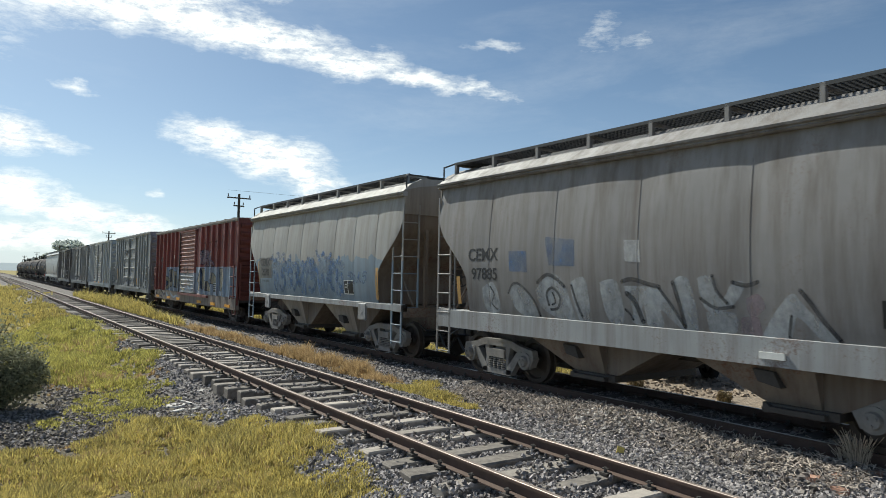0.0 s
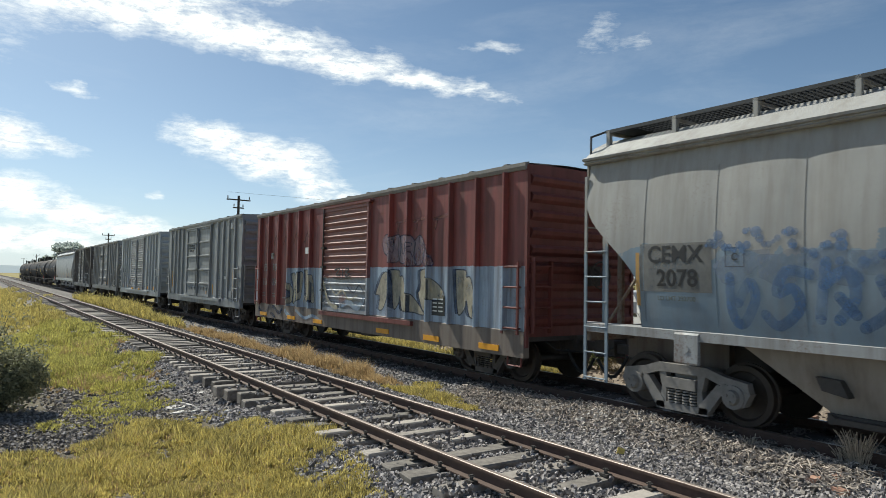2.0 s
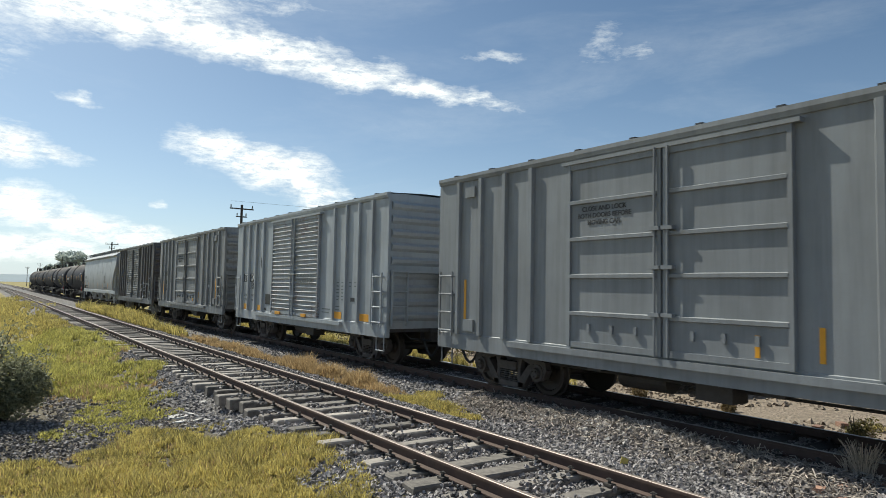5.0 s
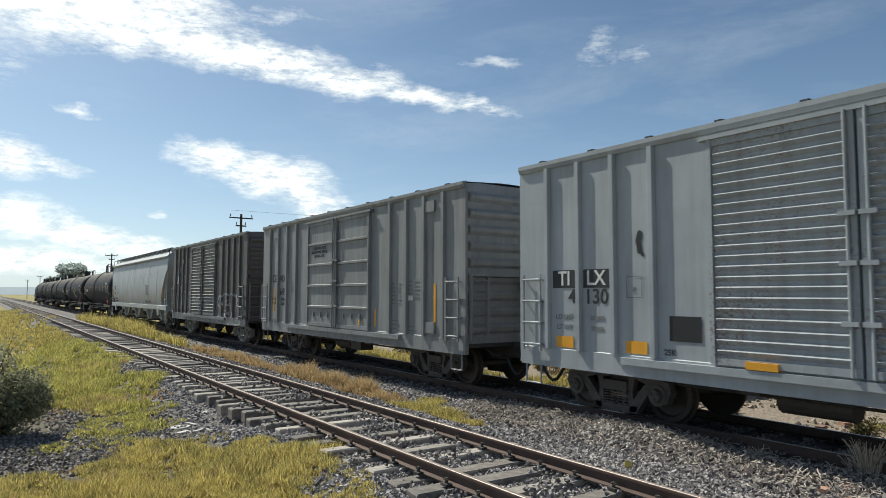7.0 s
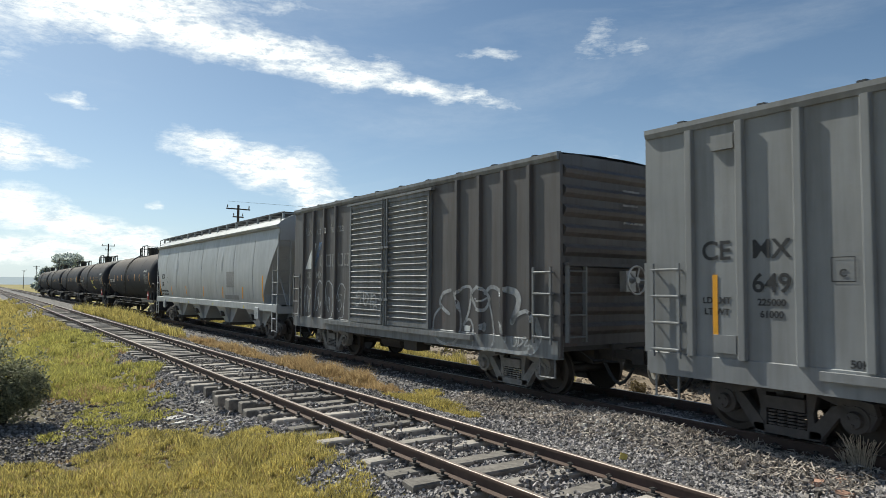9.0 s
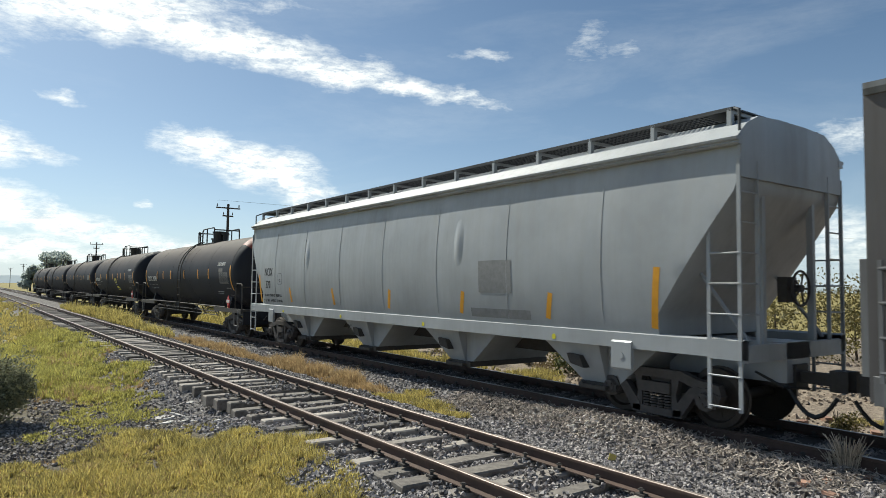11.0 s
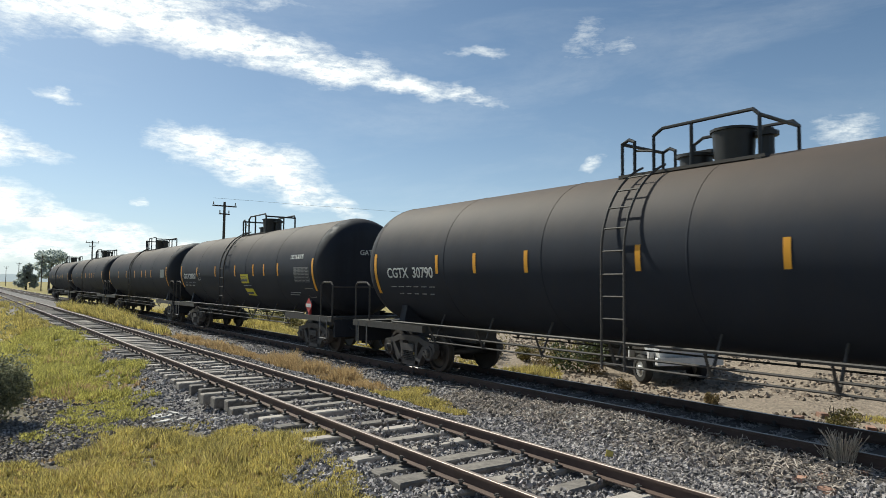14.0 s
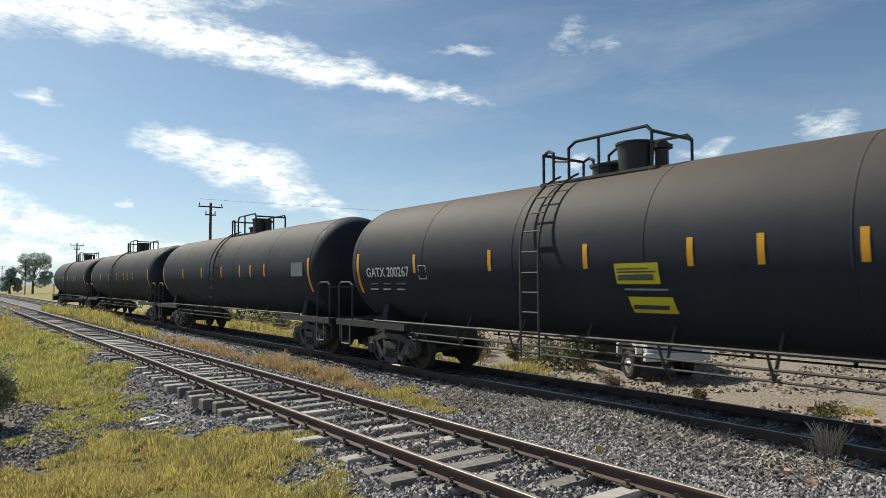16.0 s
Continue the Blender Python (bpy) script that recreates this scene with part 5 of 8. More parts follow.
def all_grass():
    blades("grass", "tufty yellow-green grass beside the track", "grass",
           [(2.6, 9.7, 1.75, 2.2, 62000, 0.2), (0.9, 8.8, 1.6, 2.4, 50000, 0.2), (2.9, 7.5, 1.0, 0.9, 18000, 0.17), (-0.6, 8, 1.6, 3.2, 32000, 0.22), (3.2, 8.4, 0.95, 2.0, 5200, 0.13), (3.4, 6.4, 0.8, 1.0, 2600, 0.12), (2.6, 12.2, 1.2, 0.9, 3600, 0.11)], 11)
    blades("dry_grass", "brown dead blades among the green grass", "grass_dry",
           [(2.3, 9.4, 1.7, 2.2, 9000, 0.17), (0.7, 8.8, 1.5, 2.3, 7000, 0.17), (2.4, 19, 1.4, 3.2, 4000, 0.24), (2.6, 25, 1.6, 4.0, 3000, 0.3)], 17)
    blades("grass", "lush green grass at the edge of the field", "grass_green",
           [(2.5, 20.5, 1.5, 3.4, 32000, 0.3), (2.3, 27, 2.0, 5.0, 26000, 0.32), (2.7, 16.4, 0.8, 1.5, 7000, 0.2), (3.2, 34, 1.4, 5.0, 14000, 0.3), (1.6, 13.1, 0.9, 0.5, 2600, 0.12), (2.4, 14.6, 0.9, 1.3, 6500, 0.14), (0.3, 20, 1.5, 2.5, 14000, 0.3)], 12)
    blades("dry_grass", "dry golden grass of the open field", "grass",
           [(-5, 42, 8, 20, 50000, 0.42), (-2, 85, 8, 32, 34000, 0.5), (-2.6, 23, 3.0, 7, 26000, 0.36), (2.2, 50, 1.8, 15, 22000, 0.36), (-8, 130, 11, 50, 16000, 0.6), (2.0, 85, 1.5, 25, 12000, 0.4)], 13)
    blades("dry_grass", "tan seeding grass between the two tracks", "grass_dry",
           [(7.9, 17.5, 0.42, 4.6, 15000, 0.36), (7.75, 14.6, 0.32, 1.4, 6500, 0.34), (7.8, 26, 0.4, 5.0, 7000, 0.3), (7.6, 10.8, 0.25, 0.9, 300, 0.12)], 14)
    blades("grass", "bright yellow-green grass strip between the tracks", "grass",
           [(7.72, 11.4, 0.36, 1.5, 15000, 0.21), (8.3, 12.4, 0.3, 0.6, 1500, 0.13), (7.9, 52, 0.7, 17, 24000, 0.8), (8.0, 36, 0.4, 4, 4500, 0.3)], 15)
    blades("dry_grass", "dry grass along the far side of the train", "grass",
           [(13.2, 24, 0.8, 9, 12000, 0.45), (13.6, 14.2, 0.8, 1.0, 4200, 0.22), (14, 45, 1.4, 14, 12000, 0.6), (14.3, 5.6, 0.35, 0.35, 900, 0.25)], 16)


all_grass()


# ---- train ----
RND = random.Random(3)


def outline(pts):
    return pts + pts[:1]


# sprayed shapes: strokes in a unit square, y to the reader's right; none of them a real letter
FORMS = {
    "a": [[(0.0, 0.0), (0.3, 0.75), (0.55, 1.0), (0.6, 0.3), (1.0, 0.1)], [(0.1, 0.5), (0.5, 0.45)]],
    "b": [[(0.05, 0.0), (0.15, 0.95), (0.45, 0.3), (0.6, 0.1)], [(0.6, 0.0), (0.75, 0.6), (1.0, 1.0)]],
    "c": [[(0.0, 0.9), (0.25, 0.2), (0.6, 0.0), (0.8, 0.5), (0.55, 0.8), (0.4, 0.4)]],
    "d": [[(0.0, 0.2), (0.4, 0.0), (0.9, 0.35), (0.6, 0.7), (0.2, 0.6), (0.3, 1.0), (1.0, 0.95)]],
    "e": [[(0.1, 1.0), (0.2, 0.0)], [(0.1, 0.6), (0.6, 0.85), (0.9, 0.4), (0.6, 0.0)], [(0.5, 0.4), (1.0, 0.1)]],
    "f": [[(0.0, 0.0), (0.45, 0.35), (0.5, 1.0)], [(0.5, 0.7), (0.75, 0.2), (1.0, 0.55)], [(0.15, 0.8), (0.35, 0.55)]],
}


def curvy(pts, n=5):
    """A smooth line through the points."""
    out = []
    for i in range(len(pts) - 1):
        p0, p1, p2, p3 = pts[max(0, i - 1)], pts[i], pts[i + 1], pts[min(len(pts) - 1, i + 2)]
        for k in range(n):
            t = k / n
            out.append(tuple(0.5 * (2 * b + (c - a) * t + (2 * a - 5 * b + 4 * c - d) * t * t + (3 * b - a - 3 * c + d) * t ** 3) for a, b, c, d in zip(p0, p1, p2, p3)))
    return out + [pts[-1]]


def spray(parent, forms, y, z, w, h, step, fat, fill, edge, skin, lean=0.0, rim=0.06, edge_label="", fill_label="", jig=0.06):
    """Sprayed letters, each a thick filled stroke with a darker rim; they run from y towards -y."""
    for k, form in enumerate(forms):
        o, f = Build(), Build()
        dz, sy = RND.uniform(-jig, jig), RND.uniform(0.9, 1.15)
        for stroke in FORMS[form]:
            pts = curvy([(y - k * step - w * sy * px + RND.uniform(-0.02, 0.02) - lean * pz * h, z + dz + h * pz) for px, pz in stroke])
            for b, d, off in ((o, fat + 2 * rim, 0.0), (f, fat, 0.003)):
                if b is f and not fill:
                    continue
                ribbon(b, pts, d, shape=lambda yy, zz, off=off: skin(yy, zz) - off)
                for q in (pts[0], pts[-1]):
                    blob(b, [(q[0] + d / 2 * math.cos(i * 0.628), q[1] + d / 2 * math.sin(i * 0.628)) for i in range(10)], shape=lambda yy, zz, off=off: skin(yy, zz) - off)
        if edge:
            part("sprayed_letter", o, edge, parent, edge_label)
        if fill:
            part("sprayed_letter", f, fill, parent, fill_label)


def hollow(parent, items, mat, skin, width=0.05, label=""):
    """Bubble letters drawn as outlines: (y, z, width, height, form)."""
    for y, z, w, h, form in items:
        b = Build()
        ribbon(b, outline(rounded(y, z, w, h, RND, wob=0.13, lean=0.12)), width, shape=skin)
        for stroke in FORMS[form]:
            ribbon(b, curvy([(y + w * 0.25 - w * 0.5 * px, z - h * 0.25 + h * 0.5 * pz) for px, pz in stroke]), width * 0.8, shape=skin)
        part("sprayed_letter", b, mat, parent, label)


def over_posts(posts, side, width=0.1, proud=0.073):
    """The painted face of a boxcar side: the sheet, and the posts that stand proud of it."""
    def face(y, z):
        d = min(abs(y - p) for p in posts)
        k = min(1.0, max(0.0, (width / 2 + 0.03 - d) / 0.02))
        if z < 1.16:
            return side - 0.016
        return side - 0.003 - proud * k
    return face


def fine(pts, step=0.03):
    """A smooth line through the points, in short even steps."""
    line, out = curvy(pts, 6), []
    for (a, b), (c, d) in zip(line, line[1:]):
        n = max(1, int(math.hypot(c - a, d - b) / step))
        out += [(a + (c - a) * k / n, b + (d - b) * k / n) for k in range(n)]
    return out + [line[-1]]


def stroke(parent, pts, width, mat, skin, label="", name="sprayed_stroke"):
    b = Build()
    line = fine(pts)
    ribbon(b, line, width, shape=skin)
    for q in (line[0], line[-1]):
        blob(b, [(q[0] + width / 2 * math.cos(i * 0.628), q[1] + width / 2 * math.sin(i * 0.628)) for i in range(10)], shape=skin)
    return part(name, b, mat, parent, label)


def patch(parent, pts, mat, skin, label="", round_=True, rim=0.0, rim_mat="spray_dark", name="sprayed_block"):
    """A filled sprayed shape of any outline, cut into thin upright strips that follow the sheet; with a rim where it has one."""
    ring = curvy(pts + pts[:1], 4)[:-1] if round_ else pts
    b = Build()
    lo, hi = min(p[0] for p in ring), max(p[0] for p in ring)
    n = max(6, int((hi - lo) / 0.025))
    edges = list(zip(ring, ring[1:] + ring[:1]))

    def cuts(y):
        return sorted(a[1] + (c[1] - a[1]) * (y - a[0]) / (c[0] - a[0]) for a, c in edges if (a[0] <= y < c[0]) or (c[0] <= y < a[0]))
    seen = {}

    def at(y, z):
        key = (round(y, 4), round(z, 4))
        if key not in seen:
            seen[key] = len(b.v)
            b.v.append((skin(y, z), y, z))
        return seen[key]
    eps = (hi - lo) * 1e-4
    for i in range(n):
        y0, y1 = lo + (hi - lo) * i / n, lo + (hi - lo) * (i + 1) / n
        left, mid, right = cuts(max(y0, lo + eps)), cuts((y0 + y1) / 2), cuts(min(y1, hi - eps))
        left, right = (left if len(left) == len(mid) else mid), (right if len(right) == len(mid) else mid)
        for k in range(0, len(mid) - 1, 2):
            m = 8
            for q in range(m):
                za, zb, zc, zd = [e[k] + (e[k + 1] - e[k]) * r / m for e, r in ((left, q), (right, q), (right, q + 1), (left, q + 1))]
                ids = (at(y0, za), at(y1, zb), at(y1, zc), at(y0, zd))
                if len(set(ids)) == 4:
                    b.f.append(ids)
    ob = part(name, b, mat, parent, label)
    if rim:
        r = Build()
        ribbon(r, fine(pts + pts[:1]) if round_ else outline(ring), rim, shape=lambda y, z: skin(y, z) - 0.003)
        part("sprayed_rim", r, rim_mat, parent, "dark sprayed rim")
    return ob


BOX_POSTS = [-5.38, -4.6, -3.82, -3.03, 3.03, 3.82, 4.6, 5.38]
BOX_HALF, BOX_DOOR = 6.12, (-2.03, 2.03)


SILVER = {
    "hook": [(4.0, 1.92), (3.63, 2.04), (3.44, 1.7), (3.49, 1.45), (3.89, 1.47)],
    "leaf": [(3.13, 1.88), (2.89, 2.05), (2.53, 1.84), (2.33, 1.43), (2.67, 1.40), (2.97, 1.55)],
    "ring": [(2.37, 1.9), (2.0, 2.23), (1.64, 2.08), (1.39, 1.41), (1.84, 1.43), (2.21, 1.59)],
    "bar": [(1.47, 2.08), (1.1, 2.15), (1.03, 1.48), (1.3, 1.42)],
    "slab": [(0.79, 2.09), (0.41, 2.11), (0.3, 1.48), (0.63, 1.46)],
    "bite": [(0.28, 2.04), (-0.31, 2.02), (-0.4, 1.76), (-0.08, 1.75), (-0.1, 1.44), (0.14, 1.46), (0.12, 1.69)],
    "zig": [(-0.12, 1.97), (-0.42, 2.02), (-0.84, 1.51), (-0.68, 2.11), (-0.95, 2.15), (-1.07, 1.44), (-0.77, 1.42), (-0.44, 1.69), (-0.46, 1.42), (-0.15, 1.43)],
    "vee": [(-1.08, 2.19), (-1.3, 2.21), (-1.46, 1.89), (-1.64, 2.13), (-1.82, 2.1), (-1.57, 1.75), (-1.2, 1.73)],
    "foot": [(-1.2, 1.69), (-1.65, 1.7), (-1.64, 1.42), (-1.25, 1.42)],
    "peak": [(-2.01, 1.41), (-2.24, 1.77), (-2.46, 2.0), (-2.6, 1.86), (-2.99, 1.43), (-2.79, 1.43), (-2.51, 1.7), (-2.41, 1.42)],
}
ACCENTS = [(0.05, [(3.15, 1.83), (2.99, 2.02), (2.77, 2.0), (2.44, 1.74), (2.28, 1.43)]), (0.07, [(2.3, 2.06), (2.04, 2.21), (1.78, 2.12), (1.61, 2.0)]),
           (0.05, [(2.03, 1.65), (2.07, 1.86), (1.92, 1.97), (1.74, 1.82), (1.8, 1.61), (1.99, 1.57)]), (0.035, [(1.92, 1.88), (1.86, 1.72), (1.95, 1.66)]), (0.05, [(1.43, 2.03), (1.33, 1.73), (1.22, 1.49)]),
           (0.07, [(0.3, 2.11), (0.1, 2.15), (-0.21, 2.08), (-0.42, 2.04)]), (0.09, [(0.21, 1.92), (0.06, 1.78), (-0.07, 1.48)]), (0.04, [(0.26, 1.66), (0.17, 1.58), (0.12, 1.5)]),
           (0.05, [(-0.42, 2.01), (-0.62, 1.77), (-0.84, 1.44)]), (0.07, [(-0.67, 2.11), (-0.77, 1.78), (-0.84, 1.46)]), (0.05, [(-1.33, 2.22), (-1.39, 2.01), (-1.55, 1.83)]),
           (0.05, [(-1.13, 1.89), (-1.36, 1.76), (-1.64, 1.79)]), (0.06, [(-1.64, 2.13), (-1.84, 2.09), (-2.0, 2.14)]), (0.06, [(-2.57, 2.04), (-2.71, 1.86), (-2.84, 1.66), (-3.03, 1.43)]),
           (0.04, [(-2.44, 1.71), (-2.39, 1.43)]), (0.035, [(3.72, 1.95), (3.6, 1.8), (3.7, 1.62), (3.55, 1.5)])]


def old_hoppers():
    for u0, u1, mat, lab, sd in ((1.2, 12.62, "hopper_old", "dirty grey two-bay covered hopper with sprayed lettering", 0.36), (14.16, 25.5, "hopper_blue", "faded pale grey two-bay covered hopper with blue spray", 0.12)):
        car, hw = hopper(u0, u1, lab, mat, ((3.05, 1.05, 1.45), (-0.55, -2.6, 1.45)), sill_depth=sd, end_mat="hopper_rust", panels=6 if mat == "hopper_old" else 9)
        h = (u1 - u0) / 2
        skin = lambda y, z, hw=hw: -hw(y, z) - 0.003
        if mat == "hopper_old":
            lettering("reporting_mark", "CEMX", 0.36, "letter_black", car, (skin(0, 2.6) - 0.005, 3.95, 2.6), skin=skin)
            lettering("reporting_mark", "97885", 0.34, "letter_black", car, (skin(0, 2.3) - 0.005, 3.9, 2.2), skin=skin)
            low = lambda y, z: skin(y, z) - 0.003
            for pts in ([(3.12, 2.67), (2.59, 2.66), (2.58, 2.25), (3.11, 2.27)], [(2.12, 2.91), (1.35, 2.83), (1.34, 2.36), (2.0, 2.38)]):
                patch(car, pts, "spray_blue_old", skin, "faded blue sprayed patch", round_=False)
            patch(car, [(0.27, 2.79), (-0.05, 2.78), (-0.07, 2.42), (0.24, 2.44)], "spray_white", skin, "worn pale patch", round_=False)
            for pts in SILVER.values():
                patch(car, pts, "spray_silver", skin, "worn silver sprayed block")
            for pts in ([(-1.8, 1.9), (-2.0, 1.98), (-2.1, 1.8), (-1.88, 1.66)], [(-1.74, 1.65), (-1.98, 1.66), (-2.01, 1.4), (-1.72, 1.41)]):
                patch(car, pts, "spray_mauve", low, "worn mauve sprayed patch")
            for wide, pts in ACCENTS:
                stroke(car, pts, wide, "spray_dark", low, "dark sprayed edge")
            patch(car, [(-3.5, 1.62), (-4.1, 1.62), (-4.1, 1.95), (-3.5, 1.95)], "black", low, "black data panel", round_=False, name="data_panel")
            t = Build().box(-1.575, -1.545, -2.35, -2.0, low_sill(sd), low_sill(sd) + 0.09)
            part("sill_plate", t, "letter_white", car)
            t = Build()
            ribbon(t, [(4.8, 1.55 + 0.1 * k) for k in range(7)], 0.12, shape=skin)
            part("reflective_strip", t, "yellow_faded", car, "faded orange strip")
        else:
            patch(car, [(h - 1.25, 1.98), (h - 2.5, 1.98), (h - 2.5, 2.72), (h - 1.25, 2.72)], "patch", lambda y, z: skin(y, z) - 0.001, "dark repaint patch", round_=False, name="dark_patch")
            e = Build()
            ribbon(e, [(h - 1.2 + 0.0 * k, 1.75 + 0.12 * k) for k in range(8)], 0.07, shape=skin)
            part("reflective_strip", e, "yellow_faded", car, "faded orange strip")
            q = Build()
            ribbon(q, [(h - 2.72, 2.36), (h - 3.0, 2.36), (h - 3.0, 2.62), (h - 2.72, 2.62), (h - 2.72, 2.36)], 0.018, shape=skin)
            part("plate_frame", q, "letter_black", car)
            f = lambda z: skin(0, z) - 0.005
            low = lambda y, z: skin(y, z) - 0.004
            lettering("reporting_mark", "CEMX", 0.36, "letter_black", car, (f(2.54), h - 1.88, 2.54), skin=low)
            lettering("reporting_mark", "2078", 0.36, "letter_black", car, (f(2.18), h - 1.92, 2.18), skin=low)
            lettering("stencil", "LD LMT 232700", 0.1, "letter_grey", car, (f(1.86), h - 1.9, 1.88), skin=low)
            lettering("stencil", "C", 0.14, "letter_black", car, (f(2.5), h - 2.86, 2.49), skin=low)
            spray(car, "cdefbdcae", h - 2.65, 1.62, 0.5, 0.72, 0.62, 0.12, None, "spray_blue", low, lean=0.2, rim=0.01, edge_label="blue sprayed letter", jig=0.1)
            for i in range(9):
                y = h - 2.75 - 0.62 * i
                d = Build()
                blob(d, rounded(y - 0.15, 2.36, 0.7, 0.4, RND, wob=0.25), shape=lambda y, z: skin(y, z) - 0.001)
                part("sprayed_patch", d, "spray_blue_faint", car, "faded blue sprayed patch")
                d = Build()
                crest = 2.52 + 0.2 * math.sin(i * 1.15 + 0.6)
                for k in range(11):
                    cy = y + 0.35 - 0.065 * k + RND.uniform(-0.03, 0.03)
                    cz, r = crest + 0.1 * math.sin(k * 0.7 + i) + RND.uniform(-0.05, 0.09), RND.uniform(0.03, 0.085)
                    blob(d, [(cy + r * math.cos(a), cz + r * math.sin(a)) for a in [i_ * 0.785 for i_ in range(8)]], shape=lambda y, z: skin(y, z) - 0.006)
                tagged(part("sprayed_dots", d, "spray_blue", car), kind="stuff")
            spray(car, "dcad", -2.75, 1.95, 0.24, 0.3, 0.3, 0.03, None, "spray_blue", low, lean=0.2, rim=0.01, edge_label="small blue sprayed tag")
            y0 = -2.85
            b = Build()
            blob(b, [(y0 + 0.28, 1.6), (y0 - 0.26, 1.6), (y0 - 0.26, 1.98), (y0 + 0.28, 1.98)], shape=lambda y, z: skin(y, z) - 0.004)
            part("data_panel", b, "black", car, "black data panel with white border")
            w_ = Build()
            for pts in ([(y0 + 0.28, 1.6), (y0 - 0.26, 1.6), (y0 - 0.26, 1.98), (y0 + 0.28, 1.98), (y0 + 0.28, 1.6)], [(y0 + 0.05, 1.62), (y0 + 0.05, 1.96)], [(y0 + 0.22, 1.87), (y0 + 0.1, 1.87)], [(y0 + 0.22, 1.79), (y0 + 0.1, 1.79)]):
                ribbon(w_, pts, 0.03, shape=lambda y, z: skin(y, z) - 0.008)
            part("data_panel_print", w_, "letter_white", car)
            b = Build()
            ribbon(b, [(-4.42 - 0.012 * k, 1.5 + 0.12 * k) for k in range(8)], 0.15, shape=skin)
            part("reflective_strip", b, "yellow_faded", car, "faded orange strip")
            lettering("reporting_mark", "CEMX", 0.2, "letter_black", car, (0.9, -h + 0.005, 4.05), face="end")
            lettering("reporting_mark", "2078", 0.2, "letter_pale", car, (0.9, -h + 0.005, 3.82), face="end")


def low_sill(sd):
    return 1.38 - sd + 0.1


MURAL = {
    "arm": [(-1.67, 1.67), (-2.01, 2.2), (-2.31, 2.22), (-2.28, 1.7), (-2.09, 1.33), (-1.84, 1.31), (-1.91, 1.64)],
    "stem": [(-2.5, 2.33), (-2.87, 2.31), (-2.89, 2.17), (-3.04, 2.15), (-3.17, 1.79), (-3.24, 1.35), (-3.02, 1.33), (-2.91, 1.65), (-2.84, 1.47), (-2.63, 1.34), (-2.55, 1.71)],
    "wedge": [(-3.21, 1.79), (-3.5, 1.69), (-3.8, 1.49), (-4.04, 1.27), (-3.57, 1.3), (-3.27, 1.35)],
    "block": [(-3.82, 2.3), (-4.1, 2.31), (-4.11, 1.8), (-4.0, 1.34), (-3.84, 1.56), (-3.74, 1.78), (-3.83, 1.89)],
    "tail": [(-4.13, 2.17), (-4.44, 2.06), (-4.69, 1.93), (-4.82, 1.77), (-4.72, 1.65), (-4.23, 1.64), (-4.13, 1.8)],
    "hoop": [(4.44, 1.98), (4.11, 1.82), (3.92, 1.63), (4.0, 1.29), (4.25, 1.2), (4.38, 1.25), (4.15, 1.48), (4.24, 1.67), (4.44, 1.73)],
    "post": [(4.08, 2.19), (3.74, 2.2), (3.7, 1.64), (3.71, 1.32), (3.9, 1.23), (3.87, 1.63)],
}
BUBBLES = {
    "disc": [(-1.97, 3.0), (-2.07, 3.2), (-2.3, 3.23), (-2.54, 3.08), (-2.55, 2.83), (-2.36, 2.71), (-2.11, 2.75)],
    "flag": [(-2.5, 3.17), (-2.86, 3.17), (-2.84, 2.58), (-2.31, 2.54), (-2.37, 2.78)],
    "slab": [(-2.8, 3.15), (-3.14, 3.15), (-3.19, 2.57), (-2.85, 2.54)],
    "boot": [(-3.11, 3.13), (-3.33, 3.17), (-3.58, 2.98), (-3.51, 2.72), (-3.63, 2.45), (-3.15, 2.49)],
    "bean": [(-3.56, 3.04), (-3.77, 3.15), (-3.95, 2.96), (-3.93, 2.59), (-3.77, 2.43), (-3.55, 2.52)],
    "heel": [(-3.9, 2.95), (-4.17, 2.84), (-4.24, 2.66), (-4.35, 2.44), (-3.94, 2.46)],
}


def mural(parent, dy, names, skin):
    """Large cream shapes with a dark blue rim and a blue drop shade on one side."""
    for k, word in enumerate(names.split()):
        pts = [(a + dy, b) for a, b in MURAL[word]]
        patch(parent, [(a + 0.12, b + 0.01) for a, b in pts], "spray_navy", lambda p, q, k=k: skin(p, q) - 0.0004 * k, "dark blue sprayed shade")
        patch(parent, pts, "spray_cream", lambda p, q, k=k: skin(p, q) - 0.004 - 0.0004 * k, "cream sprayed block letter", rim=0.03, rim_mat="spray_navy")


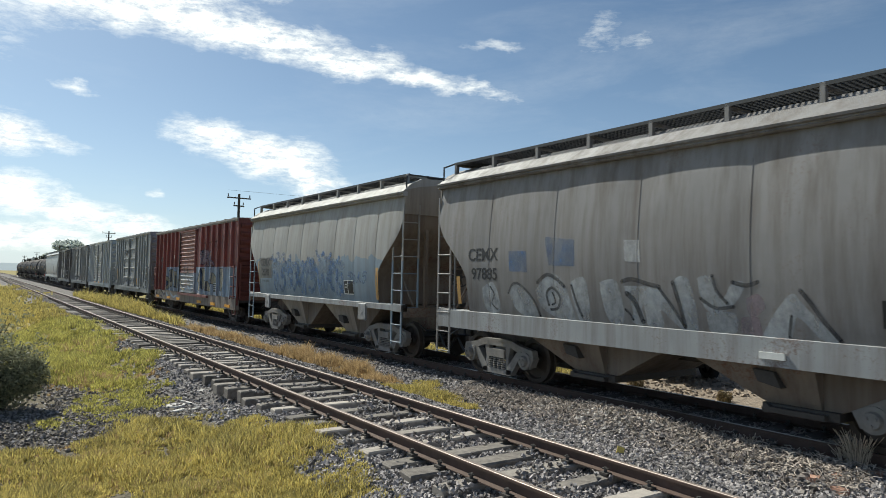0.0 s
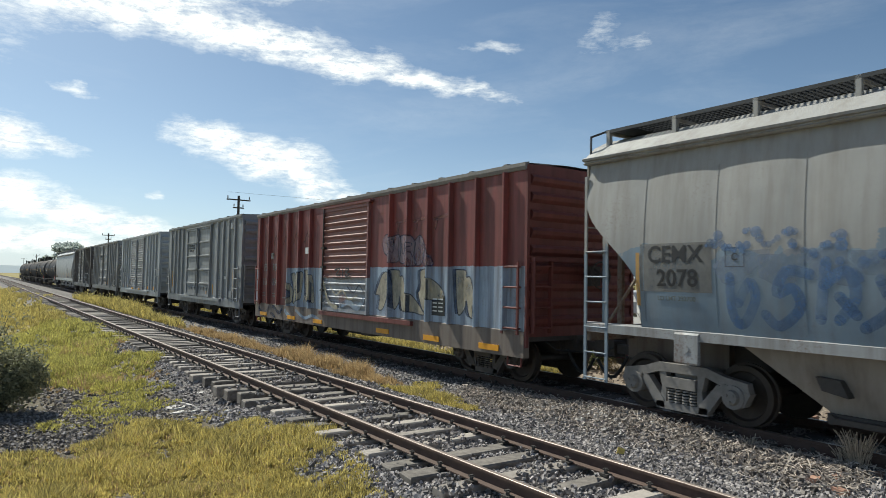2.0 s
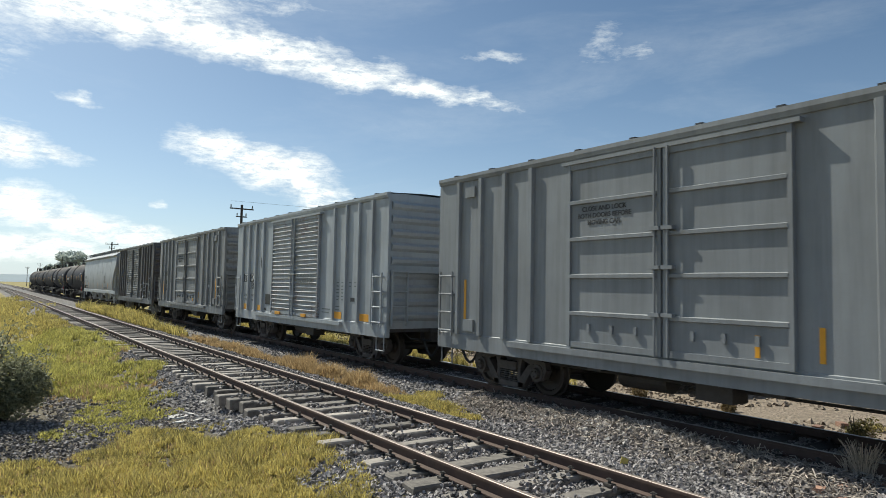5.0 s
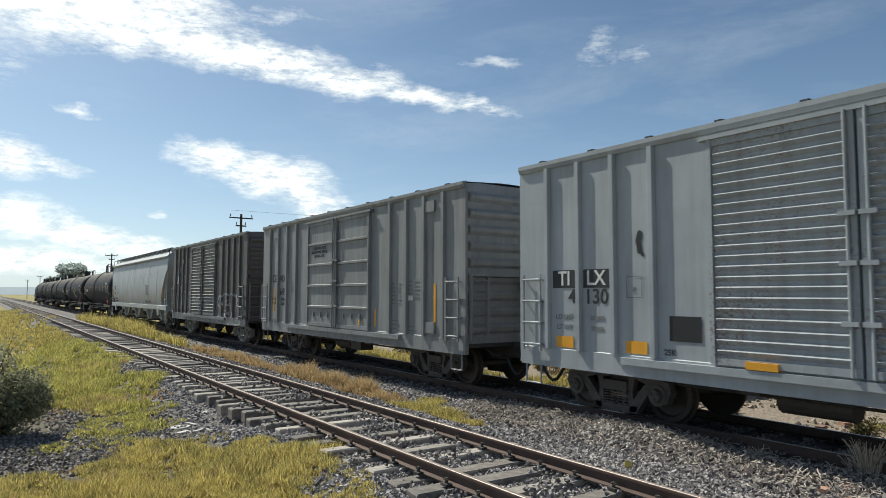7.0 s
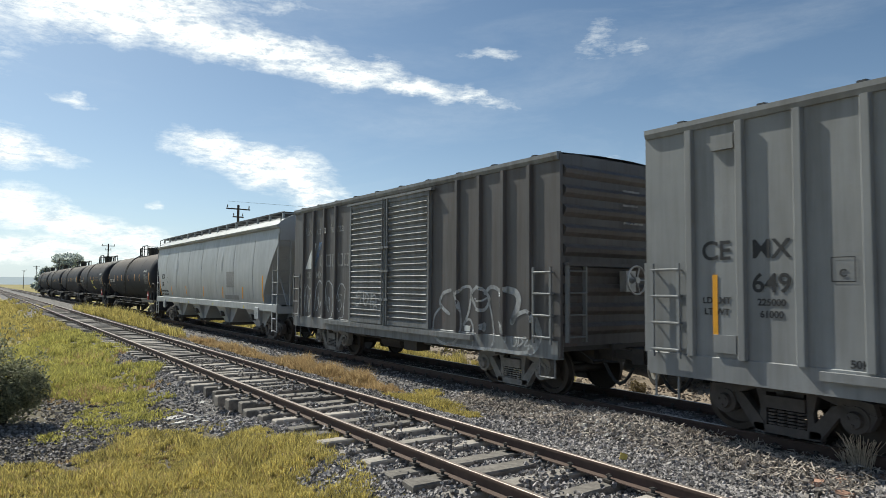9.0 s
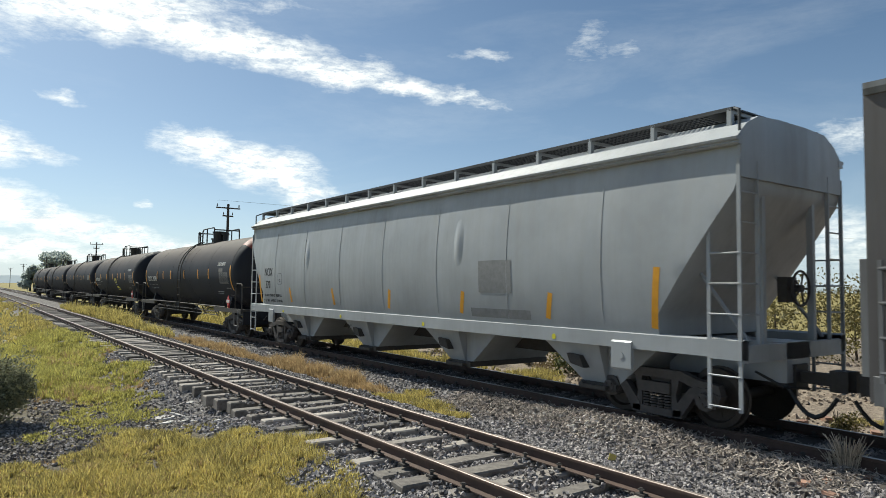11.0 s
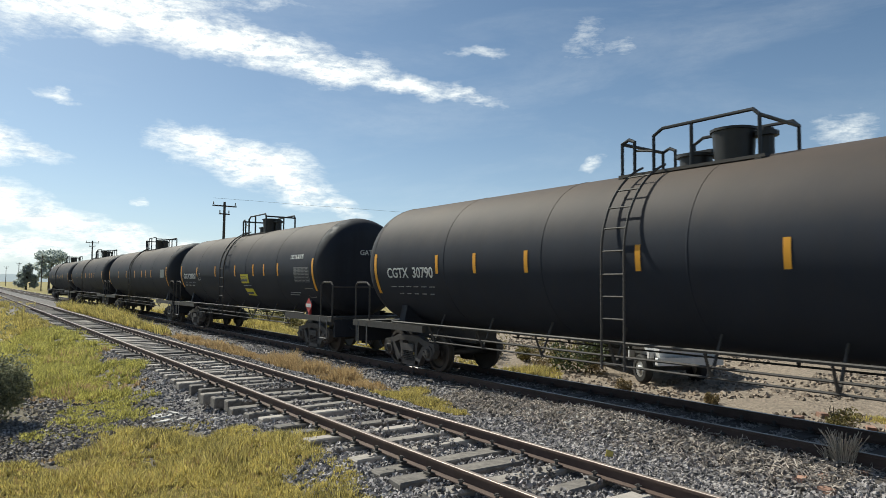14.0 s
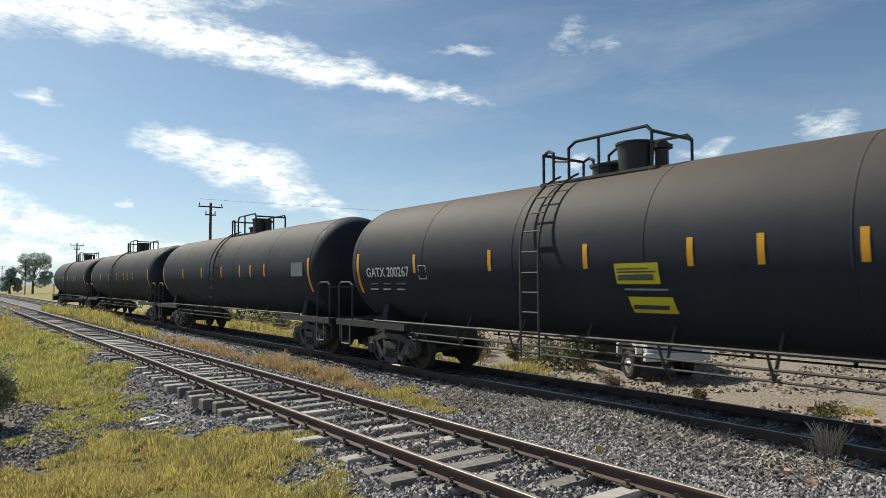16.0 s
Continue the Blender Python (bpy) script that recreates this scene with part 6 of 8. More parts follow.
def red_boxcar():
    u0, u1 = 27.0, 42.0
    h = (u1 - u0) / 2
    side = -HALF - 0.006
    flat = lambda y, z: side - 0.003
    ribs = [7.0, 6.1, 5.17, 4.27, 3.38, 2.5, -2.45, -3.3, -4.2, -5.07, -6.03, -6.94]
    red = boxcar(u0, u1, "rusty red boxcar with a spray-painted lower half", "red_box", "red_door", (-1.35, 1.55), ribs, eave=4.38, end_mat="red_plain", trim="red_plain", roof_mat="truck", tabs=False, sill_mat="red_sill", rib_w=0.06, sill_low=0.62, rib_d=0.115)
    posts = over_posts(ribs, side, 0.06, 0.112)
    for words, y, z in (("FS", 6.55, 2.42), ("RR", 5.63, 2.42), ("106", 6.55, 1.9), ("084", 5.63, 1.9)):
        lettering("reporting_mark", words, 0.36, "letter_pale", red, (side, y, z))
    b = Build()
    bars(b, side, 6.8, 1.48, 0.3, 2, 0.035, 0.09, 1, 0, RND)
    bars(b, side, 5.85, 1.48, 0.3, 2, 0.035, 0.09, 1, 0, RND)
    bars(b, side, 4.9, 1.36, 0.28, 1, 0.04)
    part("stencil_print", b, "letter_pale", red)
    mural(red, 0.0, "arm stem wedge block tail hoop post", posts)
    mural(red, -2.75, "stem", posts)
    mural(red, 5.45, "arm stem", posts)
    for k, pts in enumerate(BUBBLES.values()):
        patch(red, pts, "spray_mauve", lambda y, z, k=k: posts(y, z) - 0.0004 * k, "pale mauve bubble letter", rim=0.035, rim_mat="spray_navy")
    for pts in ([(-2.15, 3.02), (-2.35, 3.0), (-2.3, 2.85)], [(-2.95, 2.98), (-2.98, 2.75), (-3.06, 2.75), (-3.08, 2.98)], [(-3.3, 3.0), (-3.42, 2.95), (-3.32, 2.85), (-3.45, 2.65)], [(-3.7, 2.85), (-3.82, 2.75), (-3.72, 2.62)], [(-3.76, 3.1), (-3.78, 2.98)]):
        stroke(red, pts, 0.03, "spray_navy", lambda y, z: posts(y, z) - 0.006, "dark line inside a bubble letter")
    patch(red, [(7.44, 2.38), (7.06, 2.40), (7.06, 1.16), (7.44, 1.16)], "spray_sky", posts, "pale blue sprayed patch", round_=False)
    low_side = lambda y, z: side - 0.02
    for wide, mat, pts in ((0.14, "spray_navy", [(7.05, 0.95), (6.89, 0.8), (6.59, 0.73), (6.25, 0.86), (6.1, 1.0)]), (0.035, "spray_cream", [(7.08, 0.88), (6.89, 0.72), (6.59, 0.66), (6.25, 0.79), (6.08, 0.96)]),
                           (0.12, "spray_navy", [(5.71, 1.04), (5.5, 1.02), (5.3, 0.9), (5.03, 0.86), (4.86, 0.96)]), (0.035, "spray_cream", [(5.71, 1.11), (5.5, 1.1), (5.3, 0.95), (5.03, 0.8), (4.86, 0.88)]),
                           (0.1, "spray_navy", [(5.91, 0.8), (5.67, 0.76), (5.48, 0.7)]), (0.16, "spray_sky", [(4.52, 0.95), (4.32, 0.84), (4.0, 0.74)]), (0.1, "spray_sky", [(3.6, 1.0), (2.9, 0.8), (2.3, 0.9), (1.7, 0.78)])):
        stroke(red, pts, wide, mat, low_side, "sprayed arc on the sill")
    b = Build()
    for y in (3.0, 1.75):
        for k in range(3):
            ribbon(b, curvy([(y - 0.3 * k, 1.3), (y - 0.1 - 0.3 * k, 1.5), (y - 0.22 - 0.3 * k, 1.32)]), 0.03, x=side - 0.03)
    part("sprayed_letter", b, "spray_cream", red, "thin pale scrawl")
    leaf = lambda y, z: side - 0.098
    for wide, mat, pts in ((0.12, "spray_cream", [(1.35, 1.95), (1.1, 1.5), (0.8, 1.3), (0.45, 1.25)]), (0.06, "spray_cream", [(0.9, 1.85), (0.5, 1.6), (0.1, 1.75), (-0.3, 1.5), (-0.8, 1.62)]),
                           (0.16, "spray_sky", [(0.2, 1.3), (-0.3, 1.42), (-0.8, 1.28), (-1.15, 1.5)]), (0.05, "spray_navy", [(1.2, 1.75), (0.9, 1.45), (0.55, 1.35)]), (0.05, "spray_navy", [(-0.2, 1.85), (-0.6, 1.7), (-0.9, 1.9), (-1.15, 1.75)])):
        stroke(red, pts, wide, mat, leaf, "sprayed arc on the door")
    patch(red, [(0.3, 1.62), (-0.12, 1.62), (-0.12, 1.36), (0.3, 1.36)], "faded_red", leaf, "red bare patch on the door", round_=False)
    for pts in ([(0.62, 2.32), (0.3, 2.36), (0.5, 2.2), (0.25, 2.16)], [(0.12, 2.34), (0.08, 2.14)], [(-0.1, 2.36), (-0.1, 2.14), (-0.32, 2.2), (-0.12, 2.26), (-0.3, 2.34), (-0.1, 2.36)], [(0.72, 2.1), (0.2, 2.07), (-0.4, 2.12)]):
        stroke(red, pts, 0.04, "letter_black", lambda y, z: side - 0.102, "black tag on the door")
    p = Build().box(side - 0.008, side, -4.85, -4.33, 1.28, 1.74)
    panel = part("data_panel", p, "black", red)
    w_ = Build()
    bars(w_, side - 0.01, -4.38, 1.64, 0.17, 4, 0.03, 0.09, 2, 0.23)
    part("data_panel_print", w_, "letter_white", panel)
    for y in (-6.45, -4.35, -2.1, 1.9, 4.0, 6.6):
        part("reflective_strip", Build().box(side - 0.03, side - 0.012, y - 0.32, y + 0.32, 0.69, 0.81), "yellow", red, "yellow reflective strip")
    part("white_card", Build().box(side - 0.02, side, 2.7, 2.98, 2.85, 3.05), "letter_white", red)
    part("white_card", Build().box(side - 0.02, side, 5.75, 6.0, 2.72, 2.95), "letter_pale", red)
    for y in (-2.9, -3.75, -4.6):
        wv = Build()
        ribbon(wv, [(y + 0.3, 3.5), (y - 0.3, 3.56)], 0.08, x=side - 0.002)
        ribbon(wv, [(y + 0.1, 3.5), (y + 0.2, 3.25)], 0.07, x=side - 0.002)
        part("faded_letter", wv, "faded_red", red)
    for y in (5.6, 4.7, 3.8, 2.9):
        wv = Build()
        ribbon(wv, [(y + 0.2, 3.2), (y, 3.55), (y - 0.2, 3.3)], 0.08, x=side - 0.002)
        part("faded_letter", wv, "faded_red", red)


def plug_boxcars():
    side = -HALF - 0.006
    for mid, mat, lab in ((50.0, "grey_box", "grey plug-door boxcar with double panelled doors"), (79.0, "grey_warm", "warm grey plug-door boxcar with orange strips")):
        k_ = 1.026 if mid > 60 else 1.0
        car = boxcar(mid - BOX_HALF * k_, mid + BOX_HALF * k_, lab, mat, mat, (BOX_DOOR[0] * k_, BOX_DOOR[1] * k_), [y * k_ for y in BOX_POSTS], door_kind="plug", trim=mat, rib_w=0.11)
        for y, z, w, rows, cols in ((-3.2, 2.35, 0.16, 6, 2), (-4.0, 2.4, 0.2, 5, 2), (-3.15, 1.42, 0.5, 3, 1), (-4.0, 1.3, 0.4, 2, 1)):
            b = Build()
            bars(b, side, y, z, w, rows, 0.03, 0.1, cols, 0.3, RND)
            tagged(part("stencil_print", b, "letter_grey", car), kind="stuff")
        for words, z in (("CLOSE AND LOCK", 3.52), ("BOTH DOORS BEFORE", 3.40), ("MOVING CAR", 3.28)):
            lettering("stencil", words, 0.115, "letter_black", car, (side - 0.052, 1.2, z))
        for y, z0, z1, w in ((-5.15, 1.4, 2.35, 0.085), (-2.32, 1.25, 1.7, 0.075), (5.14, 1.4, 2.3, 0.08), (-1.5, 1.25, 1.55, 0.07)):
            x = side - 0.05 if abs(y) < 2 else side
            part("reflective_strip", Build().box(x - 0.004, x, y - w / 2, y + w / 2, z0, z1), "yellow", car, "orange reflective strip")
        part("white_card", Build().box(side - 0.006, side, -4.2, -3.95, 1.95, 2.07), "letter_white", car)
        if mid > 60:
            for words, size, y, z in (("CE", 0.38, 5.12, 2.63), ("MX", 0.36, 4.32, 2.63), ("649", 0.36, 4.32, 2.17), ("LD LMT", 0.13, 5.12, 1.93), ("LT WT", 0.13, 5.12, 1.77), ("225000", 0.13, 4.32, 1.92), ("61000", 0.13, 4.32, 1.76), ("50K", 0.14, 3.25, 1.2), ("C", 0.13, 3.42, 2.3)):
                lettering("reporting_mark" if size > 0.3 else "stencil", words, size, "letter_black", car, (side, y, z))
            q = Build()
            ribbon(q, [(3.55, 2.2), (3.28, 2.2), (3.28, 2.5), (3.55, 2.5), (3.55, 2.2)], 0.015, x=side - 0.002)
            part("plate_frame", q, "letter_black", car)


def pale_boxcar():
    side = -HALF - 0.006
    car = boxcar(64.7 - BOX_HALF, 64.7 + BOX_HALF, "pale blue-grey boxcar with double louvred doors", "white_box", "white_door", BOX_DOOR, BOX_POSTS, trim="white_box", tabs=False)
    for words, y in (("TI", 4.97), ("LX", 4.22)):
        pan = part("black_panel", Build().box(side - 0.003, side, y - 0.29, y + 0.29, 2.22, 2.54), "letter_black", car)
        lettering("reporting_mark", words, 0.36, "letter_white", pan, (side - 0.006, y, 2.38))
    for words, size, mat, y, z in (("4", 0.36, "letter_black", 4.78, 2.06), ("130", 0.36, "letter_black", 4.22, 2.06), ("LD LMT", 0.13, "letter_grey", 4.97, 1.7), ("LT WT", 0.13, "letter_grey", 4.97, 1.52), ("226800", 0.11, "letter_pale2", 4.2, 1.7), ("59200", 0.11, "letter_pale2", 4.2, 1.52), ("25K", 0.13, "letter_black", 2.75, 1.22), ("C", 0.12, "letter_grey", 3.41, 2.18)):
        lettering("reporting_mark" if size > 0.3 else "stencil", words, size, mat, car, (side, y, z))
    for words, z in (("SECURE BOTH HASPS", 2.42), ("BEFORE MOVING CAR", 2.25)):
        lettering("stencil", words, 0.13, "letter_grey", car, (side - 0.1, -1.0, z))
    q = Build()
    ribbon(q, [(3.56, 2.06), (3.26, 2.06), (3.26, 2.4), (3.56, 2.4), (3.56, 2.06)], 0.015, x=side - 0.002)
    part("plate_frame", q, "letter_grey", car)
    part("black_panel", Build().box(side - 0.004, side, 2.2, 2.75, 1.4, 1.78), "black", car)
    b = Build()
    blob(b, rounded(3.3, 2.95, 0.13, 0.32, RND, wob=0.2), x=side - 0.002)
    ribbon(b, [(3.3, 2.85), (3.22, 2.72)], 0.05, x=side - 0.002)
    part("black_smudge", b, "black", car)
    for y, z, w, rows, cols in ((-3.2, 2.2, 0.18, 6, 2), (-4.0, 2.2, 0.16, 2, 2), (-2.2, 1.4, 0.6, 2, 1), (-3.15, 1.5, 0.3, 2, 1)):
        b = Build()
        bars(b, side, y, z, w, rows, 0.03, 0.1, cols, 0.32, RND)
        tagged(part("stencil_print", b, "letter_grey", car), kind="stuff")
    part("data_panel", Build().box(side - 0.004, side, -4.36, -4.12, 1.68, 1.79), "letter_black", car)
    for y, w in ((-4.97, 0.55), (-3.3, 0.5), (-1.0, 0.35), (1.25, 0.45), (3.38, 0.42), (4.97, 0.42)):
        on_door = abs(y) < 2.1
        part("reflective_strip", Build().box(side - 0.116 if on_door else side - 0.004, side, y - w / 2, y + w / 2, 1.1 if on_door else 1.16, 1.2 if on_door else 1.36), "yellow", car, "orange reflective strip")


WHITE_TAG = [(0.08, [(-2.77, 2.02), (-2.5, 1.95), (-2.36, 1.75), (-2.5, 1.61), (-2.72, 1.5)]),
             (0.06, [(-2.44, 1.66), (-2.17, 1.45), (-2.1, 1.15), (-2.23, 0.92), (-2.68, 0.82), (-3.05, 0.96), (-3.17, 1.32), (-3.08, 1.77), (-2.97, 1.96)]),
             (0.06, [(-3.0, 1.91), (-3.24, 2.08), (-3.52, 2.06), (-3.46, 1.6), (-3.26, 1.28)]), (0.05, [(-3.26, 1.28), (-3.46, 1.41), (-3.6, 1.25), (-3.61, 0.85)]),
             (0.07, [(-3.52, 1.95), (-3.74, 2.1), (-3.97, 2.02), (-4.15, 1.85), (-3.99, 1.63), (-3.73, 1.66), (-3.54, 1.88)]), (0.04, [(-3.66, 1.85), (-3.85, 1.8), (-4.05, 1.87)]), (0.09, [(-3.92, 1.3), (-4.0, 1.32), (-3.98, 1.22), (-3.92, 1.24)]),
             (0.08, [(-4.0, 1.97), (-4.2, 2.1), (-4.4, 2.06), (-4.49, 1.94), (-4.58, 1.32), (-4.66, 1.04)]), (0.05, [(-4.1, 1.89), (-4.24, 1.47), (-4.3, 1.05), (-4.23, 0.9)]), (0.04, [(-4.44, 1.4), (-4.64, 1.15)]),
             (0.14, [(-4.71, 2.05), (-4.95, 2.0), (-5.05, 1.87), (-5.0, 1.67), (-4.85, 1.42)]), (0.08, [(-4.85, 1.46), (-5.07, 1.59), (-5.36, 1.64), (-5.55, 1.44)]),
             (0.17, [(-5.5, 1.5), (-5.6, 1.3), (-5.62, 1.15), (-5.52, 0.98), (-5.4, 0.9)]), (0.07, [(-5.4, 0.88), (-5.1, 0.83), (-4.88, 0.83), (-4.38, 0.83), (-3.72, 0.82), (-3.16, 0.82), (-2.68, 0.83)]),
             (0.035, [(-4.84, 1.13), (-4.88, 0.95), (-4.99, 1.0), (-5.0, 1.12)]), (0.035, [(-5.04, 0.96), (-5.08, 1.12), (-5.19, 1.06), (-5.08, 0.97)]), (0.035, [(-5.21, 1.14), (-5.33, 1.12), (-5.23, 0.98), (-5.39, 1.0)])]


def dark_boxcar():
    side = -HALF - 0.006
    flat = lambda y, z: side - 0.002
    car = boxcar(93.4 - BOX_HALF, 93.4 + BOX_HALF, "dark grey boxcar with louvred doors and white spray", "dark_box", "dark_door", BOX_DOOR, BOX_POSTS, trim="dark_door", tabs=False, truck_mat="truck", sill_mat="dark_door")
    for words, y in (("Uni", 5.0), ("es", 4.25), ("la", 3.75), ("fuerza", 3.0)):
        lettering("slogan", words, 0.36, "letter_pale", car, (side - (0.06 if words == "la" else 0), y, 3.8))
    b = Build()
    b.add([(side - 0.002, y, z) for y, z in ((5.25, 2.62), (4.75, 2.62), (4.45, 3.42), (4.62, 3.42), (4.95, 3.05))], [(0, 1, 2, 3, 4)])
    part("painted_emblem", b, "letter_white", car, "white slanted emblem")
    b = Build().add([(side - 0.004, y, z) for y, z in ((4.62, 2.7), (4.45, 2.7), (3.98, 3.45), (4.2, 3.45))], [(0, 1, 2, 3)])
    part("painted_emblem", b, "spray_blue", car, "blue slanted bar")
    for k in range(5):
        y = 4.1 - 0.4 * k
        d = Build()
        ribbon(d, [(y - 0.02, 2.7), (y - 0.02, 3.02), (y - 0.3, 3.02), (y - 0.3, 2.7), (y - 0.02, 2.7)], 0.07, x=side - 0.005)
        part("painted_emblem", d, "letter_pale", car, "pale outlined block")
    for words, y in (("CE", 4.98), ("MX", 4.22)):
        lettering("reporting_mark", words, 0.3, "letter_pale", car, (side, y, 2.42))
    posts = over_posts(BOX_POSTS, side)
    for wide, pts in WHITE_TAG:
        stroke(car, pts, wide, "spray_white", posts, "white sprayed outline")
    hollow(car, [(5.55, 1.6, 0.5, 1.0, "e"), (4.95, 1.55, 0.6, 1.15, "b"), (4.2, 1.6, 0.65, 1.15, "f"), (3.5, 1.6, 0.6, 1.1, "c"), (2.75, 1.6, 0.6, 1.0, "d")], "spray_white", flat, 0.045, "white sprayed bubble letter")
    door = lambda y, z: side - 0.1
    spray(car, "dce", 1.6, 1.55, 0.35, 0.4, 0.4, 0.05, None, "spray_white", door, lean=0.2, rim=0.0, edge_label="white tag on the door")
    part("white_card", Build().box(side - 0.006, side, -3.5, -3.3, 1.15, 1.27), "letter_white", car)
    b = Build()
    for i, (w, z) in enumerate(((0.5, 3.98), (0.45, 3.7), (0.6, 3.35))):
        b.box(0.1, 0.1 + w, -6.22, -6.215, z, z + 0.04)
    part("end_print", b, "letter_pale", car)
    lettering("reporting_mark", "CEMX", 0.2, "letter_pale", car, (0.95, -6.135, 4.28), face="end")


def long_hopper():
    u0, u1 = 101.15, 120.3
    car, hw = hopper(u0, u1, "clean pale grey covered hopper with long sloped ends", "hopper_new", ((6.8, 5.35, 1.2), (2.7, 1.25, 1.2), (-1.4, -2.85, 1.2), (-5.4, -6.85, 1.2)), curved=False, bottom_in=1.3, sill_depth=0.22, end_mat="hopper_new", truck_mat="truck_dark", pillow=0.006, panels=8, truck_in=1.75)
    h = (u1 - u0) / 2
    skin = lambda y, z: -hw(y, z) - 0.003
    for words, size, mat, y, z in (("NCIX", 0.38, "letter_black", 7.72, 2.53), ("370", 0.36, "letter_black", 7.78, 2.10), ("LD LMT 198900 LB  90200 KG", 0.12, "letter_black", 7.38, 1.74), ("LT WT    64100 LB  29100 KG", 0.12, "letter_black", 7.33, 1.56), ("C", 0.14, "letter_black", 6.72, 2.24), ("BC", 0.16, "letter_black", 2.2, 0.95)):
        lettering("reporting_mark" if size > 0.3 else "stencil", words, size, mat, car, (skin(0, z) - 0.003 if words != "BC" else -1.32, y, z), wide=0.76 if size > 0.3 else 1.0, skin=skin if words != "BC" else None)
    q = Build()
    ribbon(q, [(6.88, 2.13), (6.56, 2.13), (6.56, 2.48), (6.88, 2.48), (6.88, 2.13)], 0.018, shape=skin)
    part("plate_frame", q, "letter_black", car)
    for y, z0, z1 in ((8.5, 1.5, 2.45), (5.85, 1.55, 2.02), (2.8, 1.55, 2.02), (-0.3, 1.55, 2.02), (-3.3, 1.55, 2.02), (-5.9, 1.55, 2.02), (-8.2, 1.5, 2.45)):
        b = Build()
        tilt = 0.10 if y > 0 else -0.1
        ribbon(b, [(y + tilt * (k - 2) / 4, z0 + (z1 - z0) * k / 4) for k in range(5)], 0.12, shape=skin)
        part("reflective_strip", b, "yellow", car, "yellow reflective strip")
    for y in (6.5, 2.35, -1.8, -6.0):
        part("yellow_dot", Build().cyl((-1.54, y, 1.24), (-1.546, y, 1.24), 0.05, 14), "placard", car)
    for pts in ([(-3.9, 2.0), (-4.9, 2.0), (-4.9, 2.65), (-3.9, 2.65)], [(-3.6, 1.5), (-5.4, 1.5), (-5.4, 1.68), (-3.6, 1.68)]):
        patch(car, pts, "letter_pale2", lambda y, z: skin(y, z) - 0.003, "flat grey repaint patch", round_=False, name="grey_patch")
    # dents pressed into the side sheet
    for y in (4.55, -3.2):
        b = Build()
        v = []
        for i in range(13):
            z = 2.35 + 1.4 * i / 12
            for j in range(7):
                k = math.sin(math.pi * i / 12) * math.sin(math.pi * j / 6)
                v.append((skin(y, z) + 0.012 - 0.05 * k * k, y - 0.22 + 0.44 * j / 6 * (1 if j < 4 else 1.0), z))
        b.add(v, [(i * 7 + j, i * 7 + j + 1, (i + 1) * 7 + j + 1, (i + 1) * 7 + j) for i in range(12) for j in range(6)])
        part("bulge", b, "hopper_new", car, "bulged dent in the side sheet", smooth=True)


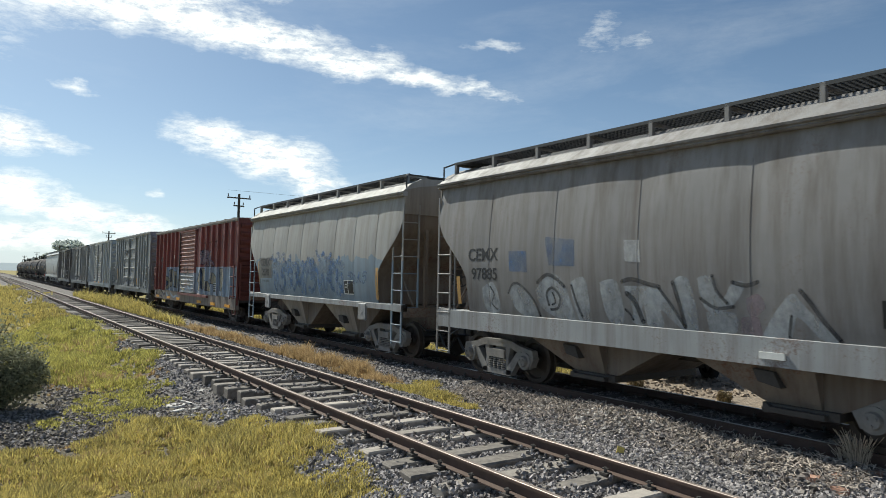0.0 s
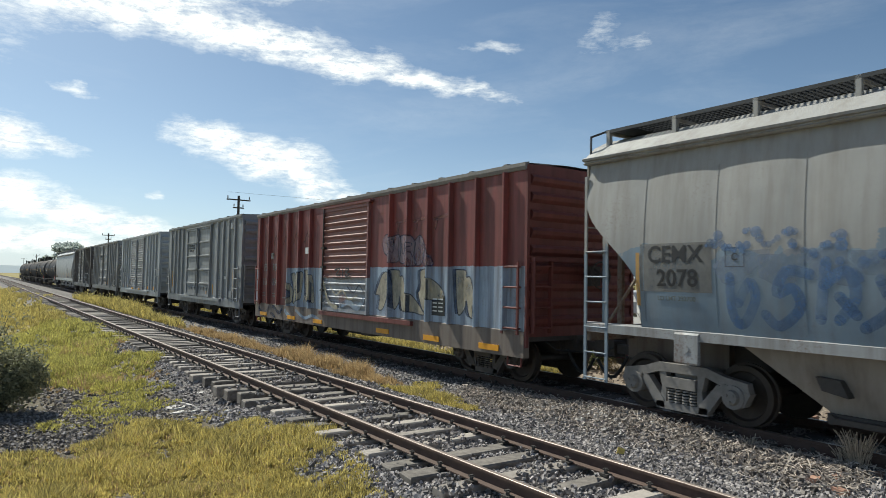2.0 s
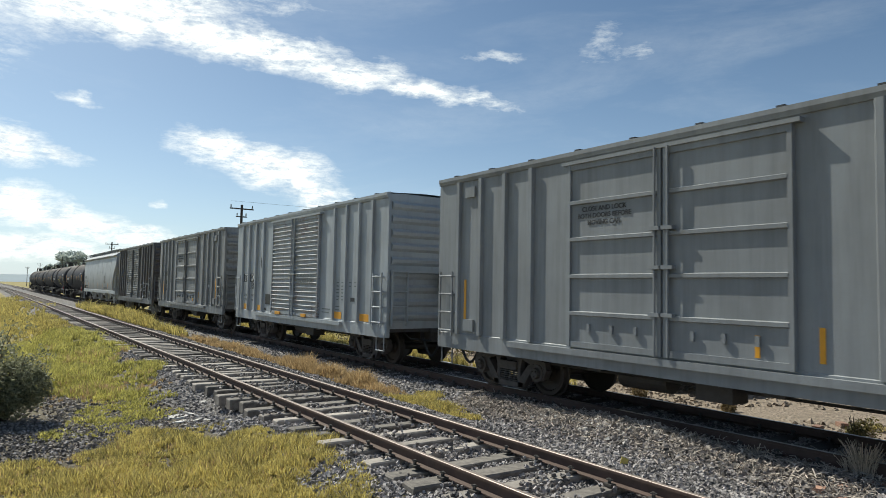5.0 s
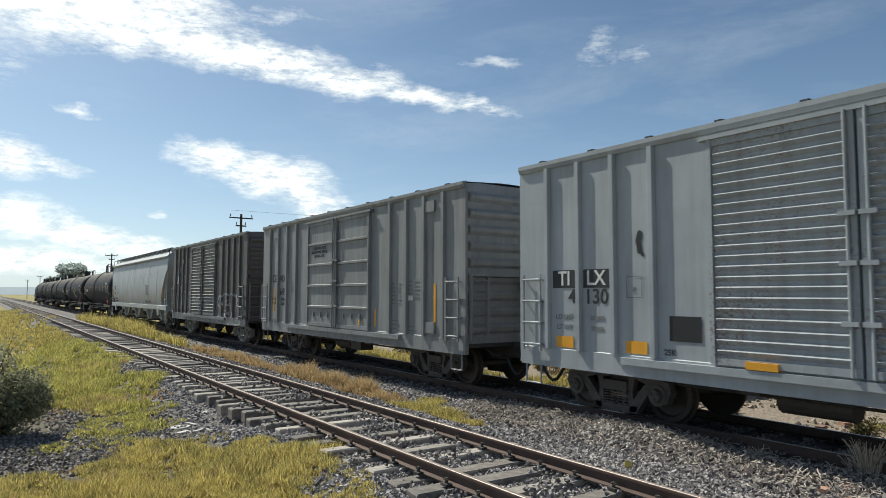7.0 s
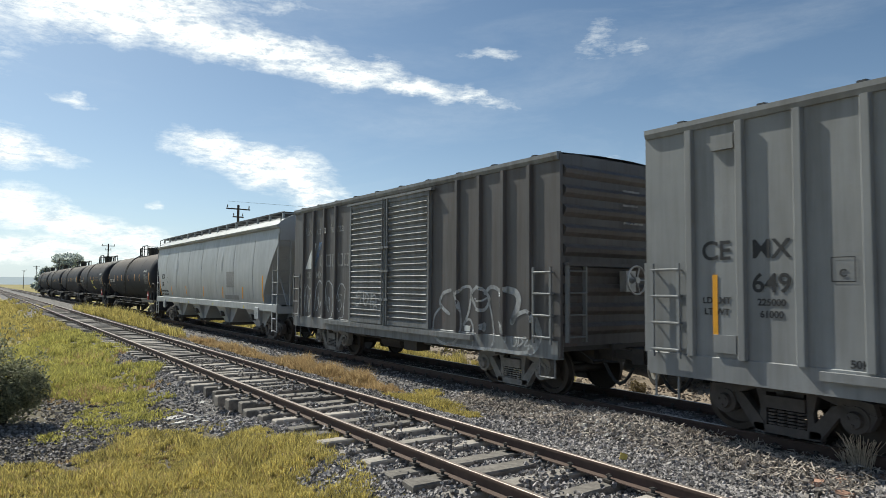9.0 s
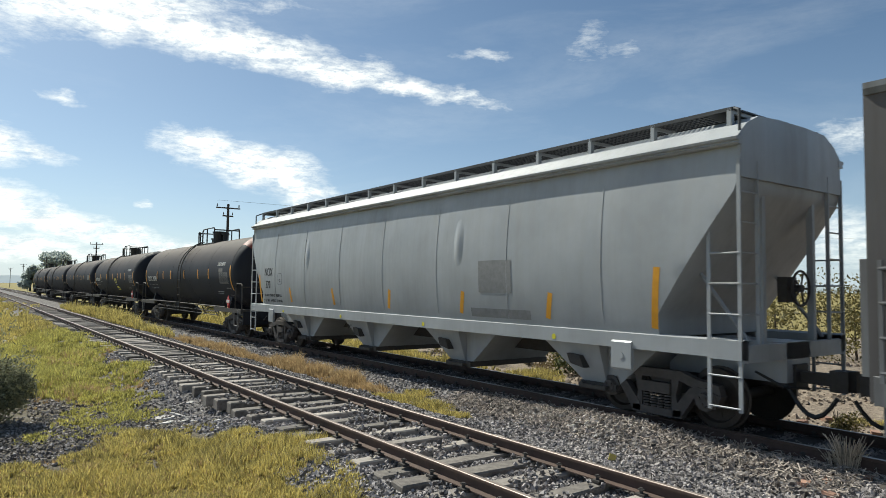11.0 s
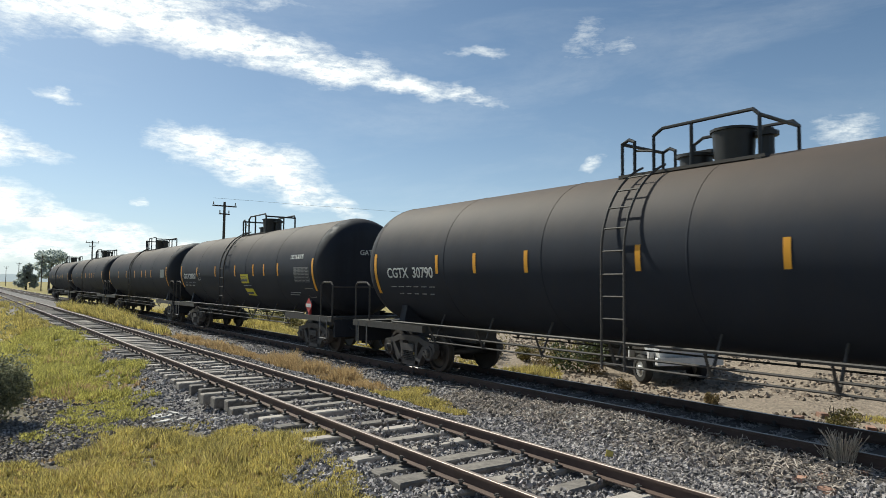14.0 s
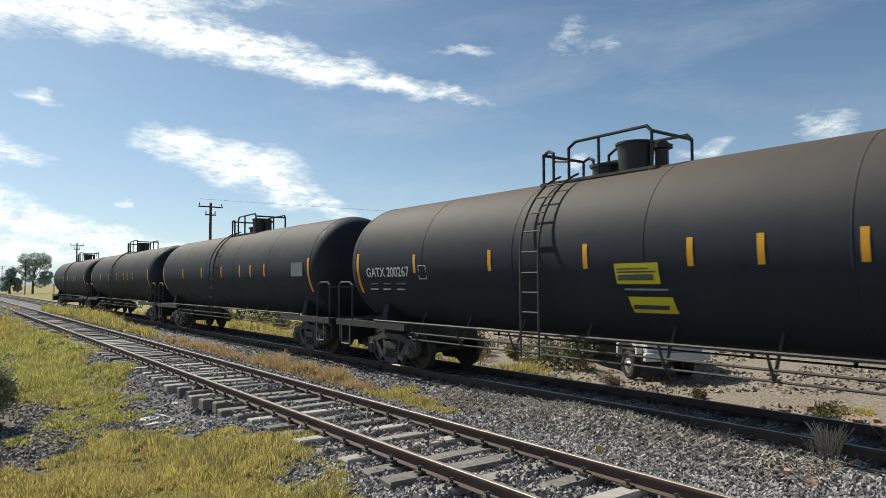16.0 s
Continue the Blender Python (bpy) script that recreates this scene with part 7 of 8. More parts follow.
def tank_wagons():
    for i, (u0, u1, lab) in enumerate(((122.65, 137.9, "black tank wagon with a faded red cap on its head"), (141.5, 156.35, "black tank wagon with yellow warning placards"),
                                       (159.1, 175.2, "dusty black tank wagon"), (178.2, 194.6, "dusty black tank wagon"), (197.6, 214.4, "dusty black tank wagon at the tail"))):
        h = (u1 - u0) / 2
        bands = ([4.83, 3.48, 1.92, -0.65, -3.0, -4.6] if i == 0 else [4.75, 2.13, -0.33, -2.3, -3.35, -4.6])
        car, skin = tanker(u0, u1, lab, (-0.15 if i == 0 else (0.98 if i == 1 else 0.6)), head_red=(i == 0), bands=bands)
        if i == 0:
            lettering("reporting_mark", "CGTX  30790", 0.34, "letter_white", car, (skin(0, 2.3) - 0.025, 5.98, 2.36), skin=skin)
            b = Build()
            bars(b, skin(0, 2.0) - 0.01, 6.9, 2.03, 0.24, 1, 0.06, 0.1, 6, 0.33, RND)
            bars(b, skin(0, 1.85) - 0.01, 6.6, 1.86, 0.22, 1, 0.06, 0.1, 5, 0.32, RND)
            tagged(part("stencil_print", b, "letter_pale", car), kind="stuff")
        elif i == 1:
            lettering("reporting_mark", "GATX 200267", 0.32, "letter_white", car, (skin(0, 2.3) - 0.025, 5.95, 2.36), skin=skin)
            b = Build()
            bars(b, skin(0, 2.05) - 0.01, 6.8, 2.08, 0.4, 2, 0.035, 0.14, 3, 0.6, RND)
            tagged(part("stencil_print", b, "letter_pale2", car), kind="stuff")
            q = Build()
            ribbon(q, [(4.6, 2.2), (4.32, 2.2), (4.32, 2.5), (4.6, 2.5), (4.6, 2.2)], 0.02, shape=skin)
            part("plate_frame", q, "letter_white", car)
            for z, hh, y0 in ((2.08, 0.33, -0.93), (1.62, 0.26, -1.07)):
                p, w_ = Build(), Build()
                v = [(skin(0, z + hh * k / 3) - 0.006, y, z + hh * k / 3) for k in range(4) for y in (y0, y0 - 0.82)]
                p.add(v, [(2 * k, 2 * k + 1, 2 * k + 3, 2 * k + 2) for k in range(3)])
                pl = part("placard", p, "placard", car, "yellow emergency placard with black print")
                for zz, ww, th in ((0.11, 0.66, 0.09), (0.23, 0.72, 0.02), (0.28, 0.6, 0.02)):
                    if zz < hh - 0.03:
                        bars(w_, skin(0, z + zz) - 0.014, y0 - 0.05, z + zz - 0.05, ww, 1, th)
                part("placard_print", w_, "letter_black", pl)
            b = Build()
            bars(b, skin(0, 1.98) - 0.012, -1.05, 1.98, 0.8, 1, 0.03)
            part("stencil_print", b, "letter_pale", car)
        if i == 2:
            part("notice_plate", Build().box(skin(0, 2.5) - 0.02, skin(0, 2.5) + 0.06, -h + 0.45, -h + 1.25, 2.32, 2.74), "letter_grey", car, "grey notice plate on the shell")
        if i < 2:
            ybase = -h + 1.3
            lettering("cargo_word", "DESTILADOS", 0.19, "letter_white", car, (skin(0, 2.92) - 0.016, ybase, 2.93), wide=0.9, skin=skin)
            b = Build()
            v0 = ybase + 0.2
            if i == 0:
                v0 += 0.05
                part("grey_card", Build().box(skin(0, 2.6) - 0.01, skin(0, 2.6) + 0.02, ybase - 0.25, ybase + 0.25, 2.62, 2.76), "letter_pale", car)
            for k in range(6):
                z = 2.14 + 0.09 * k
                ribbon(b, [(v0, z), (v0 - 1.12, z)], 0.016, shape=skin)
                if k < 5:
                    for c in range(4):
                        ribbon(b, [(v0 - 0.04 - 0.28 * c, z + 0.045), (v0 - 0.23 - 0.28 * c, z + 0.045)], 0.035, shape=lambda y, z: skin(y, z) - 0.001)
            for k in range(5):
                ribbon(b, [(v0 - 0.28 * k, 2.14), (v0 - 0.28 * k, 2.36), (v0 - 0.28 * k, 2.59)], 0.016, shape=lambda y, z: skin(y, z) - 0.002)
            tagged(part("data_table", b, "letter_pale2", car, "white ruled data table"), kind="stuff")
            b = Build()
            bars(b, skin(0, 1.8) - 0.012, ybase + 0.85, 1.85, 0.8, 3, 0.025, 0.07, 1, 0, RND)
            tagged(part("stencil_print", b, "letter_pale2", car), kind="stuff")
            b = Build()
            ribbon(b, [(-h + 0.85, 1.66), (-h + 0.4, 1.66), (-h + 0.35, 1.94), (-h + 0.92, 1.94), (-h + 0.85, 1.66)], 0.025, shape=skin)
            part("plate_frame", b, "letter_pale", car)
            c, z, r = -h + 0.4, 1.42, 0.24
            b = Build().prism([(c, z - r), (c - r, z), (c, z + r), (c + r, z)], "x", -1.50, -1.49)
            b.box(-1.49, -1.42, c - 0.03, c + 0.03, 1.1, z)
            pl = part("hazard_placard", b, "placard_red", car, "red diamond hazard placard")
            part("placard_print", Build().box(-1.506, -1.501, c - 0.17, c + 0.17, z - 0.055, z + 0.055), "letter_white", pl)
            lettering("reporting_mark", "GATX 200267" if i else "CGTX 30790", 0.22, "letter_white", car, (0.35, -h - 0.63, 3.05), face="end")
            b = Build()
            for z, w in ((2.86, 0.75), (2.72, 0.5), (2.58, 0.7), (2.44, 0.45)):
                b.box(0.1, 0.1 + w, -h - 0.635, -h - 0.6, z, z + 0.06)
            tagged(part("end_print", b, "letter_pale2", car), kind="stuff")


old_hoppers()
red_boxcar()
plug_boxcars()
pale_boxcar()
dark_boxcar()
long_hopper()
tank_wagons()


# ---- poles, wires, plants, rubble ----
def utility_pole(x, y, high, arms=1):
    pole = thing("utility_pole", "weathered wooden utility pole with a crossarm", "utility pole", (x, y, ground_z(x, y)), group="poles along the line")
    part("pole", Build().cyl((0, 0, -0.3), (0, 0, high), 0.13, 10, 0.09), "pole_wood", pole)
    for k in range(arms):
        z = high - 0.35 - 0.6 * k
        part("crossarm", Build().box(-0.9 + 0.5 * k, 0.9 - 0.5 * k, -0.05, 0.05, z, z + 0.09), "pole_wood", pole)
        for ix in (-0.82, 0.82) if k == 0 else (-0.34, 0.34):
            part("insulator", Build().cyl((ix, 0, z + 0.13), (ix, 0, z + 0.33), 0.05, 8, 0.035), "truck", pole)


POLES = [(16.0, 50.0), (16.0, 111.0), (16.2, 187.0), (16.4, 266.0), (16.6, 345.0), (112.0, 14.0)]
for px, py in POLES:
    utility_pole(px, py, 8.6, 2)


def wires():
    """A wire that leaves the line's first pole towards the pole beyond the yard."""
    (x0, y0), (x1, y1) = POLES[0], POLES[-1]
    for dx, dz in ((-0.82, 8.4),):
        b = Build()
        b.tube([(x0 + (x1 - x0) * k + dx * (1 - k), y0 + (y1 - y0) * k + dx * k, dz - 4 * 1.1 * k * (1 - k)) for k in [i / 14 for i in range(15)]], 0.009, 4)
        tagged(new("overhead_wire", b.mesh("overhead_wire", M["black"])), "thin dark overhead wire from a pole", "wire", group="overhead wires")


wires()


def leaf_cloud(rs, centre, radii, num, size, flat=1.0):
    """Small leaf quads in a ragged clump."""
    verts, faces = [], []
    for _ in range(num):
        d = rs.normal(size=3)
        d /= np.linalg.norm(d)
        k = rs.uniform(0.55, 1.0) ** 0.6 * (1 + 0.25 * noise.noise((d[0] * 2.3 + centre[0], d[1] * 2.3 + centre[1], d[2] * 2.3)))
        c = np.array(centre) + d * np.array(radii) * k
        a, b = rs.normal(size=3), rs.normal(size=3)
        a /= np.linalg.norm(a)
        b -= a * a.dot(b)
        b /= np.linalg.norm(b)
        s = size * rs.uniform(0.5, 1.3)
        o = len(verts)
        verts += [tuple(c - a * s), tuple(c - b * s * 0.45), tuple(c + a * s), tuple(c + b * s * 0.45)]
        faces.append((o, o + 1, o + 2, o + 3))
    return verts, faces


def plant(name, label, category, at, clumps, leaf, size, trunk=None, seed=1, mat_trunk="bark", group=""):
    """trunk: list of limbs (from, to, radius, end radius); clumps: (centre, radii, number)."""
    rs = np.random.RandomState(seed)
    ob = thing(name, label, category, at, group=group)
    if trunk:
        b = Build()
        for p0, p1, r0, r1 in trunk:
            b.cyl(p0, p1, r0, 8, r1)
        part("trunk", b, mat_trunk, ob)
    b = Build()
    for c, r, n in clumps:
        v, f = leaf_cloud(rs, c, r, n, size)
        b.add(v, f)
    me = bpy.data.meshes.new("crown")
    me.from_pydata(b.v, [], b.f)
    me.materials.append(M[leaf])
    part("crown", me, leaf, ob)
    return ob


def far_ridge():
    """A low line of woods and hills that closes the plain."""
    rs = np.random.RandomState(77)
    # distance haze put in as a pale blue-grey colour and a weak glow
    haze = plain("far_haze_glow", (0.30, 0.36, 0.40), 0.95, 0.0, 0.2, 0.02, 0.0)
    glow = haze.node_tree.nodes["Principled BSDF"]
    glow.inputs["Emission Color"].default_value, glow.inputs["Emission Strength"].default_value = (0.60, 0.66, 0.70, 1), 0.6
    b = Build()
    n = 260
    for row, (r, hh, dark) in enumerate(((1500, 9, 0), (2200, 24, 1))):
        pts = []
        for i in range(n):
            a = -1.3 + 3.4 * i / (n - 1)
            k = 0.5 + 0.5 * noise.noise((a * 9, row * 3.0, 0)) + 0.25 * noise.noise((a * 60, row, 5.0))
            pts.append((r * math.sin(a), r * math.cos(a), max(1.5, hh * (0.35 + 0.8 * k) + rs.uniform(-0.6, 0.6))))
        v = [(x, y, -1) for x, y, z in pts] + pts + [(x * 1.04, y * 1.04, z * 0.8) for x, y, z in pts]
        b.add(v, [(i + m * n, i + 1 + m * n, i + 1 + (m + 1) * n, i + (m + 1) * n) for m in range(2) for i in range(n - 1)])
    tagged(new("backdrop", b.mesh("backdrop", haze)), "line of low woods on the horizon, haze put into its colour and glow", "woods", kind="structure")


far_ridge()


def plants():
    rnd = random.Random(9)
    # shrub at the field's edge
    for x, y, s, seed in ((0.45, 15.0, 1.05, 2), (-0.1, 15.3, 1.35, 3), (-0.9, 16.6, 1.5, 4)):
        clumps = [((rnd.uniform(-0.45, 0.45) * s, rnd.uniform(-0.45, 0.45) * s, (0.25 + 0.75 * rnd.random()) * s), (0.36 * s, 0.36 * s, 0.30 * s), 620) for _ in range(15)] + [((rnd.uniform(-0.6, 0.6) * s, rnd.uniform(-0.6, 0.6) * s, rnd.uniform(0.9, 1.3) * s), (0.2 * s, 0.2 * s, 0.26 * s), 60) for _ in range(9)]
        stems = [((0, 0, -0.1), (rnd.uniform(-0.5, 0.5) * s, rnd.uniform(-0.5, 0.5) * s, rnd.uniform(0.7, 1.35) * s), 0.018, 0.006) for _ in range(14)]
        plant("shrub", "grey-green weedy shrub in the grass", "shrub", (x, y, ground_z(x, y)), clumps, "leaf_shrub", 0.036, stems, seed)
    # trees far along the line, their leaf colour paled for the haze of distance
    for x, y, hgt, seed in ((19.5, 205, 10.5, 5), (15.0, 214, 7.0, 6)):
        clumps = [((rnd.uniform(-0.28, 0.28) * hgt, rnd.uniform(-0.28, 0.28) * hgt, hgt * rnd.uniform(0.2, 0.93)), (0.16 * hgt,) * 2 + (0.12 * hgt,), 230) for _ in range(16)]
        limbs = [((0, 0, -0.3), (0, 0, 0.55 * hgt), 0.3, 0.16)] + [((0, 0, 0.3 * hgt), (rnd.uniform(-0.25, 0.25) * hgt, rnd.uniform(-0.25, 0.25) * hgt, 0.8 * hgt), 0.14, 0.03) for _ in range(6)]
        plant("tree", "broad tree far along the line, haze painted into its leaves", "tree", (x, y, ground_z(x, y)), clumps, "leaf_far_hazed", 0.42, limbs, seed)
    # weeds and bushes behind the train
    for i in range(26):
        y = 13 + i * 1.6 + rnd.uniform(-0.5, 0.5)
        x = 13.8 + rnd.uniform(-0.2, 1.6) + 0.03 * y
        s = rnd.uniform(0.5, 1.1)
        clumps = [((rnd.uniform(-0.5, 0.5) * s, rnd.uniform(-0.7, 0.7) * s, (0.2 + 0.6 * rnd.random()) * s), (0.4 * s, 0.4 * s, 0.35 * s), 130) for _ in range(7)]
        plant("bush", "dusty weedy bush behind the line", "bush", (x, y, ground_z(x, y)), clumps, "leaf_bank" if i % 3 else "leaf", 0.06, [((0, 0, -0.1), (0.1, 0.1, 0.6 * s), 0.02, 0.008)], 20 + i, group="bushes behind the line")
    for x, y, s, leaf in ((14.1, 16.7, 0.7, "leaf_dry"), (14.3, 14.7, 0.6, "leaf_dry"), (14.6, 12.9, 0.5, "leaf_dry"), (12.85, 5.6, 0.42, "leaf_bank"), (13.1, 10.6, 0.3, "leaf_dry"), (13.4, 8.4, 0.25, "leaf_dry")):
        clumps = [((rnd.uniform(-0.5, 0.5) * s, rnd.uniform(-0.6, 0.6) * s, (0.1 + 0.6 * rnd.random()) * s), (0.35 * s, 0.35 * s, 0.4 * s), 120) for _ in range(7)]
        plant("weed", "dry brown weed on the dirt" if leaf == "leaf_dry" else "small yellow-green weed on the dirt", "weed", (x, y, ground_z(x, y)), clumps, leaf, 0.032, [((0, 0, -0.1), (rnd.uniform(-0.4, 0.4) * s, rnd.uniform(-0.4, 0.4) * s, s), 0.008, 0.004) for _ in range(8)], 90 + int(y * 3), group="weeds of the yard")
    # hedge bank at the yard's edge
    for i in range(16):
        a = radians(52 + 2.6 * i)
        r = 27 + rnd.uniform(-1.5, 3.0)
        x, y = r * math.sin(a), r * math.cos(a)
        s = rnd.uniform(2.0, 2.9)
        clumps = [((rnd.uniform(-0.8, 0.8) * s, rnd.uniform(-0.8, 0.8) * s, (0.1 + 0.85 * rnd.random()) * s), (0.42 * s, 0.42 * s, 0.36 * s), 240) for _ in range(10)]
        plant("bush", "tall yellow-green bush at the edge of the yard", "bush", (x, y, ground_z(x, y)), clumps, "leaf_bank", 0.07, [((0, 0, -0.1), (0.1, 0.1, 0.7 * s), 0.05, 0.02)], 60 + i, group="bushes of the yard's edge")


plants()


def tuft(x, y, high, num, seed, mat="straw"):
    rs = np.random.RandomState(seed)
    b = Build()
    z = ground_z(x, y)
    for _ in range(num):
        a, r = rs.uniform(0, 6.28), rs.uniform(0, 0.13)
        lean = rs.uniform(0.1, 0.75) * rs.uniform(0.4, 1.0)
        h = high * rs.uniform(0.5, 1.1)
        p0 = (r * math.cos(a), r * math.sin(a), 0)
        p1 = (p0[0] + lean * 0.4 * h * math.cos(a), p0[1] + lean * 0.4 * h * math.sin(a), h * 0.6)
        p2 = (p0[0] + lean * h * math.cos(a), p0[1] + lean * h * math.sin(a), h)
        b.tube([p0, p1, p2], 0.0035, 3)
        b.cyl(p1, p2, 0.002, 3, 0.008) if rs.rand() < 0.4 else None
    ob = new("grass_tuft", b.mesh("grass_tuft", M[mat]))
    ob.matrix_basis = pose(x, y, z)
    tagged(ob, "dry straw-coloured grass tuft in the stones", "grass tuft", group="dry tufts")


for k, (tx, ty, th, tn) in enumerate(((9.36, 4.0, 0.42, 150), (9.42, 4.12, 0.24, 90), (10.0, 3.35, 0.4, 120), (9.1, 5.3, 0.16, 30), (8.9, 6.2, 0.14, 24))):
    tuft(tx, ty, th, tn, 30 + k)


def debris():
    """Broken bricks, a scrap of yellow plastic, dry stalks and rubble."""
    rnd = random.Random(4)
    for x, y, s, turn in ((8.47, 4.1, 0.09, 20), (8.71, 3.97, 0.085, 60), (9.1, 3.84, 0.08, -30), (9.2, 3.68, 0.08, 15), (8.35, 3.75, 0.09, 70), (8.95, 3.9, 0.06, 40), (13.15, 6.4, 0.13, 10), (13.9, 6.3, 0.12, 50), (13.3, 5.2, 0.12, 30), (13.1, 4.7, 0.11, -20), (13.6, 5.0, 0.1, 35)):
        b = Build()
        v = [(sx * s * rnd.uniform(0.8, 1.1), sy * s * 0.6 * rnd.uniform(0.8, 1.1), sz) for sz in (0, s * 0.75) for sy in (-1, 1) for sx in (-1, 1)]
        b.add(v, [(0, 2, 3, 1), (4, 5, 7, 6), (0, 1, 5, 4), (2, 6, 7, 3), (0, 4, 6, 2), (1, 3, 7, 5)])
        ob = new("brick", b.mesh("brick", M["brick_red"]))
        ob.matrix_basis = pose(x, y, ground_z(x, y) - 0.01, 0, 0, turn)
        tagged(ob, "broken reddish brick lying in the stones", "brick", group="broken bricks")
    b = Build().add([(-0.07, -0.02, 0.0), (0.06, -0.03, 0.0), (0.075, 0.03, 0.10), (-0.06, 0.04, 0.12), (-0.07, 0.0, 0.02), (0.06, -0.01, 0.02), (0.07, 0.05, 0.11), (-0.06, 0.06, 0.13)], [(0, 1, 2, 3), (7, 6, 5, 4), (0, 4, 5, 1), (1, 5, 6, 2), (2, 6, 7, 3), (3, 7, 4, 0)])
    ob = new("plastic_scrap", b.mesh("plastic_scrap", M["scrap"]))
    ob.matrix_basis = pose(7.39, 6.2, ground_z(7.39, 6.2) + 0.015, 25, 10, -35) @ Matrix.Scale(0.75, 4)
    tagged(ob, "pale yellow scrap of plastic on the stones", "litter")
    rs = np.random.RandomState(8)
    st = Build()
    for _ in range(3200):
        y = rs.uniform(3.6, 11.5)
        x = 8.72 + rs.normal() * 0.36 + 0.05 * (6.5 - y) * 0.5
        z = ground_z(x, y) + rs.uniform(0.02, 0.1)
        a, l = rs.uniform(0, 6.28), rs.uniform(0.02, 0.1)
        st.tube([(x, y, z), (x + l * math.cos(a), y + l * math.sin(a), z + rs.uniform(-0.02, 0.05)), (x + 1.7 * l * math.cos(a + 0.5), y + 1.7 * l * math.sin(a + 0.5), z + rs.uniform(-0.05, 0.06))], rs.uniform(0.004, 0.008), 3)
    tagged(new("dry_stalks", st.mesh("dry_stalks", M["twig"])), "tangle of dry stalks on the stones", "dry stalks", kind="stuff")
    spots = []
    for _ in range(1500):
        x, y = 8.75 + rs.normal() * 0.32, rs.uniform(3.8, 11.0)
        spots.append((x, y, ground_z(x, y) + rs.uniform(0.0, 0.05)))
    scatter_stones("soil_clods", "brown clods and rotted wood between the tracks", "clod", spots, 0.038, 25)
    spots = []
    for _ in range(240):
        x, y = 8.8 + rs.normal() * 0.27, 8.0 + rs.normal() * 0.6
        spots.append((x, y, ground_z(x, y) + 0.03))
    scatter_stones("litter_heap", "pale scraps and stones heaped between the tracks", "white_dust", spots, 0.036, 21)
    pl = Build()
    for k in range(26):
        x, y = 3.55 + rs.normal() * 0.3, 13.5 + rs.normal() * 0.55
        r = 0.25 if k == 0 else rs.uniform(0.03, 0.13)
        if k == 0:
            x, y = 3.3, 13.7
        n = 9
        rim = [(x + r * rs.uniform(0.7, 1.2) * math.cos(6.283 * i / n), y + r * rs.uniform(0.7, 1.2) * 0.8 * math.sin(6.283 * i / n)) for i in range(n)]
        z = [ground_z(a, c) + 0.012 for a, c in rim]
        o = 0.006 + 0.04 * r
        v = [(a, c, q - 0.03) for (a, c), q in zip(rim, z)] + [(x + (a - x) * 0.9, y + (c - y) * 0.9, q + o) for (a, c), q in zip(rim, z)]
        pl.add(v, [(i, (i + 1) % n, n + (i + 1) % n, n + i) for i in range(n)] + [tuple(range(n, 2 * n))])
    tagged(new("lime_spill", pl.mesh("lime_spill", M["white_dust"])), "white crusted spill beside the sleepers", "spill", kind="stuff")
    spots = []
    for _ in range(9000):
        x, y = rs.uniform(12.3, 24), rs.uniform(2, 22)
        if noise.noise((x * 0.35, y * 0.35, 2.0)) > -0.05:
            spots.append((x, y, ground_z(x, y)))
    scatter_stones("rubble", "pale rubble and clods on the dirt yard", "rubble", spots, 0.05, 23)


debris()


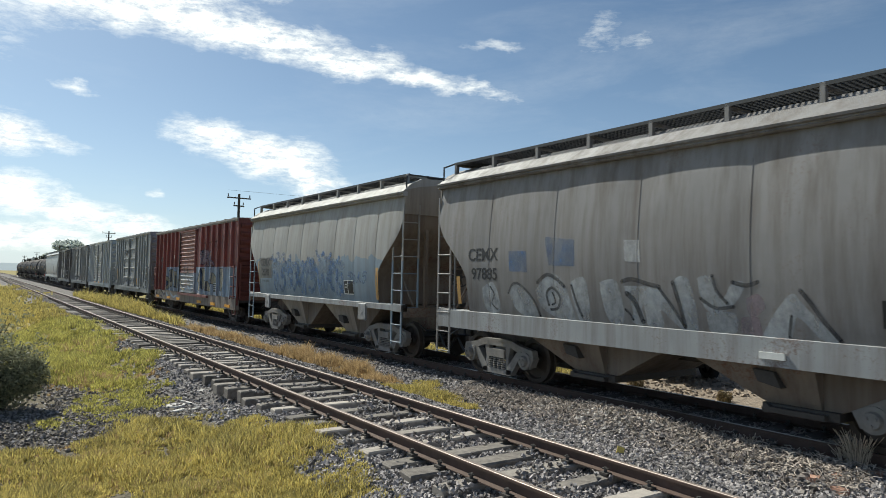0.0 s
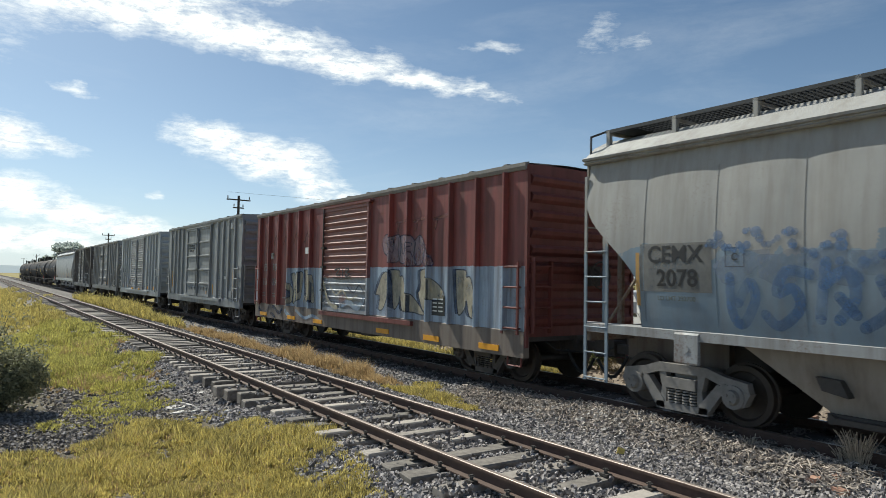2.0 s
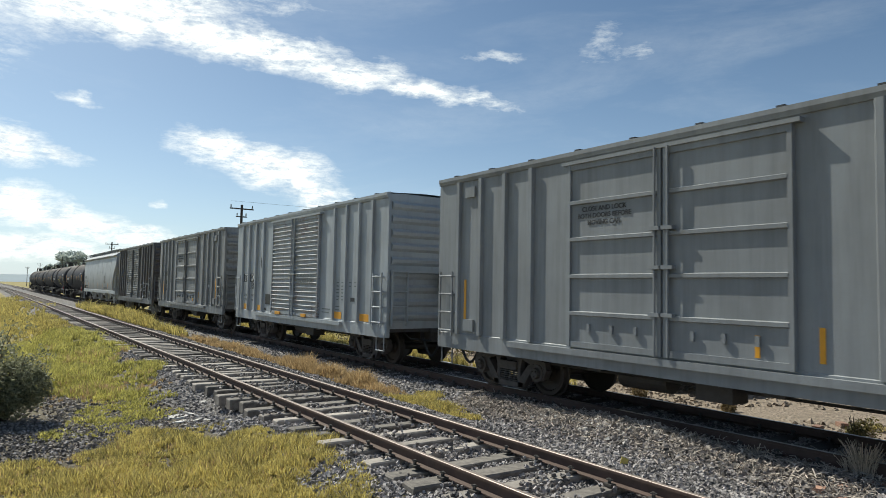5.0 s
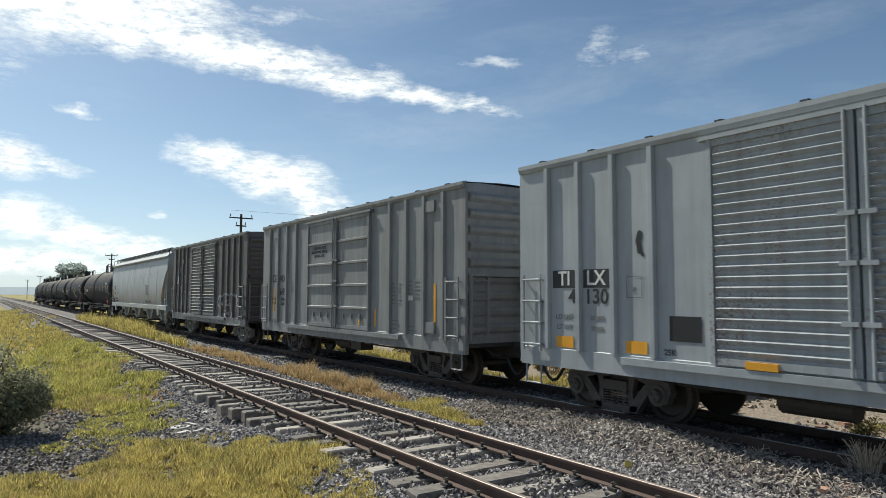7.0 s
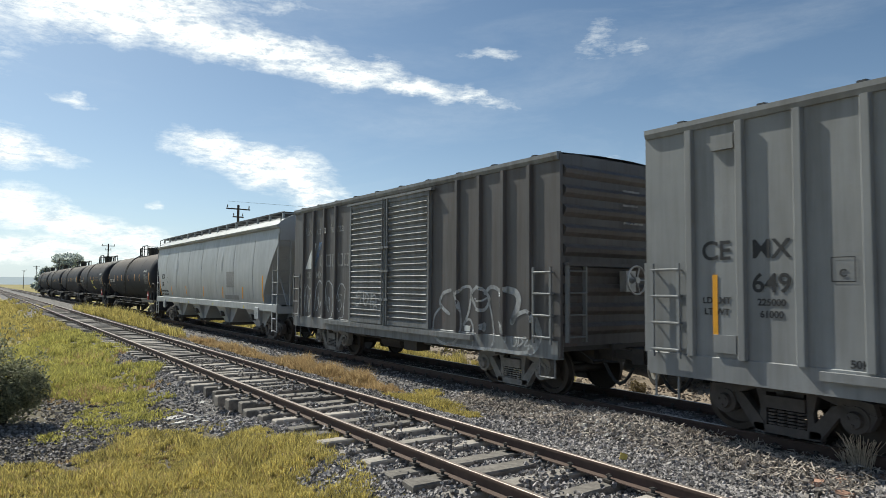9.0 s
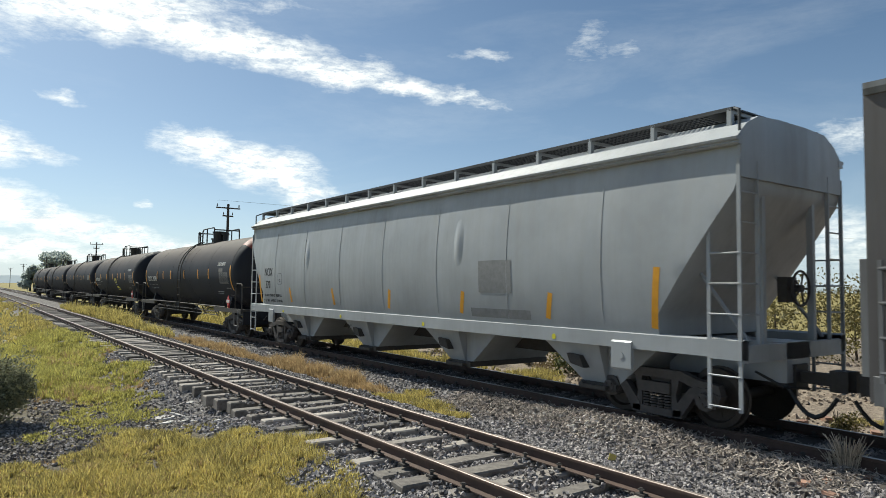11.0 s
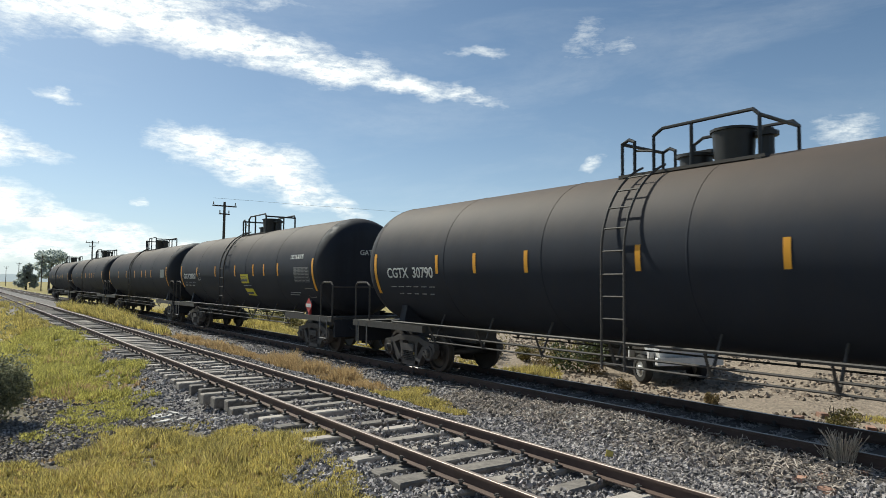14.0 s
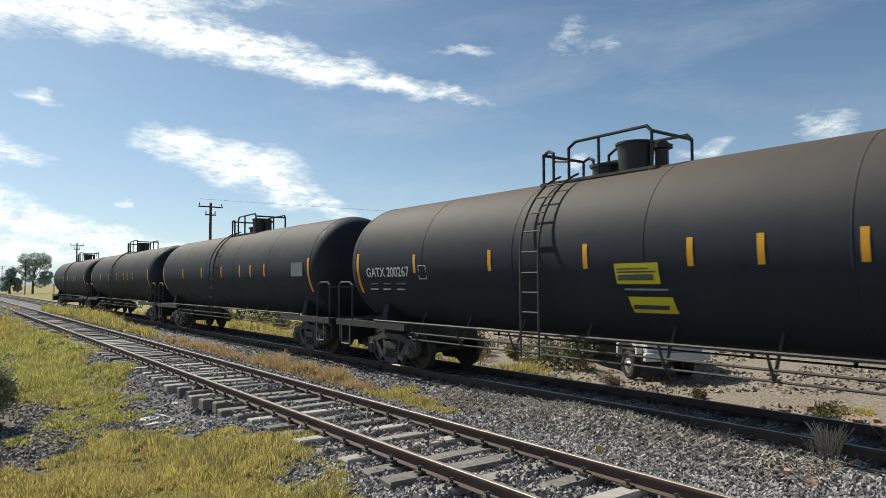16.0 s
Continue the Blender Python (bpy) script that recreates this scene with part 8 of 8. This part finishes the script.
def light_truck(x, y, turn):
    """The white light truck parked in the yard; its origin lies under the front axle, its nose towards +y."""
    t = thing("light_truck", "parked white light truck with a bonnet and dark chassis", "truck", (x, y, ground_z(x, y)), turn)
    cab = part("cab", Build().prism([(-0.5, 0.95), (-2.3, 0.95), (-2.3, 2.2), (-2.15, 2.33), (-1.15, 2.33), (-1.0, 2.28), (-0.5, 1.68)], "x", -0.92, 0.92), "white_paint", t)
    part("windscreen", Build().prism([(-0.545, 1.72), (-0.52, 1.72), (-0.96, 2.25), (-0.985, 2.25)], "x", -0.78, 0.78), "windscreen", cab)
    for sx in (-1, 1):
        part("side_window", Build().prism([(-0.75, 1.62), (-1.6, 1.62), (-1.6, 2.18), (-1.08, 2.18)], "x", sx * 0.915, sx * 0.93), "windscreen", cab)
        m = Build().tube([(sx * 0.9, -0.7, 1.7), (sx * 1.1, -0.62, 1.75), (sx * 1.1, -0.62, 2.0)], 0.018, 6)
        m.box(sx * 1.1 - 0.09, sx * 1.1 + 0.09, -0.66, -0.6, 1.72, 2.02)
        part("wing_mirror", m, "white_paint", cab)
        part("headlight", Build().cyl((sx * 0.62, 0.84, 1.12), (sx * 0.62, 0.89, 1.12), 0.12, 16), "rim", t)
    part("bonnet", Build().prism([(-0.503, 0.75), (0.82, 0.75), (0.85, 1.3), (0.72, 1.45), (-0.503, 1.66)], "x", -0.78, 0.78), "white_paint", t)
    g = part("grille", Build().box(-0.42, 0.42, 0.846, 0.87, 0.92, 1.28), "truck_dark", t)
    for k in range(4):
        part("grille_bar", Build().box(-0.42, 0.42, 0.871, 0.882, 0.96 + 0.08 * k, 0.985 + 0.08 * k), "rim", g)
    part("bumper", Build().box(-0.92, 0.92, 0.86, 0.98, 0.55, 0.75, bev=0.02), "white_paint", t)
    for sx in (-1, 1):
        part("mudguard", Build().prism([(0.6, 0.7), (0.6, 0.88), (0.38, 1.08), (-0.38, 1.08), (-0.5, 0.88), (-0.5, 0.55), (-0.44, 0.55), (-0.42, 0.84), (-0.3, 0.98), (0.3, 0.98), (0.5, 0.84), (0.5, 0.7)], "x", sx * 0.79, sx * 0.94), "white_paint", t)
    part("chassis", Build().box(-0.42, 0.42, -5.2, 0.8, 0.5, 0.72), "iron", t)
    part("front_axle", Build().cyl((-0.62, 0, 0.36), (0.62, 0, 0.36), 0.06, 10), "iron", t)
    part("load_bed", Build().box(-1.0, 1.0, -5.3, -2.42, 0.95, 1.5, bev=0.02), "white_paint", t)
    for yy in (0.0, -3.6):
        for sx in (-1, 1):
            w = Build()
            n = 24
            w.loft([[(sx * xx, r * math.cos(2 * math.pi * i / n), r * math.sin(2 * math.pi * i / n)) for i in range(n)] for xx, r in ((0.66, 0.2), (0.66, 0.33), (0.70, 0.37), (0.86, 0.37), (0.89, 0.33), (0.89, 0.22))], caps=False)
            wh = part("wheel", w, "rubber", t, smooth=True)
            wh.location = (0, yy, 0.37)
            r = Build()
            r.cyl((sx * 0.8, 0, 0), (sx * 0.87, 0, 0), 0.225, 18)
            r.cyl((sx * 0.87, 0, 0), (sx * 0.92, 0, 0), 0.08, 8)
            part("rim", r, "rim", wh)


light_truck(15.36, 10.81, 156)


# ---- motion ----
PLACES = [(0, 0), (2, 17.41), (4, 34.81), (6.5, 56.68), (8, 69.81), (10, 87.36), (12.5, 109.37), (14, 122.95), (16, 141.1)]


def gone(t):
    """Metres that the train has run at t seconds: a smooth curve through PLACES."""
    n = len(PLACES)
    i = max(0, min(n - 2, sum(1 for p in PLACES if p[0] <= t) - 1))

    def slope(k):
        a, b = max(0, k - 1), min(n - 1, k + 1)
        return (PLACES[b][1] - PLACES[a][1]) / (PLACES[b][0] - PLACES[a][0])
    (t0, s0), (t1, s1) = PLACES[i], PLACES[i + 1]
    d = t1 - t0
    k = (t - t0) / d
    return (2 * k ** 3 - 3 * k ** 2 + 1) * s0 + (k ** 3 - 2 * k ** 2 + k) * d * slope(i) + (3 * k ** 2 - 2 * k ** 3) * s1 + (k ** 3 - k ** 2) * d * slope(i + 1)


def motions():
    for car, u in WAGONS:
        walk(car, [(k * 0.5, pose(TRACK_2, u - gone(k * 0.5), 0)) for k in range(33)])
    turns = [(k / 15, math.degrees(gone(k / 15) / WHEEL_R)) for k in range(241)]
    for ws in WHEELS:
        at = tuple(ws.location)
        walk(ws, [(t, pose(*at, a, 0, 0)) for t, a in turns])


motions()
